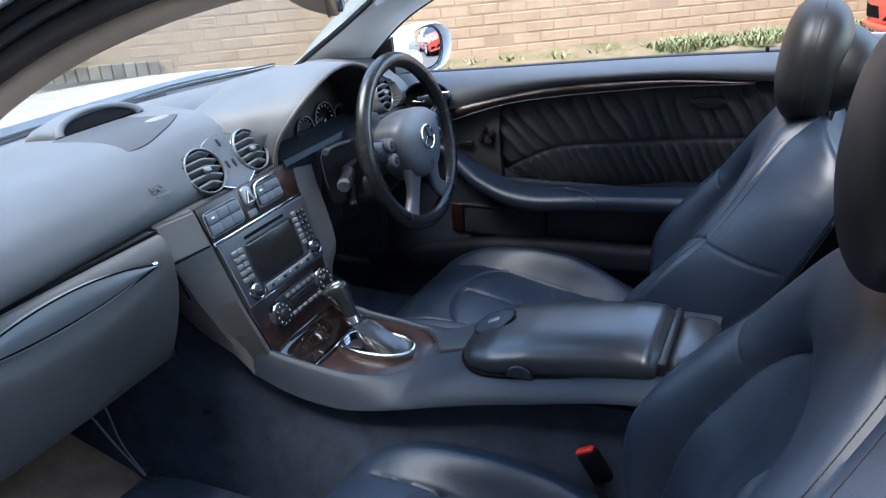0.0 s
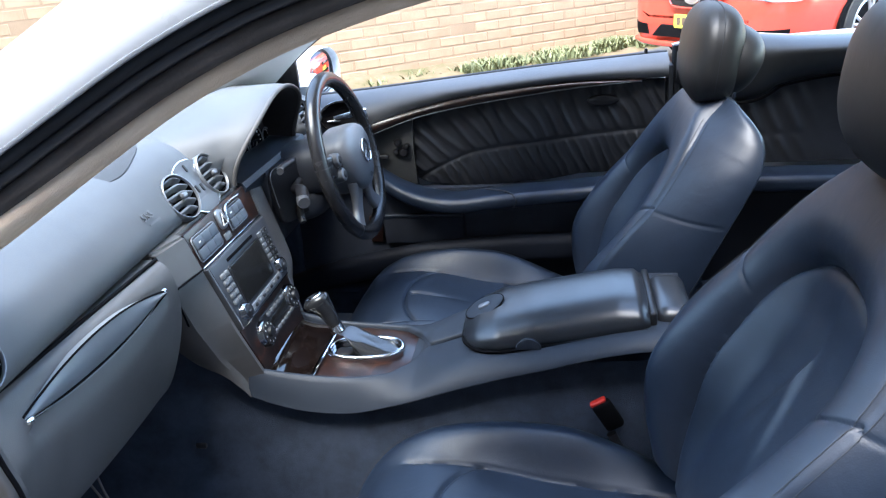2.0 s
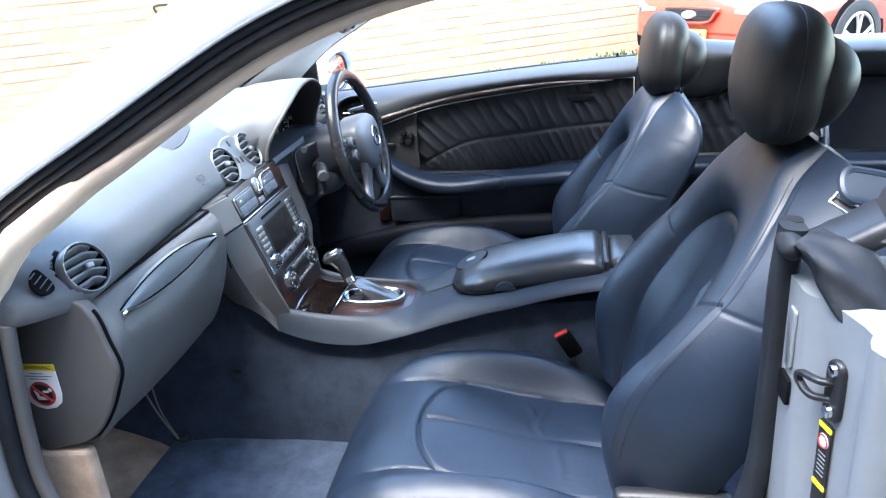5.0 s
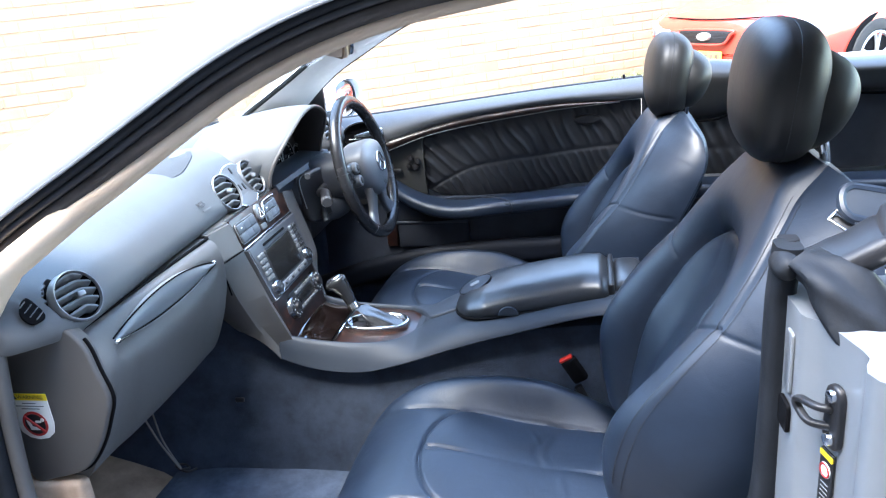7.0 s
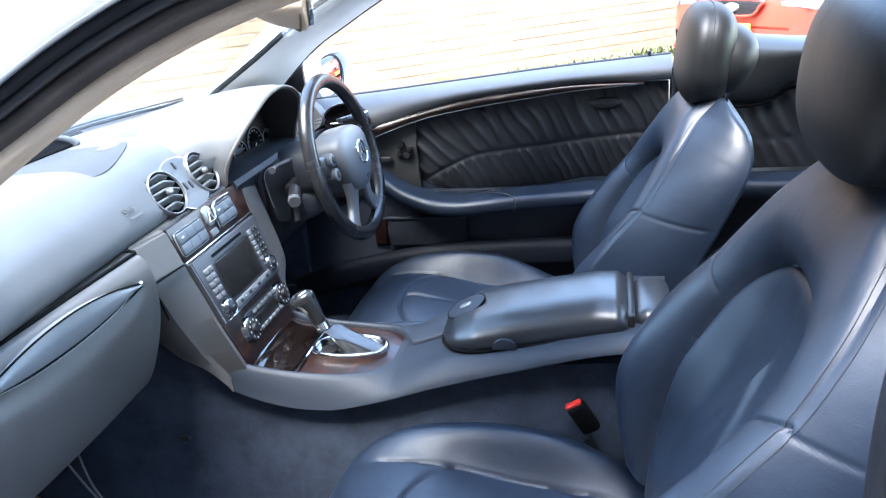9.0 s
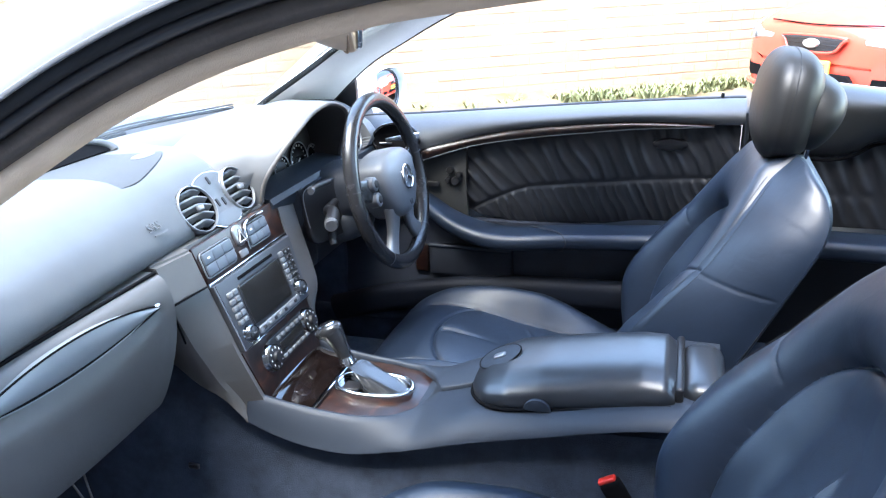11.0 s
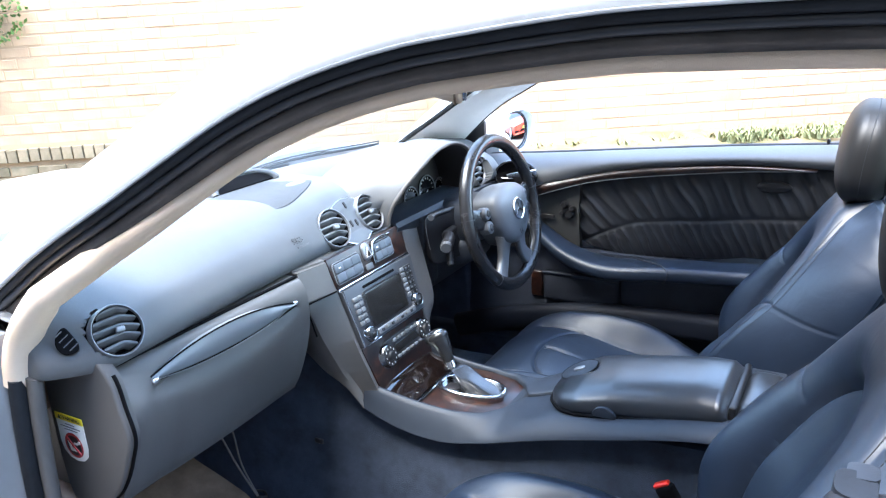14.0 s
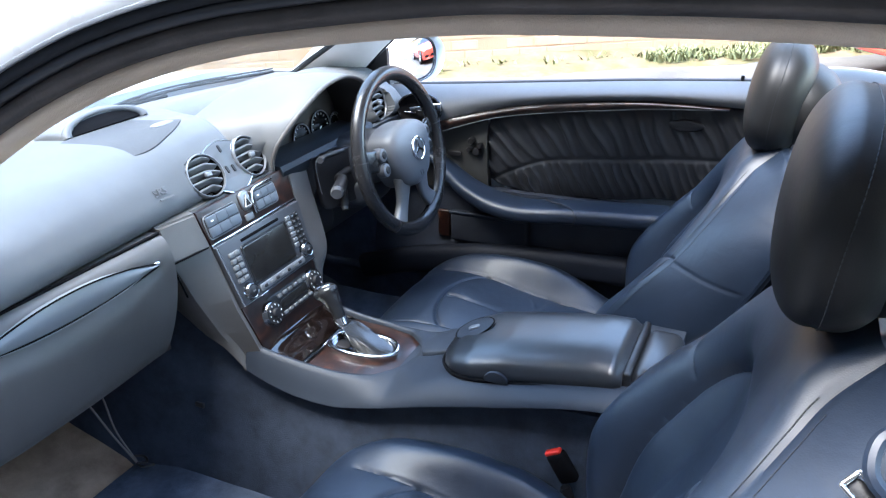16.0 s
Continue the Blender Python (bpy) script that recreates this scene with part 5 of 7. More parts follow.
    part("side_catch", move(puck([(0.021 * math.cos(a), 0.019 * math.sin(a)) for a in np.linspace(0, math.pi, 16)], 0.002, 0.006), facing((0.402, -0.0985, 0.6425), (0, -1, 0.1))), CONSOLE, arm)
    part("armrest_end", rbox((0.634, 0.0, 0.655), (0.062, 0.155, 0.085), 0.022, seg=5), ARMSKIN, c, "padded black rear end of the console")
    part("hinge_gap", rbox((0.600, 0, 0.664), (0.012, 0.168, 0.070), 0.005), BLACK, c)


def armrest_geo():
    rings = []
    for x in np.concatenate([[0.287], np.linspace(0.290, 0.592, 50), [0.5945]]):
        top = np.interp(x, [0.287, 0.31, 0.345, 0.40, 0.48, 0.545, 0.58, 0.5945], [0.642, 0.658, 0.673, 0.687, 0.702, 0.712, 0.711, 0.698])
        bot = np.interp(x, [0.287, 0.33, 0.40, 0.50, 0.5945], [0.628, 0.630, 0.639, 0.654, 0.672])
        w = np.interp(x, [0.287, 0.295, 0.315, 0.35, 0.58, 0.5945], [0.040, 0.062, 0.084, 0.097, 0.094, 0.088])
        h = top - bot
        half = [(0.25, 0.0), (0.80, 0.0), (0.97, 0.05), (1.0, 0.20), (0.985, 0.42), (0.92, 0.64), (0.78, 0.83), (0.55, 0.95), (0.25, 1.0)]
        prof = [(-w * a, bot + h * b) for a, b in half] + [(w * a, bot + h * b) for a, b in reversed(half)]
        r = cat(prof, 44, True)
        rings.append(np.c_[np.full(44, x), r])
    return loft(rings), ARMSKIN


build_glovebox()
ring = cat(np.array(dash_section(-0.172)), 600, closed=True)
front = [i for i in range(1, 599) if ring[i, 0] > -0.20 and 0.90 < ring[i, 1] < 0.935]
best = min(front, key=lambda i: abs(ring[i, 1] - 0.9150))
along = ring[best + 1] - ring[best - 1]
nrm = A(along[1], 0, -along[0]) / np.linalg.norm(along)
nrm = nrm if nrm[0] > 0 else -nrm
srs = new("airbag_mark", word_mesh("SRS", 0.019, SLAT, 0.0006))
srs.parent = DASHBOARD
srs.matrix_basis = facing((ring[best, 0] + nrm[0] * 0.0022, -0.172, ring[best, 1] + nrm[2] * 0.0022), tuple(nrm))
bar = new("airbag_bar", mesh_of("airbag_bar", puck(rect(0.030, 0.0035, 0.001), 0.0003, 0.0012), SLAT))
bar.parent = DASHBOARD
bar.matrix_basis = srs.matrix_basis @ Matrix.Translation((0.006, -0.013, 0.0))
build_label()
build_cluster()
build_stack()
build_console()


# ---- steering wheel and column ----
def build_wheel():
    w = thing("steering_wheel", "four-spoke dark leather steering wheel with round badge", "steering wheel", at=(0.0, 0.372, 0.842))
    m = facing((0.0, 0.372, 0.842), (1, 0, 0.223))          # local x across, y up, z to the driver
    ring = [(0.1705 * math.cos(a), 0.1705 * math.sin(a), 0) for a in np.linspace(0, 2 * math.pi, 96, endpoint=False)]
    part("rim", move(sweep(ring, circle(0.0160, 20, 0.0150), closed=True), m), RIMSKIN, w, "smooth worn black leather rim")
    for a in (8, 172, 232, 308):
        p = [((0.1705 + 0.0) * math.cos(radians(a + d)), 0.1705 * math.sin(radians(a + d)), 0) for d in (-0.4, 0, 0.4)]
        part("rim_seam", move(tube(p, 0.0159, 20), m), BLACK, w)
    # side and lower spokes
    for sx in (-1, 1):
        p = cat([(sx * 0.075, 0.006, 0.004), (sx * 0.11, 0.010, 0.0), (sx * 0.145, 0.020, -0.004), (sx * 0.166, 0.026, -0.002)], 16)
        part("side_spoke", move(sweep(p, rect(0.014, 0.046, 0.006), up=(0, 1, 0), scale=np.linspace(1.15, 0.80, 16)), m), RIMSKIN, w)
        p = cat([(sx * 0.040, -0.048, 0.008), (sx * 0.046, -0.082, 0.002), (sx * 0.056, -0.112, -0.003), (sx * 0.084, -0.146, -0.003)], 16)
        part("lower_spoke", move(sweep(p, rect(0.046, 0.018, 0.007), up=(0, 0, 1), scale=[1.30, 1.18, 1.08, 1.0, 0.94, 0.90, 0.86, 0.83, 0.81, 0.80, 0.80, 0.81, 0.84, 0.90, 0.98, 1.06]), m), TITAN, w, "grey metallic spoke")
        for dy in (0.020, -0.012):
            pod = part("button_pod", move(lathe([(0, 0.020), (0.011, 0.020), (0.0140, 0.018), (0.0155, 0.010), (0.0155, 0.0)], None, 24), m @ Matrix.Translation((sx * 0.101, dy, -0.004))), HUB, w)
            part("pod_cap", move(lathe([(0, 0.0230), (0.0065, 0.0225), (0.0085, 0.0202)], None, 20), m @ Matrix.Translation((sx * 0.101, dy, -0.004))), BLACK, pod)
    # padded hub: rounded above, tapering below
    out = cat([(0, 0.066), (0.045, 0.062), (0.080, 0.045), (0.088, 0.015), (0.078, -0.022), (0.055, -0.058), (0.022, -0.074), (0, -0.077), (-0.022, -0.074), (-0.055, -0.058), (-0.078, -0.022), (-0.088, 0.015), (-0.080, 0.045), (-0.045, 0.062)], 64, True)
    rings = []
    for k, h in ((0.92, -0.035), (1.0, -0.030), (1.0, 0.006), (0.97, 0.020), (0.90, 0.028), (0.75, 0.034), (0.5, 0.038), (0.25, 0.040), (0.05, 0.0405)):
        rings.append(np.c_[out * k, np.full(64, h)])
    part("airbag_pad", move(loft(rings), m), HUB, w, "grained charcoal hub pad")
    # badge: ring and three rays
    mb = m @ Matrix.Translation((0, 0.004, 0.0405))
    b = part("badge", move(tube([(0.0245 * math.cos(a), 0.0245 * math.sin(a), 0.001) for a in np.linspace(0, 6.283, 40, endpoint=False)], 0.0022, 8, closed=True), mb), CHROME, w, "round chrome badge")
    for i in range(3):
        a = radians(90 + 120 * i)
        ray = puck([(0.0, 0.0035), (0.0235, 0.0006), (0.0235, -0.0006), (0.0, -0.0035)], 0.0005, 0.003)
        part("badge_ray", move(ray, mb @ Matrix.Rotation(a, 4, "Z")), CHROME, b)
    part("pad_mark", move(tube(np.c_[rect(0.010, 0.010, 0.002), np.zeros(16)], 0.0006, 5, closed=True), m @ Matrix.Translation((0, -0.050, 0.0365))), BLACK, w)
    # column, shroud, stalks
    col = thing("steering_column", "black steering column shroud with stalks and ignition panel", "column", at=(-0.1, 0.365, 0.8))
    sh = cat([(-0.20, 0.368, 0.800), (-0.12, 0.370, 0.815), (-0.075, 0.371, 0.824), (-0.035, 0.372, 0.833)], 12)
    part("shroud", sweep(sh, rect(0.15, 0.12, 0.04), scale=np.linspace(1.1, 0.82, 12)), NAVYTRIM, col, "black plastic shroud")
    part("lower_shroud", blob((-0.15, 0.368, 0.755), (0.10, 0.085, 0.045), 0.7, 0.7), NAVYTRIM, col)
    panel = facing((-0.108, 0.272, 0.803), (0.93, -0.25, 0.15))
    part("ignition_panel", move(puck(rect(0.125, 0.120, 0.024), 0.004, 0.012), panel), BLACK, col, "gloss black panel")
    part("panel_edge", move(tube(cat([(0.0, 0.060, 0.012), (-0.044, 0.058, 0.012), (-0.062, 0.044, 0.012), (-0.063, 0.0, 0.012), (-0.061, -0.02, 0.012)], 30), 0.0011, 6), panel), SILVER, col)
    part("stalk", tube(cat([(-0.085, 0.28, 0.82), (-0.078, 0.23, 0.818), (-0.060, 0.215, 0.820), (-0.039, 0.163, 0.816)], 14), 0.0105, 14, scale=np.linspace(0.75, 1.35, 14)), BLACK, col, "black stalk")
    part("stalk_tip", tube([(-0.040, 0.165, 0.816), (-0.037, 0.157, 0.8155), (-0.034, 0.151, 0.815)], 0.0122, 16, scale=[1.1, 1.1, 0.90]), TIPGREY, col, "grey stalk tip")
    part("key_stalk", tube(cat([(-0.105, 0.285, 0.785), (-0.092, 0.265, 0.765), (-0.082, 0.250, 0.745)], 10), 0.0085, 12), BLACK, col)
    part("key_tip", tube([(-0.083, 0.251, 0.746), (-0.079, 0.246, 0.739)], 0.0075, 12), TIPGREY, col)
    part("cruise_stalk", tube(cat([(-0.09, 0.27, 0.865), (-0.088, 0.21, 0.872), (-0.084, 0.182, 0.874)], 10), 0.006, 10), BLACK, col)
    part("cruise_tip", tube([(-0.084, 0.183, 0.874), (-0.080, 0.171, 0.874)], 0.0068, 12), TIPGREY, col)
    # driver knee panel
    low = [[(x, y, z) for x, z in ((-0.125, 0.862), (-0.122, 0.80), (-0.150, 0.70), (-0.20, 0.63), (-0.30, 0.60))] for y in np.linspace(0.205, 0.655, 12)]
    single("knee_trim", slab(low, (-0.015, 0, 0)), NAVYTRIM, "black trim panel under the steering column", "trim")
    part("column_cheek", rbox((-0.19, 0.24, 0.76), (0.10, 0.14, 0.19), 0.03, seg=4), NAVYTRIM, col)


build_wheel()


# ---- seats ----
INSERT_Z = bend([0.0, 0.10, 0.15, 0.20, 0.25, 0.31, 0.365, 0.405, 0.49, 0.53], [0.002, 0.003, 0.006, 0.004, -0.006, -0.021, -0.031, -0.036, -0.043, -0.045])
CREST_Z = bend([0.0, 0.05, 0.10, 0.14, 0.20, 0.25, 0.30, 0.35, 0.40, 0.44, 0.48, 0.53], [0.004, 0.010, 0.018, 0.026, 0.035, 0.038, 0.036, 0.029, 0.014, -0.002, -0.022, -0.045])


def seam(d, w=0.0032, depth=0.0034, puff=0.0018):
    """Relief of a sewn joint at distance d: a narrow groove between two rounded edges."""
    return -depth * gauss(d, w) - puff * np.exp(-np.abs(d) / 0.011)


def cushion_geo(L=0.53):
    rows = []
    aa = np.concatenate([0.12 * (1 - np.cos(np.linspace(0.02, math.pi / 2, 50))), np.linspace(0.1225, L, 150)])
    n = 220
    t = np.linspace(-1, 1, n)
    for a in aa:
        r = min(1.0, a / 0.17)
        W = 0.125 + 0.138 * (1 - (1 - r) ** 2.2) ** (1 / 2.2)
        W -= 0.015 * step(a, 0.35, L)
        y = (0.55 * np.sin(t * math.pi / 2 * 0.97) / math.sin(math.pi / 2 * 0.97) + 0.45 * t) * W
        b = np.abs(y)
        q = max(0.0, 1 - a / 0.17)
        lip = -0.135 * (1 - (1 - q ** 2.6) ** (1 / 2.3))
        zi, zc = float(INSERT_Z(a)), float(CREST_Z(a))
        z = zi + 0.006 * np.cos(np.clip(y / 0.14, -1, 1) * math.pi / 2) + (zc - zi) * step(b, 0.122, 0.186)
        e = np.clip((b / W - 0.62) / 0.38, 0, 1)
        z = z + lip - 0.145 * (1 - (1 - e ** 2.6) ** (1 / 2.1))
        # sewn joints: both bolsters, the horseshoe front of the insert, and the middle
        if a > 0.07:
            z = z + seam(b - 0.131 - 0.10 * max(0.0, 0.15 - a)) * step(a, 0.085, 0.115)
        front = 0.236 - 0.078 * np.sqrt(np.clip(1 - (y / 0.134) ** 2, 0, 1))
        ins = (b < 0.131) & (a > front)
        z = z + seam((a - front) * (1 - 0.55 * (b / 0.131) ** 2), 0.0030, 0.0048) * (b < 0.132)
        z = z + seam(b - 0.006 * math.sin(a * 14), 0.0032, 0.0032, 0.0022) * step(a, 0.160, 0.172) * ins
        # creases worn into the insert
        f1 = (a - 0.372 + 0.10 * (y - 0.05) + 0.010 * np.sin(y * 46)) / 0.0065
        f2 = (a - 0.352 + 0.16 * (y - 0.05) + 0.006 * np.sin(y * 61 + 1)) / 0.0055
        f3 = (a - 0.402 - 0.12 * (y + 0.05) + 0.008 * np.sin(y * 37 + 2)) / 0.0070
        wr = 0.0018 * np.exp(-f1 ** 2) * gauss(y - 0.060, 0.042) + 0.0014 * np.exp(-f2 ** 2) * gauss(y - 0.075, 0.030)
        wr = wr + 0.0017 * np.exp(-f3 ** 2) * gauss(y + 0.055, 0.040) - 0.0014 * np.exp(-(f1 + 1.9) ** 2) * gauss(y - 0.055, 0.040)
        z = z + wr * ins
        z = z + np.array([0.0016 * noise.noise((a * 15, v * 15, 4)) for v in y])
        top = np.c_[np.full(n, a), y, z]
        wb = W * 0.97
        bot = np.array([(a + 0.012 * (a < 0.02), k, -0.165) for k in np.linspace(wb, -wb, 16)])
        rows.append(np.vstack([top, bot]))
    return loft(rows)


HH = 0.498
# along the backrest's height: crest and middle depth of the front, half width, rear, and the sewn outer edge
CREST = bend([-0.06, 0, 0.06, 0.12, 0.20, 0.28, 0.36, 0.42, 0.46, HH], [0.095, 0.136, 0.162, 0.164, 0.144, 0.124, 0.112, 0.104, 0.096, 0.066])
MIDDLE = bend([-0.06, 0, 0.10, 0.20, 0.28, 0.36, 0.42, 0.46, HH], [0.080, 0.086, 0.090, 0.084, 0.084, 0.104, 0.106, 0.098, 0.066])
HALF = bend([-0.06, 0.0, 0.10, 0.20, 0.30, 0.38, 0.42, 0.45, 0.47, 0.485, HH], [0.205, 0.228, 0.246, 0.253, 0.252, 0.249, 0.243, 0.230, 0.212, 0.188, 0.140])
REAR = bend([-0.06, 0.10, 0.38, 0.43, 0.46, 0.48, HH], [0.0, -0.006, -0.012, -0.010, 0.0, 0.016, 0.045])
EDGE_W = bend([-0.06, 0.0, 0.07, 0.14, 0.21, 0.285, 0.34, 0.38, 0.42, 0.45, HH], [0.186, 0.204, 0.214, 0.217, 0.215, 0.204, 0.190, 0.174, 0.148, 0.124, 0.095])
EDGE_D = bend([-0.06, 0.0, 0.07, 0.14, 0.21, 0.285, 0.34, 0.39, 0.43, 0.46, HH], [0.085, 0.120, 0.142, 0.149, 0.136, 0.113, 0.103, 0.095, 0.087, 0.078, 0.060])


def arch_gap(h, y):
    """Signed distance to the insert's horseshoe, positive outside."""
    if h > 0.225:
        r = (np.abs((h - 0.225) / 0.125) ** 2.3 + np.abs(y / 0.138) ** 2.3) ** (1 / 2.3)
        return (r - 1) * 0.13
    return np.abs(y) - (0.138 - 0.10 * (0.225 - h) * step(h, 0.225, 0.05))


def back_front(h, y):
    """Depth of the backrest's front over its frame, inside the sewn outer edge."""
    b = np.abs(y)
    R, D = float(EDGE_W(h)), float(EDGE_D(h))
    mid, crest = float(MIDDLE(h)), float(CREST(h))
    k = R / 0.213
    d = mid + (crest - mid) * step(b, 0.070 * k, 0.176 * k)
    d = d + (D - d) * np.clip((b / R - 0.80) / 0.20, 0, 1) ** 2.2
    g = arch_gap(h, y)
    q = np.clip(g / 0.052, 0, 1)
    roll = 0.026 * (1 - np.sqrt(np.clip(1 - (1 - q) ** 2, 0, 1)))
    sunk = 0.026 - 0.011 * (1 - np.exp(np.clip(g, -1, 0) / 0.012))
    d = d - np.where(g >= 0, roll, sunk) - 0.0030 * gauss(g, 0.0030)
    # joints from the horseshoe out across both bolsters
    line = 0.237 + 0.70 * (b - 0.135)
    d = d + seam(h - line, 0.0030, 0.0030, 0.0010) * step(g, 0.002, 0.010)
    # soft tucks in the insert
    tuck = y + 0.022 - 0.30 * (h - 0.16)
    d = d + (0.0042 * np.tanh(tuck / 0.006) * gauss(tuck, 0.035) * gauss(h - 0.235, 0.10)) * (g < -0.006)
    return d


def back_section(h):
    """Half outline (half width, depth) of the backrest at height h: front, sewn edge, side panel. y < 0."""
    R, D, W, rear = float(EDGE_W(h)), float(EDGE_D(h)), float(HALF(h)), float(REAR(h))
    b = R * np.linspace(0, 1, 96)
    f = back_front(h, -b)
    f = f - 0.0022 * gauss(b - R, 0.0030)
    s = np.linspace(0, 1, 40)[1:]
    sb = R + (W - R) * (0.62 * np.sin(s * math.pi / 2) + 0.38 * (1 - (1 - s) ** 3)) + 0.004 * np.sin(s * math.pi) * step(h, 0.46, 0.36)
    sd = D + (rear - D) * s - 0.0022 * gauss(sb - R, 0.0030)
    sb = sb - 0.0020 * gauss(h - 0.280 - 0.035 * s, 0.0034) * step(s, 0.0, 0.04) * step(s, 0.98, 0.8)
    return np.r_[b, sb], np.r_[f, sd]


def backrest_geo():
    rings = []
    for h in np.concatenate([np.linspace(-0.06, 0.40, 185), np.linspace(0.4025, HH, 50)]):
        b, d = back_section(h)
        W, rear = b[-1], d[-1]
        q = np.linspace(1, -1, 24)[1:-1]
        bk = rear - 0.016 * np.sqrt(np.clip(1 - q ** 4, 0, 1)) * step(h, HH, HH - 0.03)
        ys = np.r_[-b[::-1], b[1:], q * W]
        ds = np.r_[d[::-1], d[1:], bk]
        puff = np.array([0.0012 * noise.noise((h * 14, v * 14, 9)) for v in ys])
        rings.append(np.c_[ds + puff, ys, np.full(len(ys), h)])
    return loft(rings)


def stitch_line(path, r=0.0007, pitch=0.0046):
    """A row of stitches lying on a surface along a path."""
    p = np.array(path, float)
    u = np.r_[0, np.cumsum(np.linalg.norm(np.diff(p, axis=0), axis=1))]
    n = int(u[-1] / pitch)
    geos = []
    for i in range(n):
        w = np.array([i + 0.12, i + 0.5, i + 0.88]) * pitch
        q = np.stack([np.interp(w, u, p[:, k]) for k in range(3)], 1)
        geos.append(tube(q, r, 4, scale=[0.6, 1.0, 0.6]))
    return join(*geos)


def build_seat(name_word, y0, cx, cz, bx, bz, hr):
    seat = thing("bucket_seat", name_word, "seat", "front seats", at=(cx + 0.25, y0, cz - 0.15))
    part("cushion", move(cushion_geo(), Matrix.Translation((cx, y0, cz))), LEATHER, seat, "stitched leather seat cushion")
    part("seat_base", rbox((cx + 0.29, y0, cz - 0.185), (0.42, 0.44, 0.09), 0.02), BLACK, seat)
    lean = radians(25)
    u, n = A(math.sin(lean), 0, math.cos(lean)), A(-math.cos(lean), 0, math.sin(lean))
    m = Matrix(((n[0], 0, u[0], bx), (0, 1, 0, y0), (n[2], 0, u[2], bz), (0, 0, 0, 1)))
    back = part("backrest", move(backrest_geo(), m), LEATHER, seat, "bolstered leather backrest with horseshoe seam")
    # twin stitching down the sewn outer edges
    for s in (-1, 1):
        for o in (-1, 1):
            p = []
            for h in np.linspace(0.02, 0.452, 110):
                b, d = back_section(h)
                i = 95 + (-2 if o < 0 else 2)
                p.append((d[i] + 0.0010, s * (b[i] + 0.0006), h))
            part("stitching", move(stitch_line(p), m), STITCH, back)
    part("back_shell", move(rbox((-0.020, 0, 0.20), (0.03, 0.40, 0.40), 0.014), m), BLACK, seat, "hard black seat back")
    part("recliner_cover", rbox((bx - 0.03, y0 - 0.235, bz - 0.02), (0.16, 0.03, 0.12), 0.012), BLACK, seat)
    # headrest on two chrome posts
    hx, hz = hr
    mt = Matrix.Translation((hx + 0.008, y0 + 0.008, hz + 0.002)) @ Matrix.Rotation(radians(6), 4, "Y")
    head = part("headrest", move(headrest_geo(), mt), HEADSKIN, seat, "rounded leather headrest")
    part("headrest_shell", move(blob((0.026, 0, -0.010), (0.052, 0.108, 0.066), 0.85, 0.82, 30, 40, Matrix.Rotation(radians(24), 4, "Y")), mt), HEADSKIN, seat)
    for s in (-1, 1):
        e = [(HEAD_SEAM * (z / 0.1) ** 2 - 0.018 + 0.0036 * s, y * 1.001, z * 1.001) for y, z in head_outline(120, 0.45, 4.6)]
        if s > 0:
            part("stitching", move(stitch_line(e, 0.0007, 0.0050), mt), STITCH, head)
        a = A(hx + 0.030, y0 + s * 0.062, hz - 0.015)
        b = A(bx + 0.4226 * 0.476 - 0.9063 * 0.020, y0 + s * 0.062, bz + 0.9063 * 0.476 + 0.4226 * 0.020)
        b = b + A(-0.018, 0, 0)
        part("post", tube(cat([a, (a + b) / 2 + A(0.006, 0, 0), b], 10), 0.0065, 12), CHROME, seat, "chrome headrest post")
        part("post_sleeve", move(puck(rect(0.050, 0.020, 0.008), 0.003, 0.006), facing(tuple(b + A(0.0, 0, 0.004)), (0.42, 0, 0.9), (0, 1, 0))), BLACK, seat)
    return seat


HEAD_Y, HEAD_Z, HEAD_SEAM = 0.130, 0.091, 0.006


def head_outline(n, a0=0.0, a1=2 * math.pi):
    """The headrest's outline (y, z) in the plane of its joint."""
    a = np.linspace(a0, a1, n, endpoint=a1 - a0 < 6.28)
    ca, sa = np.cos(a), np.sin(a)
    rr = (np.abs(ca) ** 2.8 + np.abs(sa) ** 2.8) ** (-1 / 2.8)
    return np.c_[HEAD_Y * ca * rr, HEAD_Z * sa * rr]


def headrest_geo():
    g = []
    o = head_outline(84)
    front = np.sin(np.linspace(0.02, math.pi / 2, 34))
    rear = np.sin(np.linspace(math.pi / 2, 0.02, 28))[1:]
    for i, k in enumerate(np.concatenate([front, rear])):
        q = max(0.0, 1 - k ** 2.7)
        x = -0.042 * q ** (1 / 2.8) if i < len(front) else 0.060 * q ** (1 / 2.5)
        kk = k * (1 - 0.008 * gauss(x, 0.0020) - 0.004 * np.exp(-abs(x) / 0.008))
        g.append(np.c_[np.full(84, x - 0.018) + HEAD_SEAM * (o[:, 1] * kk / 0.1) ** 2, o * kk])
    return loft(g)


build_seat("black leather driver seat with tall bolsters and headrest", 0.355, -0.060, 0.507, 0.600, 0.480, (0.742, 1.020))
build_seat("black leather passenger seat beside the open doorway", -0.365, 0.110, 0.512, 0.700, 0.540, (0.816, 1.094))


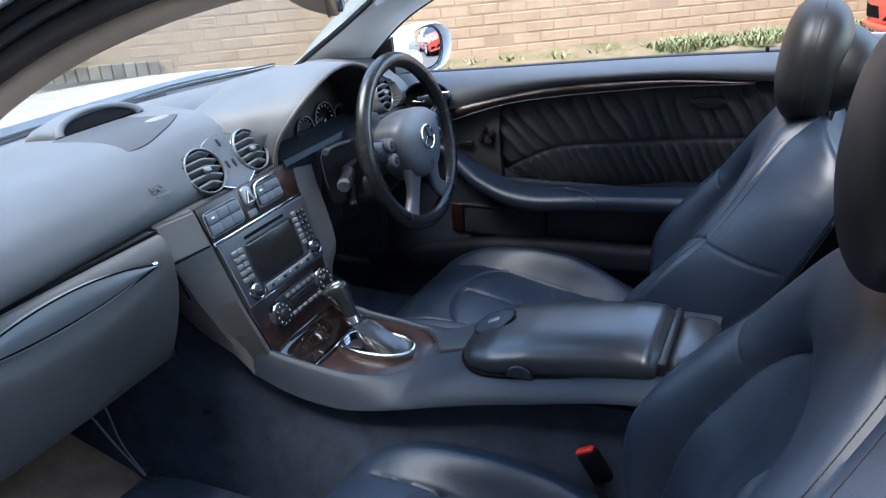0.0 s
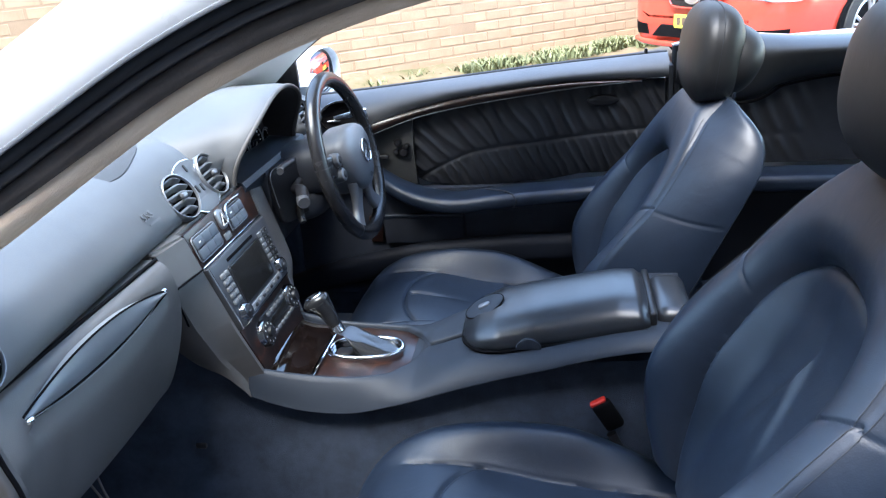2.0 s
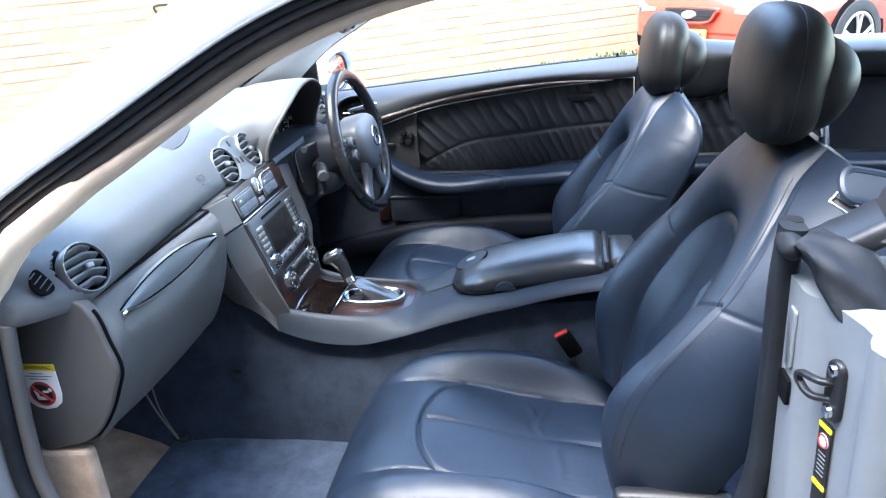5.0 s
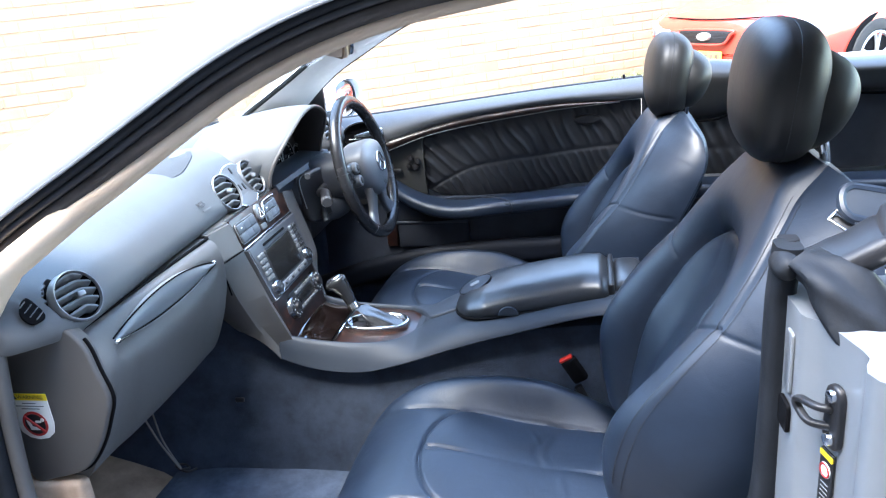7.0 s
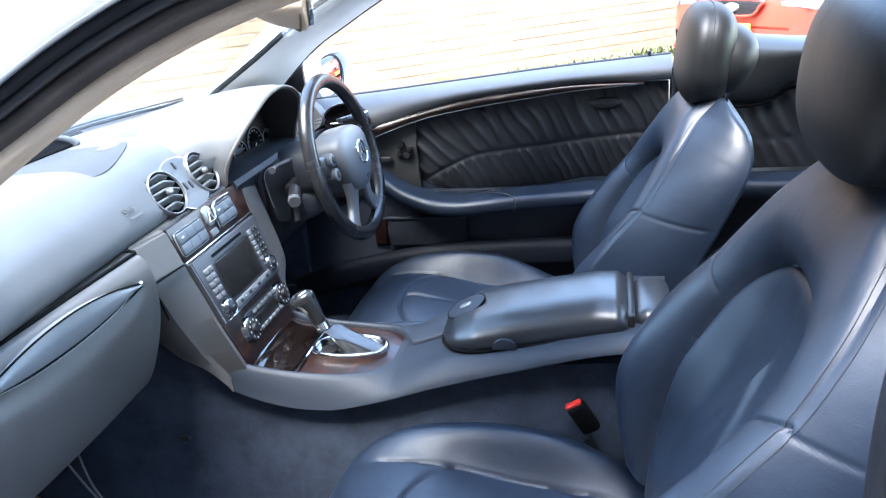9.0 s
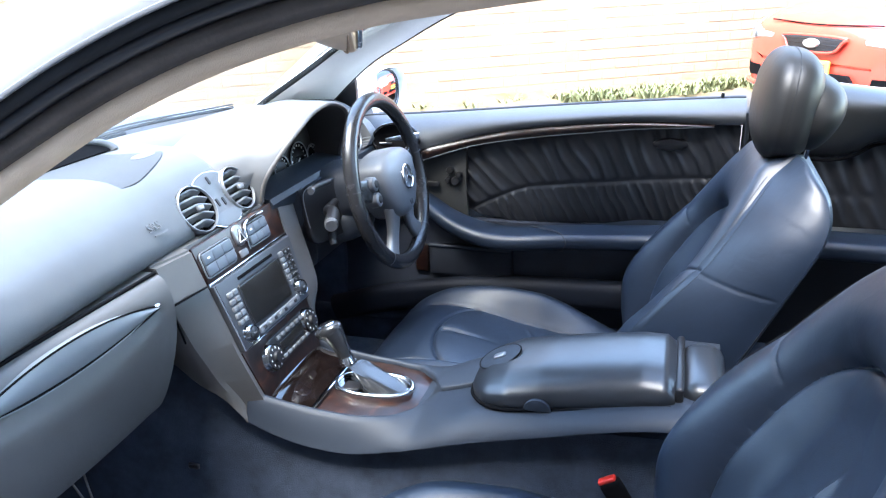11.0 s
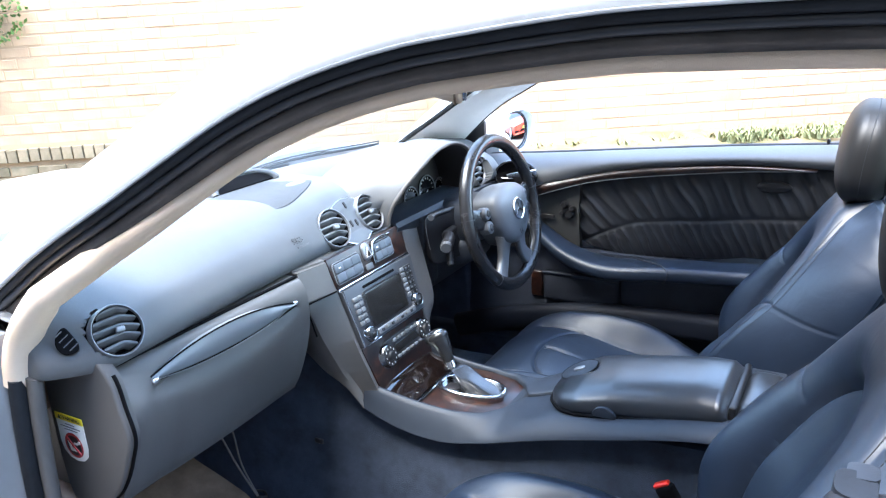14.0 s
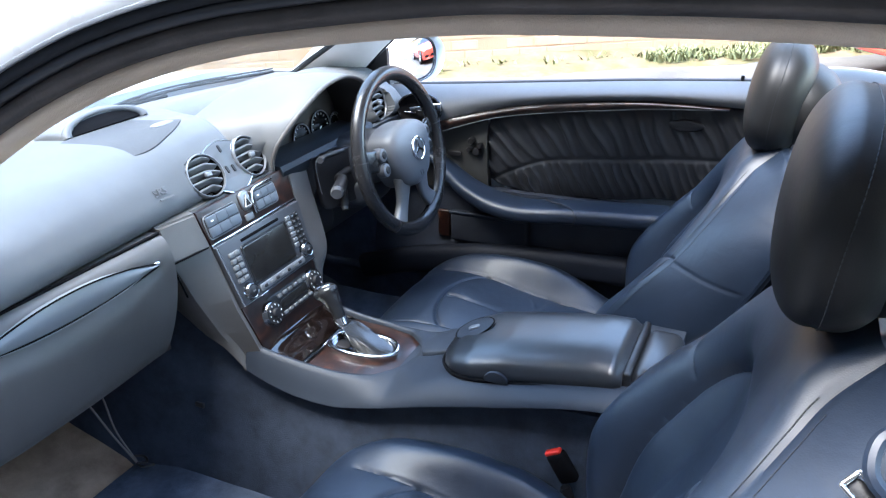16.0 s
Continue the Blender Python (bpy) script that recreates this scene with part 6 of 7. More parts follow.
def build_seat_extras():
    """Buckle, belt guide and easy-entry grip."""
    b = thing("seat_belt_buckle", "black seat belt buckle with red release button", "buckle", "buckles", at=(0.52, -0.140, 0.50))
    part("stem", tube(cat([(0.57, -0.150, 0.40), (0.550, -0.145, 0.47), (0.532, -0.141, 0.51)], 10), 0.008, 10), BLACK, b)
    m = Matrix.Translation((0.524, -0.138, 0.549)) @ Matrix.Rotation(radians(-30), 4, "Y")
    part("housing", move(rbox((0, 0, -0.005), (0.032, 0.018, 0.055), 0.007), m), VOID, b)
    part("release_button", move(rbox((-0.002, 0, 0.0235), (0.027, 0.013, 0.007), 0.003), m), REDPLASTIC, b, "red release button")
    g = thing("belt_guide", "chrome belt guide on the passenger seat shoulder", "belt guide", at=(0.842, -0.586, 0.981))
    mm = facing((0.842, -0.586, 0.981), (0.05, -0.70, 0.70), (0.1, 0.7, 0.7))
    mm = mm @ Matrix.Rotation(radians(-35), 4, "Z")
    for dy in (-0.0075, 0.0075):
        part("bar", move(rbox((0, dy, 0.006), (0.032, 0.0036, 0.004), 0.0015), mm), CHROME, g)
        part("fork", move(tube([(0.015, dy * 0.9, 0.005), (0.019, dy * 1.2, 0.004), (0.024, dy * 1.9, 0.001)], 0.0019, 8), mm), CHROME, g)
    for dx in (-0.0145, 0.0135):
        part("crossbar", move(rbox((dx, 0, 0.0055), (0.004, 0.016, 0.0035), 0.0014), mm), CHROME, g)
    part("base", move(puck(rect(0.026, 0.012, 0.004), 0.001, 0.002), mm), BLACK, g)
    # framed oval panel on the passenger seat shoulder
    s = thing("seat_back_panel", "grey oval panel in a black frame on the seat shoulder", "panel", at=(0.874, -0.572, 0.998))
    ms = facing((0.874, -0.572, 0.998), (0.20, -0.70, 0.68), (0.0, 0.65, 0.75)) @ Matrix.Rotation(radians(-8), 4, "Z")
    part("frame", move(sweep(np.c_[cat(rect(0.066, 0.040, 0.016), 40, True), np.zeros(40)], circle(0.0055, 8), closed=True), ms), LEATHER, s)
    part("panel", move(puck(rect(0.062, 0.036, 0.015), 0.002, 0.003), ms), CONSOLE, s)


build_seat_extras()


# ---- far door and rear quarter ----
def build_far_door():
    d = thing("driver_door", "closed driver door with walnut strip and pleated leather", "door")
    chrome = cat([(-0.10, 0.795), (-0.04, 0.8145), (0.11, 0.858), (0.25, 0.882), (0.412, 0.901), (0.494, 0.909), (0.643, 0.9175)], 60)
    woodt = cat([(-0.10, 0.815), (-0.045, 0.838), (0.143, 0.883), (0.25, 0.901), (0.411, 0.917), (0.52, 0.922), (0.643, 0.920)], 60)
    belt = cat([(-0.30, 0.905), (-0.055, 0.9185), (0.25, 0.942), (0.45, 0.957), (0.66, 0.969), (0.705, 0.971)], 60)
    zc = lambda x: np.interp(x, chrome[:, 0], chrome[:, 1])
    zw = lambda x: np.interp(x, woodt[:, 0], woodt[:, 1])
    zbelt = lambda x: np.interp(x, belt[:, 0], belt[:, 1])
    xs = np.linspace(-0.30, 0.706, 90)
    # upper pad: rounded shoulder below the window slot
    pad = []
    for x in xs:
        lo = zw(x) + 0.002
        hi = zbelt(x)
        bow = 0.045 * step(x, 0.12, -0.14)
        col = []
        for t in np.linspace(0, 1, 16):
            z = lo + (hi - lo) * t
            yy = 0.655 + 0.045 * t ** 2.4 - bow * (1 - t) ** 0.7 - 0.010 * math.sin(t * math.pi)
            col.append((x, yy, z))
        pad.append(col)
    part("upper_pad", slab(pad, (0, 0.03, 0)), DASH, d, "charcoal padded door top")
    part("window_seal", sweep(np.c_[belt[:, 0], np.full(60, 0.712), belt[:, 1] - 0.002], rect(0.020, 0.010, 0.004)), RUBBER, d, "black window seal")
    part("outer_skin", slab([[(x, 0.735 + 0.13 * (1 - (1 - t) ** 3), zbelt(x) - 0.004 - 0.03 * t - 0.45 * t ** 3) for t in np.linspace(0, 1, 12)] for x in xs], (0, -0.01, -0.004)), PAINT, d)
    part("lock_pin", tube([(0.657, 0.706, 0.955), (0.657, 0.706, 0.976), (0.657, 0.706, 0.981)], 0.0042, 10, scale=[0.8, 1.0, 0.8]), BLACK, d, "small black lock pin")
    # walnut strip and chrome line
    strip = []
    for x in np.linspace(-0.10, 0.643, 70):
        a, b = zc(x), max(zw(x), zc(x) + 0.002)
        bow = 0.045 * step(x, 0.12, -0.14)
        strip.append([(x, 0.655 - bow - 0.006 * math.sin(math.pi * t) - 0.003, a + (b - a) * t) for t in np.linspace(0, 1, 7)])
    part("walnut_strip", slab(strip, (0, 0.012, 0)), WOOD, d, "glossy walnut strip")
    cl = np.array([(x, 0.649 - 0.045 * step(x, 0.12, -0.14), zc(x) - 0.001) for x in np.linspace(-0.08, 0.643, 60)])
    part("chrome_line", tube(cl, 0.0013, 8), SILVER, d, "thin silver line")
    # pleated leather
    seam = cat([(0.07, 0.672), (0.12, 0.706), (0.223, 0.752), (0.33, 0.768), (0.413, 0.776), (0.527, 0.789), (0.70, 0.80)], 60)
    zs = lambda x: np.interp(x, seam[:, 0], seam[:, 1])
    nx, nz = 330, 70
    g = np.zeros((nx, nz, 3))
    rng = np.random.RandomState(2)
    ph = rng.rand(8) * 6.28
    for i, x in enumerate(np.linspace(0.075, 0.70, nx)):
        hi = zc(x) - 0.003
        lo = np.interp(x, [0.075, 0.12, 0.21, 0.42, 0.5, 0.70], [0.690, 0.672, 0.660, 0.672, 0.686, 0.69])
        left = step(x, 0.075, 0.105)
        for j, t in enumerate(np.linspace(0, 1, nz)):
            z = lo + (hi - lo) * t
            up = z > zs(x)
            q = z - zs(x)
            if up:
                k = np.clip(q / max(hi - zs(x), 0.01), 0, 1)
                s = x + 0.55 * q + 0.12 * q * math.sin(9 * x)
                amp = 0.0068 * (0.35 + 0.65 * math.sin(min(1.0, k * 1.05) * math.pi) ** 0.5) * (0.7 + 0.5 * noise.noise((s * 14, k * 1.2, 3)))
                s2 = s * 182 + 2.6 * noise.noise((s * 17, k * 1.5, 1))
            else:
                k = np.clip(-q / max(zs(x) - lo, 0.01), 0, 1)
                s = x + 0.42 * q
                amp = 0.0058 * (0.3 + 0.7 * math.sin(min(1.0, k) * math.pi) ** 0.5) * (0.7 + 0.5 * noise.noise((s * 16, k, 8)))
                s2 = s * 262 + 2.2 * noise.noise((s * 24, k * 2, 6))
            w = 0.5 + 0.5 * math.sin(s2)
            y = 0.684 - 0.014 * math.sin(math.pi * t) ** 0.6 - 1.30 * amp * w ** 2.8 * (1 - gauss(q, 0.010)) + 0.003 * gauss(q, 0.005)
            g[i, j] = (x, y + 0.003 * (1 - left), z)
    part("pleated_leather", slab(g, (0, 0.02, 0)), PLEAT, d, "black gathered leather in two rows of pleats")
    # plain switch field ahead of the pleats
    fld = []
    for x in np.linspace(-0.30, 0.085, 24):
        hi = max(zc(x), 0.79)
        fld.append([(x, 0.668 - 0.012 * math.sin(math.pi * t) - 0.03 * step(x, 0.05, -0.2), 0.66 + (hi - 0.66) * t) for t in np.linspace(0, 1, 10)])
    part("switch_field", slab(fld, (0, 0.02, 0)), BOLSTER, d)
    for x, z, r in ((0.046, 0.792, 0.010), (0.060, 0.766, 0.012), (0.040, 0.768, 0.008), (0.068, 0.782, 0.008)):
        part("seat_switch", lathe([(0, 0.014), (r * 0.7, 0.013), (r, 0.006), (r, -0.01)], facing((x, 0.656, z), (0, -1, 0.1)), 16), BLACK, d)
    part("memory_switch", move(puck(rect(0.040, 0.014, 0.006), 0.003, 0.008), facing((0.0, 0.650, 0.757), (0, -1, 0.1))), BLACK, d)
    # armrest sweeping down from the dash end
    arm = cat([(-0.16, 0.635, 0.80), (-0.06, 0.632, 0.755), (-0.012, 0.628, 0.722), (0.048, 0.620, 0.680), (0.12, 0.612, 0.653), (0.20, 0.606, 0.645), (0.31, 0.604, 0.656), (0.42, 0.608, 0.662), (0.56, 0.612, 0.670), (0.70, 0.62, 0.675)], 60)
    kk = np.linspace(0, 1, 60)
    part("armrest", sweep(arm, rect(0.100, 0.040, 0.018, 6), scale=0.50 + 0.45 * step(kk, 0.1, 0.5)), LEATHER, d, "sweeping padded door armrest")
    part("armrest_joint", tube(cat([(0.335, 0.556, 0.640), (0.345, 0.553, 0.662), (0.325, 0.575, 0.679), (0.26, 0.60, 0.681)], 20), 0.0016, 6), BLACK, d)
    # lower panel with pocket
    low = []
    for x in np.linspace(-0.34, 0.72, 30):
        low.append([(x, 0.662 - 0.02 * gauss(z - 0.46, 0.06), z) for z in np.linspace(0.37, 0.665, 14)])
    part("lower_panel", slab(low, (0, 0.03, 0)), DOORLOW, d, "dark navy lower door panel")
    part("pocket", rbox((0.095, 0.648, 0.560), (0.215, 0.03, 0.082), 0.010), DOORLOW, d, "flat door pocket")
    part("pocket_edge", rbox((0.095, 0.636, 0.600), (0.218, 0.010, 0.010), 0.004), LEATHER, d)
    part("map_bin", sweep(cat([(-0.28, 0.63, 0.40), (-0.10, 0.622, 0.455), (0.14, 0.615, 0.500), (0.42, 0.615, 0.515), (0.70, 0.62, 0.515)], 30), rect(0.05, 0.07, 0.02)), BINSKIN, d)
    part("veneer_tab", rbox((-0.035, 0.650, 0.560), (0.035, 0.012, 0.075), 0.005), WOOD, d)
    # inner handle in its oval bowl
    m = facing((-0.070, 0.600, 0.876), (0.12, -0.98, 0.12), (0, 0, 1))
    bowl = part("handle_bowl", move(lathe([(0, -0.010), (0.030, -0.008), (0.044, 0.004), (0.047, 0.003), (0.044, -0.014), (0, -0.016)], None, 40), m @ Matrix.Diagonal((1.25, 0.86, 1, 1))), VOID, d, "black handle bowl")
    part("bowl_rim", move(tube([(0.0565 * math.cos(a), 0.0385 * math.sin(a), 0.003) for a in np.linspace(0, 2 * math.pi, 48, endpoint=False)], 0.0035, 8, closed=True), m), GLOSS, bowl)
    part("handle", move(sweep(cat([(-0.024, 0.0, 0.002), (0.004, 0.004, 0.012), (0.032, 0.008, 0.018), (0.060, 0.010, 0.016)], 16), rect(0.018, 0.008, 0.003), up=(0, 0, 1), scale=np.linspace(0.5, 1.1, 16)), m), CHROME, d, "chrome inner door handle")
    part("lock_tab", move(rbox((-0.026, -0.008, -0.002), (0.034, 0.005, 0.004), 0.002), m), CHROME, d)
    part("courtesy_lamp", move(lathe([(0, 0.006), (0.030, 0.005), (0.038, 0.0), (0.038, -0.006)], None, 28), facing((0.556, 0.664, 0.872), (0, -1, 0.05)) @ Matrix.Diagonal((1, 0.36, 1, 1))), BLACK, d, "black oval reflector")
    part("door_edge", rbox((0.709, 0.68, 0.70), (0.010, 0.07, 0.50), 0.003), RUBBER, d)
    # black sail at the mirror foot
    sail = slab([[(-0.330 + 0.125 * a, 0.692, 0.905 + 0.098 * b * a) for b in np.linspace(0, 1, 4)] for a in np.linspace(0, 1, 6)], (0, 0.012, 0))
    part("mirror_sail", sail, BLACK, d)
    # outside mirror, part of the door
    gm = facing((-0.192, 0.866, 0.944), (0.994, -0.050, 0.060))
    out = cat([(-0.092, 0.030), (-0.066, 0.052), (0.0, 0.060), (0.060, 0.050), (0.090, 0.016), (0.084, -0.030), (0.050, -0.056), (-0.02, -0.060), (-0.074, -0.042), (-0.096, -0.004)], 56, True) * A(1.09, 1.0)
    mir = part("mirror_housing", move(mirror_geo(np.c_[out[:, 0] * np.where(out[:, 0] > 0, 1.32, 1.0), out[:, 1] * 1.04]), gm), PAINT, d, "white painted mirror housing")
    part("mirror_bezel", move(sweep(np.c_[out * 0.950, np.full(56, -0.0075)], circle(0.0022, 8), closed=True), gm), BLACK, mir)
    part("mirror_glass", move(puck(out * 0.935, 0.0005, 0.003), gm @ Matrix.Translation((0, 0, -0.016)) @ Matrix.Rotation(radians(-2.5), 4, "Y") @ Matrix.Rotation(radians(0.6), 4, "X")), MIRROR, mir, "mirror glass")
    part("mirror_arm", sweep(cat([(-0.205, 0.700, 0.912), (-0.215, 0.75, 0.918), (-0.215, 0.80, 0.930)], 12), rect(0.075, 0.050, 0.020)), PAINT, mir)


def mirror_geo(out):
    """A hollow shell: inner wall, rim, and a rounded back."""
    rings = []
    for k, h in ((0.05, -0.032), (0.945, -0.030), (0.955, -0.012), (0.968, 0.0), (0.988, 0.003), (1.02, -0.001), (1.055, -0.012), (1.07, -0.035), (1.02, -0.062), (0.88, -0.086), (0.64, -0.102), (0.35, -0.110), (0.05, -0.112)):
        rings.append(np.c_[out * k, np.full(len(out), h)])
    return loft(rings)


MIRROR = material("mirror silver", (0.80, 0.82, 0.84), 0.03, metal=1.0, vary=0.02, rvary=0.01)
build_far_door()


def build_rear():
    r = thing("rear_quarter_trim", "dark rear side trim with padded top and pleated leather", "trim")
    lower = bend([0.72, 0.80, 0.85, 0.90, 0.936, 0.97, 1.10, 1.30, 1.55], [0.890, 0.860, 0.850, 0.853, 0.868, 0.888, 0.905, 0.895, 0.885])
    upper = bend([0.72, 0.80, 0.87, 1.0, 1.2, 1.55], [0.985, 1.000, 1.003, 0.990, 0.985, 0.98])
    pad = []
    for x in np.linspace(0.722, 1.55, 70):
        lo, hi = float(lower(x)), float(upper(x))
        pad.append([(x, 0.690 - 0.052 * math.sin(min(1.0, t * 1.25) * math.pi / 2) ** 0.6 + 0.050 * max(0.0, (t - 0.72) / 0.28) ** 2, lo + (hi - lo) * t) for t in np.linspace(0, 1, 16)])
    part("pad", slab(pad, (0, 0.03, 0)), BOLSTER, r, "padded black side bolster")
    part("pad_seam", tube([(x, 0.676, float(lower(x)) - 0.003) for x in np.linspace(0.80, 1.5, 50)], 0.003, 6), VOID, r)
    part("belt_edge", sweep([(x, 0.728, float(upper(x)) - 0.009) for x in np.linspace(0.722, 1.55, 30)], rect(0.045, 0.014, 0.005)), PAINT, r, "pale silver body edge")
    nx, nz = 190, 40
    g = np.zeros((nx, nz, 3))
    for i, x in enumerate(np.linspace(0.725, 1.5, nx)):
        for j, t in enumerate(np.linspace(0, 1, nz)):
            z = 0.695 + (float(lower(x)) + 0.01 - 0.695) * t
            q = z - 0.766
            s = (x + 0.50 * q) * (150 if q > 0 else 190)
            w = 0.5 + 0.5 * math.sin(s + 2 * noise.noise((x * 9, t, 2)))
            g[i, j] = (x, 0.690 - 0.008 * w ** 1.8 * (1 - gauss(q, 0.010)) * math.sin(math.pi * t) ** 0.4 * step(x, 1.08, 0.98), z)
    part("pleated_leather", slab(g, (0, 0.02, 0)), PLEAT, r, "black gathered leather")
    part("ledge", sweep(cat([(0.73, 0.63, 0.675), (1.1, 0.62, 0.675), (1.5, 0.62, 0.67)], 12), rect(0.10, 0.04, 0.015)), LEATHER, r)
    part("lower_trim", rbox((1.12, 0.665, 0.50), (0.80, 0.03, 0.36), 0.01), BLACK, r)
    part("seal", tube([(0.722, 0.675, 0.99), (0.724, 0.672, 0.80), (0.722, 0.67, 0.45)], 0.010, 10), RUBBER, r)
    # near-side rear trim
    part("lower_trim", rbox((1.16, -0.665, 0.62), (0.72, 0.03, 0.60), 0.01), BLACK, r)
    b = thing("rear_bench", "dark leather rear bench seat", "seat", at=(1.25, 0, 0.4))
    for s in (-1, 1):
        secs = []
        for y in np.linspace(-0.27, 0.27, 24):
            e = 0.03 * (abs(y) / 0.27) ** 4
            pr = cat([(1.05 + e, 0.40), (1.04 + e, 0.50 - e), (1.10, 0.545 - e), (1.30, 0.52 - e), (1.36, 0.56), (1.40 + e, 0.75), (1.46 + e, 0.93 - e), (1.52, 0.965 - e), (1.58, 0.93 - e), (1.58, 0.40)], 48, True)
            secs.append(np.c_[pr[:, 0], np.full(48, s * 0.29 + y), pr[:, 1]])
        part("squab", loft(secs), LEATHER, b)
    single("parcel_shelf", rbox((1.72, 0, 0.93), (0.36, 1.26, 0.04), 0.012), BLACK, "black rear parcel shelf behind the bench", "shelf")


build_rear()


def build_small_things():
    # floor mats
    for y, x0 in ((-0.40, -0.335), (0.40, -0.54)):
        g = [[(x, y + w, 0.303 + 0.004 * noise.noise((x * 9, w * 9, y)) + 0.10 * step(x, -0.42, -0.56) + 0.022) for w in np.linspace(-0.215, 0.215, 16)] for x in np.linspace(x0, 0.30, 26)]
        single("floor_mat", slab(g, (0, 0, -0.03)), MAT, "navy carpet mat on the footwell floor", "mat", "floor mats")
    # loose thin wires hanging in the passenger footwell
    c = thing("loose_wires", "thin pale wires hanging below the glovebox", "cable", at=(-0.25, -0.40, 0.5))
    part("wire", tube(cat([(-0.315, -0.335, 0.64), (-0.32, -0.312, 0.575), (-0.32, -0.288, 0.525), (-0.318, -0.258, 0.435), (-0.306, -0.230, 0.350)], 30), 0.0020, 6), CABLE, c)
    part("wire", tube(cat([(-0.315, -0.292, 0.64), (-0.32, -0.270, 0.575), (-0.32, -0.256, 0.515), (-0.318, -0.248, 0.435), (-0.306, -0.228, 0.350)], 30), 0.0018, 6), CABLE, c)
    part("knot", tube(cat([(-0.306, -0.232, 0.350), (-0.296, -0.215, 0.343), (-0.312, -0.206, 0.345), (-0.322, -0.222, 0.352), (-0.294, -0.232, 0.346), (-0.280, -0.212, 0.340)], 30), 0.0025, 6), BLACK, c)
    single("tunnel_clip", rbox((-0.170, -0.170, 0.486), (0.020, 0.006, 0.010), 0.002), BLACK, "small dark clip on the tunnel carpet", "clip")
    # rear-view mirror and sun visors under the header
    rv = thing("rear_view_mirror", "beige backed interior rear-view mirror below the header", "mirror", at=(0.09, 0.0, 1.19))
    u, n = A(-0.507, 0.862, 0), A(0.862, 0.507, 0)             # along the housing, and out of its glass
    shape = cat([(0.0, 1.153), (-0.020, 1.1545), (-0.045, 1.163), (-0.068, 1.176), (-0.080, 1.190), (-0.076, 1.204), (-0.055, 1.216), (-0.025, 1.222), (0.0, 1.223), (0.003, 1.19)], 48, True)
    rings = []
    for q in np.linspace(-1, 1, 29):
        k = math.sqrt(max(0.01, 1 - abs(q) ** 5))
        sec = A(-0.012, 1.188) + (shape - A(-0.012, 1.188)) * k
        c = A(0.087, 0.029, 0) + u * 0.115 * q
        rings.append(c + np.outer(sec[:, 0], n) + np.outer(sec[:, 1], A(0, 0, 1)))
    part("housing", loft(rings), BEIGE, rv)
    lip = np.c_[rect(0.222, 0.068, 0.030, 8), np.full(32, -0.014)]
    mg = facing((0.087, 0.029, 1.188), (0.862, 0.507, 0))
    part("bezel_groove", move(tube(lip, 0.0022, 6, closed=True), mg), TOE, rv)
    part("glass", move(puck(rect(0.214, 0.060, 0.026, 6), 0.002, 0.007), mg), MIRROR, rv)
    part("stem", tube([(0.062, 0.005, 1.235), (0.10, 0.005, 1.282)], 0.016, 10), BEIGE, rv)
    for y in (-0.29, 0.33):
        pts = [[(0.03 + 0.16 * t, y + 0.19 * q * (1 - 0.25 * (1 - t) ** 3), 1.205 + 0.062 * t - 0.006 * q ** 4) for q in np.linspace(-1, 1, 16)] for t in np.linspace(0, 1, 10)]
        single("sun_visor", slab(pts, (-0.006, 0, 0.018)), BEIGE, "beige cloth sun visor folded against the windscreen", "sun visor", "sun visors")


build_small_things()


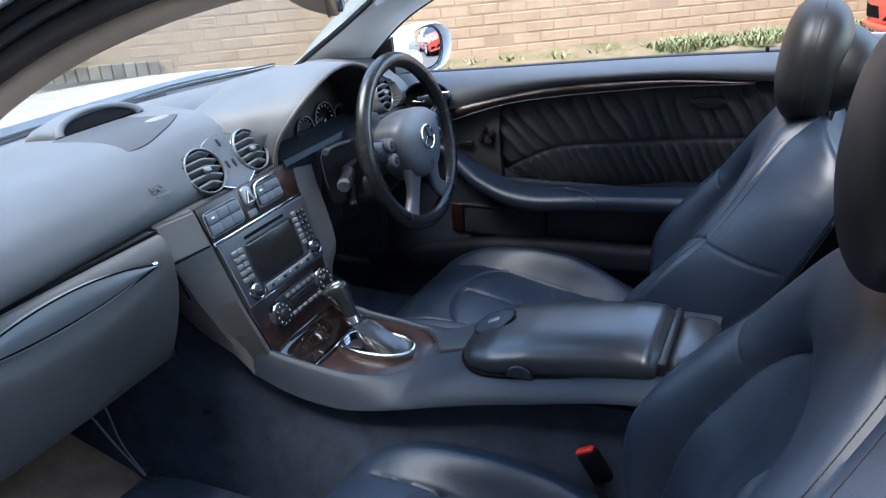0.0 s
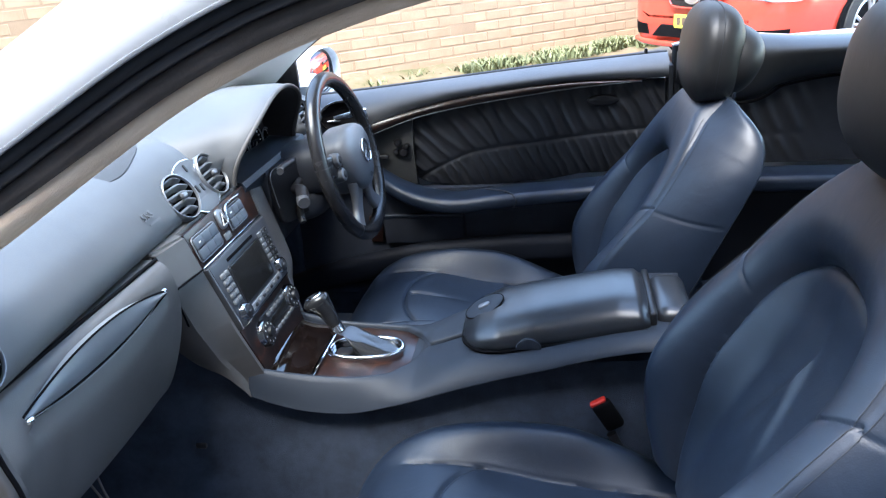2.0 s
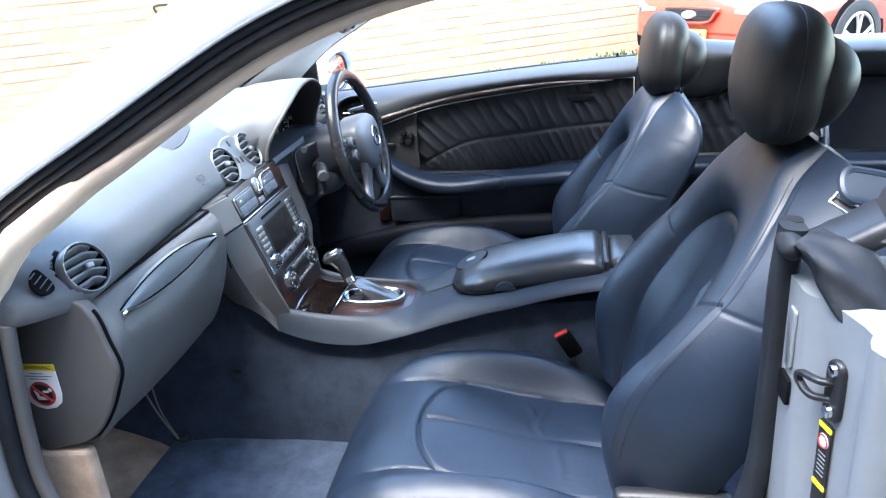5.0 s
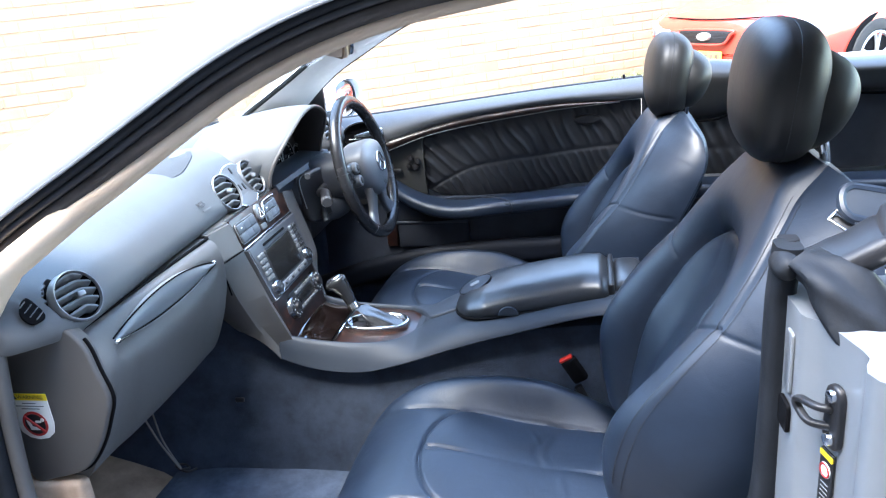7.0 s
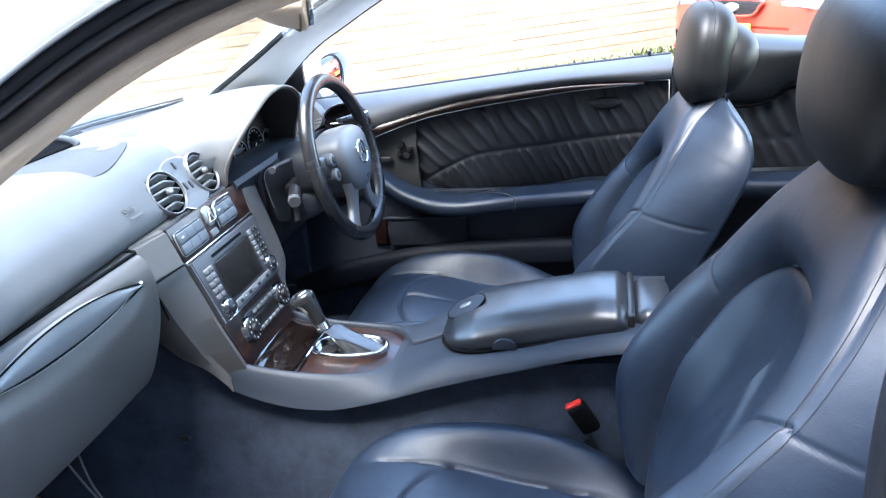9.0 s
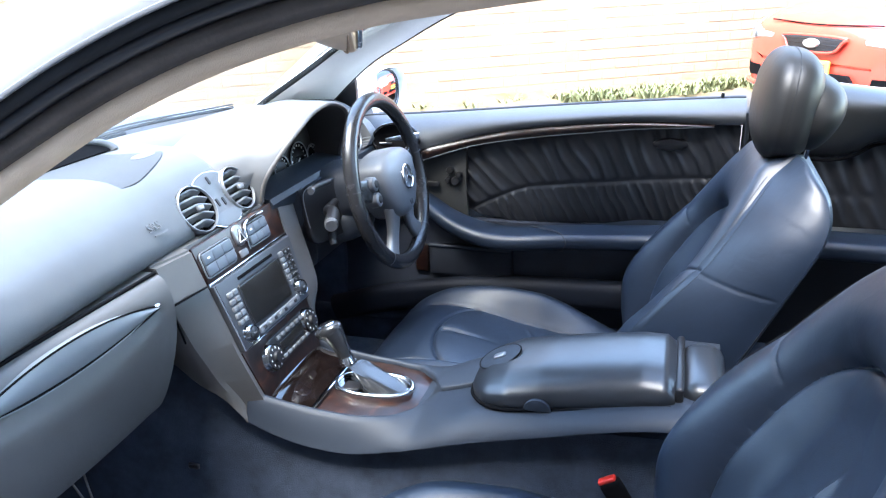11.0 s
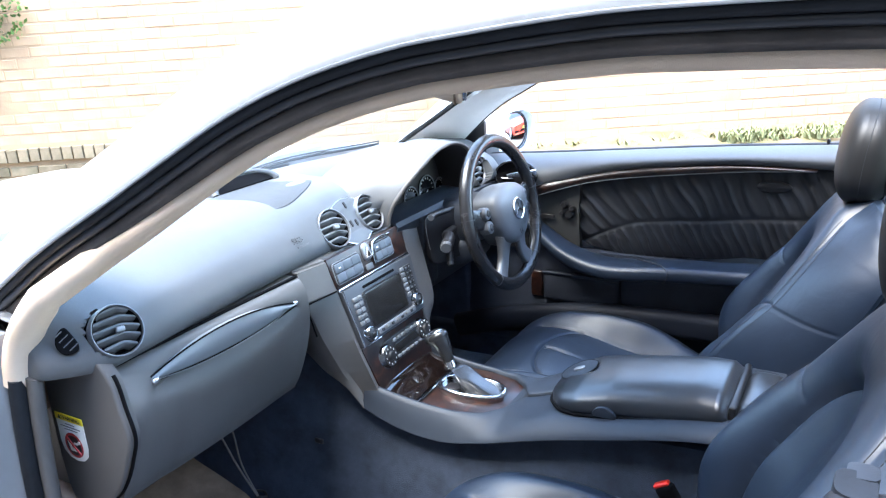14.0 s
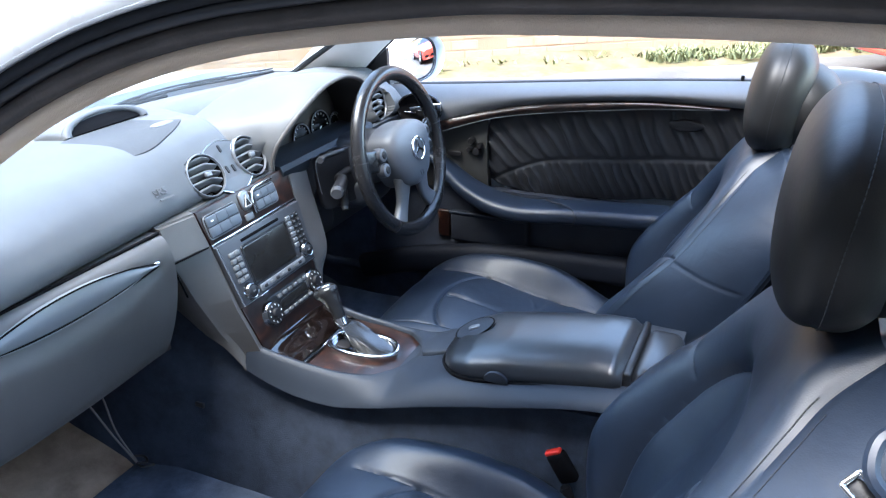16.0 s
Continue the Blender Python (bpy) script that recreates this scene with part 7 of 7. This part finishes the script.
# ---- red car parked along the wall ----
def build_red_car():
    r = thing("red_car", "bright red sedan parked along the brick wall", "car", at=(2.5, 6.0, 0))
    f = A(-math.cos(radians(40)), -math.sin(radians(40)), 0)
    m = Matrix(((-f[0], f[1], 0, 1.50), (-f[1], -f[0], 0, 5.34), (0, 0, 1, 0), (0, 0, 0, 1)))
    # local: x rearwards from the nose, y to the car's right (towards the wall), z up

    def put(g):
        return move(g, m)

    rows = []
    for x in np.concatenate([[0.0, 0.02, 0.06, 0.12, 0.2, 0.32, 0.5], np.linspace(0.7, 4.9, 36)]):
        w = np.interp(x, [0, 0.02, 0.06, 0.12, 0.2, 0.32, 0.5, 0.8, 1.5, 4.2, 4.9], [0.50, 0.60, 0.69, 0.755, 0.80, 0.83, 0.86, 0.88, 0.89, 0.88, 0.78])
        top = np.interp(x, [0, 0.02, 0.06, 0.12, 0.2, 0.32, 0.5, 0.9, 1.3, 4.0, 4.6, 4.9], [0.62, 0.70, 0.735, 0.765, 0.79, 0.82, 0.86, 0.92, 0.965, 1.02, 1.02, 0.95])
        bot = np.interp(x, [0, 0.06, 0.2, 0.5, 4.5, 4.9], [0.30, 0.22, 0.20, 0.20, 0.22, 0.35])
        half = [(0.0, top), (w * 0.45, top - 0.004), (w * 0.80, top - 0.025), (w * 0.95, top - 0.075), (w, top - 0.18), (w * 1.005, (top + bot) / 2), (w * 0.985, bot + 0.10), (w * 0.93, bot), (0.0, bot)]
        ring = [(x, -a, b) for a, b in half] + [(x, a, b) for a, b in reversed(half[1:-1])]
        rows.append(ring)
    rings = np.array(rows)

    def skin(x, z, s, off=0.0):
        """Point on the body's side at station x and height z, moved outwards by off."""
        i = np.argmin(np.abs(rings[:, 0, 0] - x))
        i = max(1, min(len(rings) - 1, i if rings[i, 0, 0] >= x else i + 1))
        k = (x - rings[i - 1, 0, 0]) / (rings[i, 0, 0] - rings[i - 1, 0, 0])
        ring = rings[i - 1, :9] * (1 - k) + rings[i, :9] * k
        y = np.interp(-z, -ring[2:, 2], -ring[2:, 1])
        n = A(-1.0 / (1 + 6 * x), 0.75, 0.3)
        n = n / np.linalg.norm(n) * off
        return (x + n[0], s * (y + n[1]), z + n[2])

    def patch(x0, x1, low, high, s, off, thick, n=20):
        """A panel that lies on the body's side between two height lines."""
        g = []
        for x in x0 + (x1 - x0) * np.linspace(0, 1, n) ** 1.4:
            t = (x - x0) / (x1 - x0)
            za, zb = np.interp(t, *zip(*low)), np.interp(t, *zip(*high))
            g.append([skin(x, z, s, off) for z in np.linspace(za, zb, 8)])
        return slab(g, (thick * 0.7, -s * thick * 0.7, 0))

    part("body", put(loft(rows)), REDPAINT, r, "bright red painted body")
    cab = []
    for x, z, w in ((1.35, 0.95, 0.80), (1.75, 1.15, 0.74), (2.15, 1.36, 0.66), (2.6, 1.43, 0.64), (3.3, 1.42, 0.63), (3.8, 1.30, 0.66), (4.3, 1.02, 0.74)):
        cab.append([(x, -w - 0.07, 0.92), (x, -w, z - 0.10), (x, -w + 0.08, z), (x, w - 0.08, z), (x, w, z - 0.10), (x, w + 0.07, 0.92)])
    part("cabin", put(loft([cat(c, 24, True) for c in cab])), GLOSS, r, "dark glazed cabin")
    part("roof", put(slab([[(x, y, np.interp(x, [2.1, 2.6, 3.3, 3.8], [1.375, 1.445, 1.435, 1.32]) + 0.01 * (1 - (y / 0.6) ** 2)) for y in np.linspace(-0.58, 0.58, 9)] for x in np.linspace(2.1, 3.8, 12)], (0, 0, -0.02))), REDPAINT, r)
    # grille opening with badge
    gr = cat([(-0.27, 0.052), (0.0, 0.060), (0.27, 0.052), (0.25, 0.02), (0.19, -0.045), (0.0, -0.056), (-0.19, -0.045), (-0.25, 0.02)], 40, True)
    gm = Matrix.Translation((-0.010, 0, 0.590)) @ facing((0, 0, 0), (-1, 0, 0.12))
    part("grille", put(move(puck(gr, 0.01, 0.03), gm)), BLACK, r, "black grille opening")
    part("grille_frame", put(move(sweep(np.c_[gr * 1.04, np.full(40, 0.02)], circle(0.012, 8), closed=True), gm)), REDPAINT, r)
    for i in range(3):
        part("grille_bar", put(move(rbox((0, -0.035 + 0.035 * i, 0.026), (0.44, 0.006, 0.01), 0.002), gm)), GLOSS, r)
    part("badge", put(move(lathe([(0, 0.018), (0.9, 0.016), (1, 0.0)], None, 28), gm @ Matrix.Translation((0, 0.005, 0.03)) @ Matrix.Diagonal((0.075, 0.036, 1, 1)))), ALLOY, r, "plain oval silver badge")
    # plate with plain bars
    pm = Matrix.Translation((-0.03, 0, 0.428)) @ facing((0, 0, 0), (-1, 0, 0))
    pl = part("number_plate", put(move(puck(rect(0.372, 0.107, 0.01), 0.002, 0.012), pm)), YELLOW, r, "yellow plate")
    for i in range(6):
        part("plate_bar", put(move(puck(rect(0.034, 0.062, 0.004), 0.001, 0.0135), pm @ Matrix.Translation((-0.135 + 0.054 * i, 0, 0)))), TWIG, pl)
    # lower intakes
    part("intake", put(move(puck([(-0.34, 0.045), (0.34, 0.045), (0.43, -0.05), (-0.43, -0.05)], 0.004, 0.03), Matrix.Translation((-0.004, 0, 0.345)) @ facing((0, 0, 0), (-1, 0, 0)))), VOID, r)
    part("lip", put(sweep(cat([(0.12, -0.74, 0.24), (0.02, -0.5, 0.235), (-0.01, 0, 0.235), (0.02, 0.5, 0.235), (0.12, 0.74, 0.24)], 24), rect(0.06, 0.05, 0.02))), REDPAINT, r)
    for s in (-1, 1):
        part("side_intake", put(patch(0.006, 0.14, ((0, 0.30), (1, 0.285)), ((0, 0.385), (1, 0.395)), s, 0.006, 0.02)), VOID, r, "dark side intake")
        # swept headlamp: housing, two reflectors, clear lens
        low, high = ((0, 0.612), (0.15, 0.588), (0.6, 0.585), (1, 0.625)), ((0, 0.640), (0.2, 0.682), (0.6, 0.720), (1, 0.752))
        lamp = part("headlamp", put(patch(0.006, 0.30, low, high, s, 0.004, 0.02)), LAMPBACK, r, "clear swept headlamp")
        for x, z, rad in ((0.048, 0.634, 0.036), (0.130, 0.655, 0.042)):
            part("reflector", put(lathe([(0, 0.002), (rad * 0.5, 0.004), (rad, 0.012), (rad * 1.08, 0.010), (rad * 1.05, 0.0)], facing(skin(x, z, s, 0.006), (-0.85 / (1 + 4 * x), s * 0.7, 0.1)), 24)), ALLOY, lamp)
        lens = part("lens", put(patch(0.005, 0.304, low, high, s, 0.022, 0.003)), LAMPGLASS, lamp)
        lens.visible_shadow = False
        for x in (0.92, 3.72):
            mw = facing((x, s * 0.765, 0.325), (0, s, 0))
            arch = part("wheel_arch", put(lathe([(0, 0.118), (0.365, 0.118), (0.365, 0.0), (0, 0.0)], mw, 40)), VOID, r)
            wh = part("wheel", put(lathe([(0.215, 0.11), (0.235, 0.135), (0.28, 0.138), (0.312, 0.128), (0.325, 0.10), (0.325, -0.06), (0.2, -0.06), (0.205, 0.08)], mw, 48)), TYRE, r, "black tyre on an alloy rim")
            part("rim", put(lathe([(0.225, 0.128), (0.21, 0.134), (0.20, 0.120), (0.195, 0.08), (0.20, 0.06), (0.222, 0.09)], mw, 44)), ALLOY, wh)
            part("hub", put(lathe([(0, 0.132), (0.035, 0.130), (0.05, 0.118), (0.05, 0.08), (0, 0.08)], mw, 24)), ALLOY, wh)
            part("brake_disc", put(lathe([(0, 0.07), (0.17, 0.07), (0.17, 0.05), (0, 0.05)], mw, 32)), BUTTON, wh)
            for i in range(5):
                a = radians(72 * i + 18)
                for q in (-0.16, 0.16):
                    spoke = tube([(0.03 * math.cos(a), 0.03 * math.sin(a), 0.122), (0.12 * math.cos(a + q * 0.7), 0.12 * math.sin(a + q * 0.7), 0.126), (0.205 * math.cos(a + q), 0.205 * math.sin(a + q), 0.122)], 0.013, 8)
                    part("spoke", put(move(spoke, mw)), ALLOY, wh)
    part("side_moulding", put(rbox((2.6, -0.898, 0.55), (2.2, 0.02, 0.05), 0.008)), REDPAINT, r)
    part("bonnet_gap", put(tube(cat([(0.07, -0.50, 0.742), (0.035, 0.0, 0.728), (0.07, 0.50, 0.742)], 20), 0.006, 6)), VOID, r)


build_red_car()


# ---- brick wall ----
HOOK = tuple(WALL_O + WALL_D * -2.71 + A(0, 0, 0.95))
SHRUBS = ((-6.32, 1.46, 0.34, 520, 3), (-6.62, 1.72, 0.30, 380, 6), (-6.46, 0.80, 0.12, 60, 8))

def build_wall():
    wall = thing("brick_wall", "long cream brick wall with weathered plinth along the street", "wall", kind="structure")
    c, L, H = 0.094, 0.252, 0.084

    def at(s, d, z):
        q = WALL_O + WALL_D * s + WALL_N * d
        return (q[0], q[1], z)

    top = 3.2
    core = [at(-16, -0.0035, -0.6), at(16, -0.0035, -0.6), at(16, -0.0035, top), at(-16, -0.0035, top),
            at(-16, -0.24, -0.6), at(16, -0.24, -0.6), at(16, -0.24, top), at(-16, -0.24, top)]
    part("mortar", (np.array(core), [(0, 1, 2, 3), (5, 4, 7, 6), (1, 5, 6, 2), (4, 0, 3, 7), (3, 2, 6, 7), (4, 5, 1, 0)]), MORTAR, wall, smooth=False)

    def brick(hl, hh, d):
        e = 0.004
        v = [(-hl, -hh, 0), (hl, -hh, 0), (hl, hh, 0), (-hl, hh, 0), (-hl, -hh, d - e), (hl, -hh, d - e), (hl, hh, d - e), (-hl, hh, d - e),
             (-hl + e, -hh + e, d), (hl - e, -hh + e, d), (hl - e, hh - e, d), (-hl + e, hh - e, d)]
        f = [(0, 1, 5, 4), (1, 2, 6, 5), (2, 3, 7, 6), (3, 0, 4, 7), (4, 5, 9, 8), (5, 6, 10, 9), (6, 7, 11, 10), (7, 4, 8, 11), (8, 9, 10, 11)]
        return np.array(v, float), f

    face = Matrix(((WALL_D[0], 0, WALL_N[0], 0), (WALL_D[1], 0, WALL_N[1], 0), (0, 1, 0, 0), (0, 0, 0, 1)))
    mesh = mesh_of("brick", move(brick(L / 2 - 0.006, H / 2 - 0.002, 0.011), face), BRICK, smooth=False)
    rng = np.random.RandomState(9)
    rest_v, rest_f, n, made = [], [], 0, 0
    for row in range(0, 32):
        z = 0.05 + c * (row + 0.5)
        for k in range(-45, 45):
            s = (k + 0.5 * (row % 2)) * L + 0.01 * rng.randn() * 0.3
            d = -0.012 + 0.0012 * rng.randn()
            if s < -4.25 and z < 0.33:
                continue
            if -6.9 < s < -3.2 and 0.3 < z < 1.9 and made < 250:
                ob = new("brick", mesh)
                ob.location = at(s, d, z)
                ob.parent = wall
                made += 1
            elif -8 < s < 6.5 and z < 2.4:
                v, f = move(brick(L / 2 - 0.006, H / 2 - 0.002, 0.011), face)
                rest_v.append(v + np.array(at(s, d, z)))
                rest_f += [tuple(i + n for i in q) for q in f]
                n += len(v)
    ob = part("far_bricks", (np.vstack(rest_v), rest_f), BRICK, wall, smooth=False)
    tagged(ob, kind="stuff")
    # weathered plinth with a soldier course, at the street's far end
    made = 0
    pmesh = mesh_of("plinth_brick", move(brick(L / 2 - 0.008, H / 2 - 0.002, 0.05), face), OLDBRICK, smooth=False)
    smesh = mesh_of("soldier_brick", move(brick(0.042, 0.058, 0.07), face), OLDBRICK, smooth=False)
    for row in range(5):
        for k in range(-30, -17):
            ob = new("plinth_brick", pmesh)
            ob.location = at((k + 0.5 * (row % 2)) * L, -0.012 + 0.004 * rng.randn(), -0.27 + c * row)
            ob.parent = wall
    for k in range(-76, -44):
        ob = new("soldier_brick", smesh)
        ob.location = at(k * 0.0965, -0.012 + 0.004 * rng.randn(), 0.248 + 0.003 * rng.randn())
        ob.parent = wall
    back = [at(-7.6, 0.02, -0.5), at(-4.2, 0.02, -0.5), at(-4.2, 0.02, 0.29), at(-7.6, 0.02, 0.29), at(-7.6, -0.02, -0.5), at(-4.2, -0.02, -0.5), at(-4.2, -0.02, 0.29), at(-7.6, -0.02, 0.29)]
    part("plinth_core", (np.array(back), [(0, 1, 2, 3), (5, 4, 7, 6), (1, 5, 6, 2), (4, 0, 3, 7), (3, 2, 6, 7), (4, 5, 1, 0)]), MORTAR, wall, smooth=False)
    # iron hook fixed to the wall
    hk = thing("wall_bracket", "small dark iron bracket fixed to the brick wall", "bracket", at=HOOK)
    hm = Matrix.Translation(HOOK) @ face
    part("ring", move(tube(cat([(-0.06, 0.05, 0.03), (0.06, 0.05, 0.03), (0.045, -0.01, 0.03), (0.0, -0.035, 0.03), (-0.045, -0.01, 0.03)], 30, True), 0.010, 8, closed=True), hm), BLACK, hk)
    part("stem", move(tube([(0, -0.03, 0.03), (0, -0.09, 0.03), (0.005, -0.12, 0.0)], 0.009, 8), hm), BLACK, hk)

    # plants rooted in the joints
    def shrub(name, s, z, size, count, seed):
        rg = np.random.RandomState(seed)
        p = thing(name, "small green shrub rooted in the brick wall", "plant", "wall plants", at=at(s, 0, z))
        stems, leaves, fl = [], [], []
        for i in range(7):
            a = rg.rand() * 6.283
            end = A(*at(s + size * 0.8 * math.cos(a), 0.05 + 0.35 * size * rg.rand(), z + size * 0.7 * math.sin(a) - 0.15 * size))
            stems.append(tube(cat([at(s, 0.0, z), (A(*at(s, 0.10 * size + 0.04, z)) + end) / 2, end], 8), 0.006, 6, scale=np.linspace(1, 0.3, 8)))
        part("stems", join(*stems), TWIG, p)
        for i in range(count):
            a, rr = rg.rand() * 6.283, size * math.sqrt(rg.rand())
            if noise.noise((3 * math.cos(a) * rr / size + seed, 3 * math.sin(a) * rr / size, 0)) < -0.18:
                continue
            q = A(*at(s + rr * math.cos(a), 0.02 + 0.30 * size * rg.rand(), z + 0.85 * rr * math.sin(a)))
            d1, d2 = rg.randn(3), rg.randn(3)
            d1 /= np.linalg.norm(d1)
            d2 = np.cross(d1, d2)
            d2 /= np.linalg.norm(d2)
            ll, ww = 0.045 * (0.6 + 0.7 * rg.rand()), 0.016
            k = len(leaves)
            leaves += [q, q + d1 * ll * 0.5 + d2 * ww, q + d1 * ll, q + d1 * ll * 0.5 - d2 * ww]
            fl.append((k, k + 1, k + 2, k + 3))
        part("foliage", (np.array(leaves), fl), LEAF, p, smooth=False)

    for args in SHRUBS:
        shrub("wall_shrub", *args)


build_wall()
build_grass()
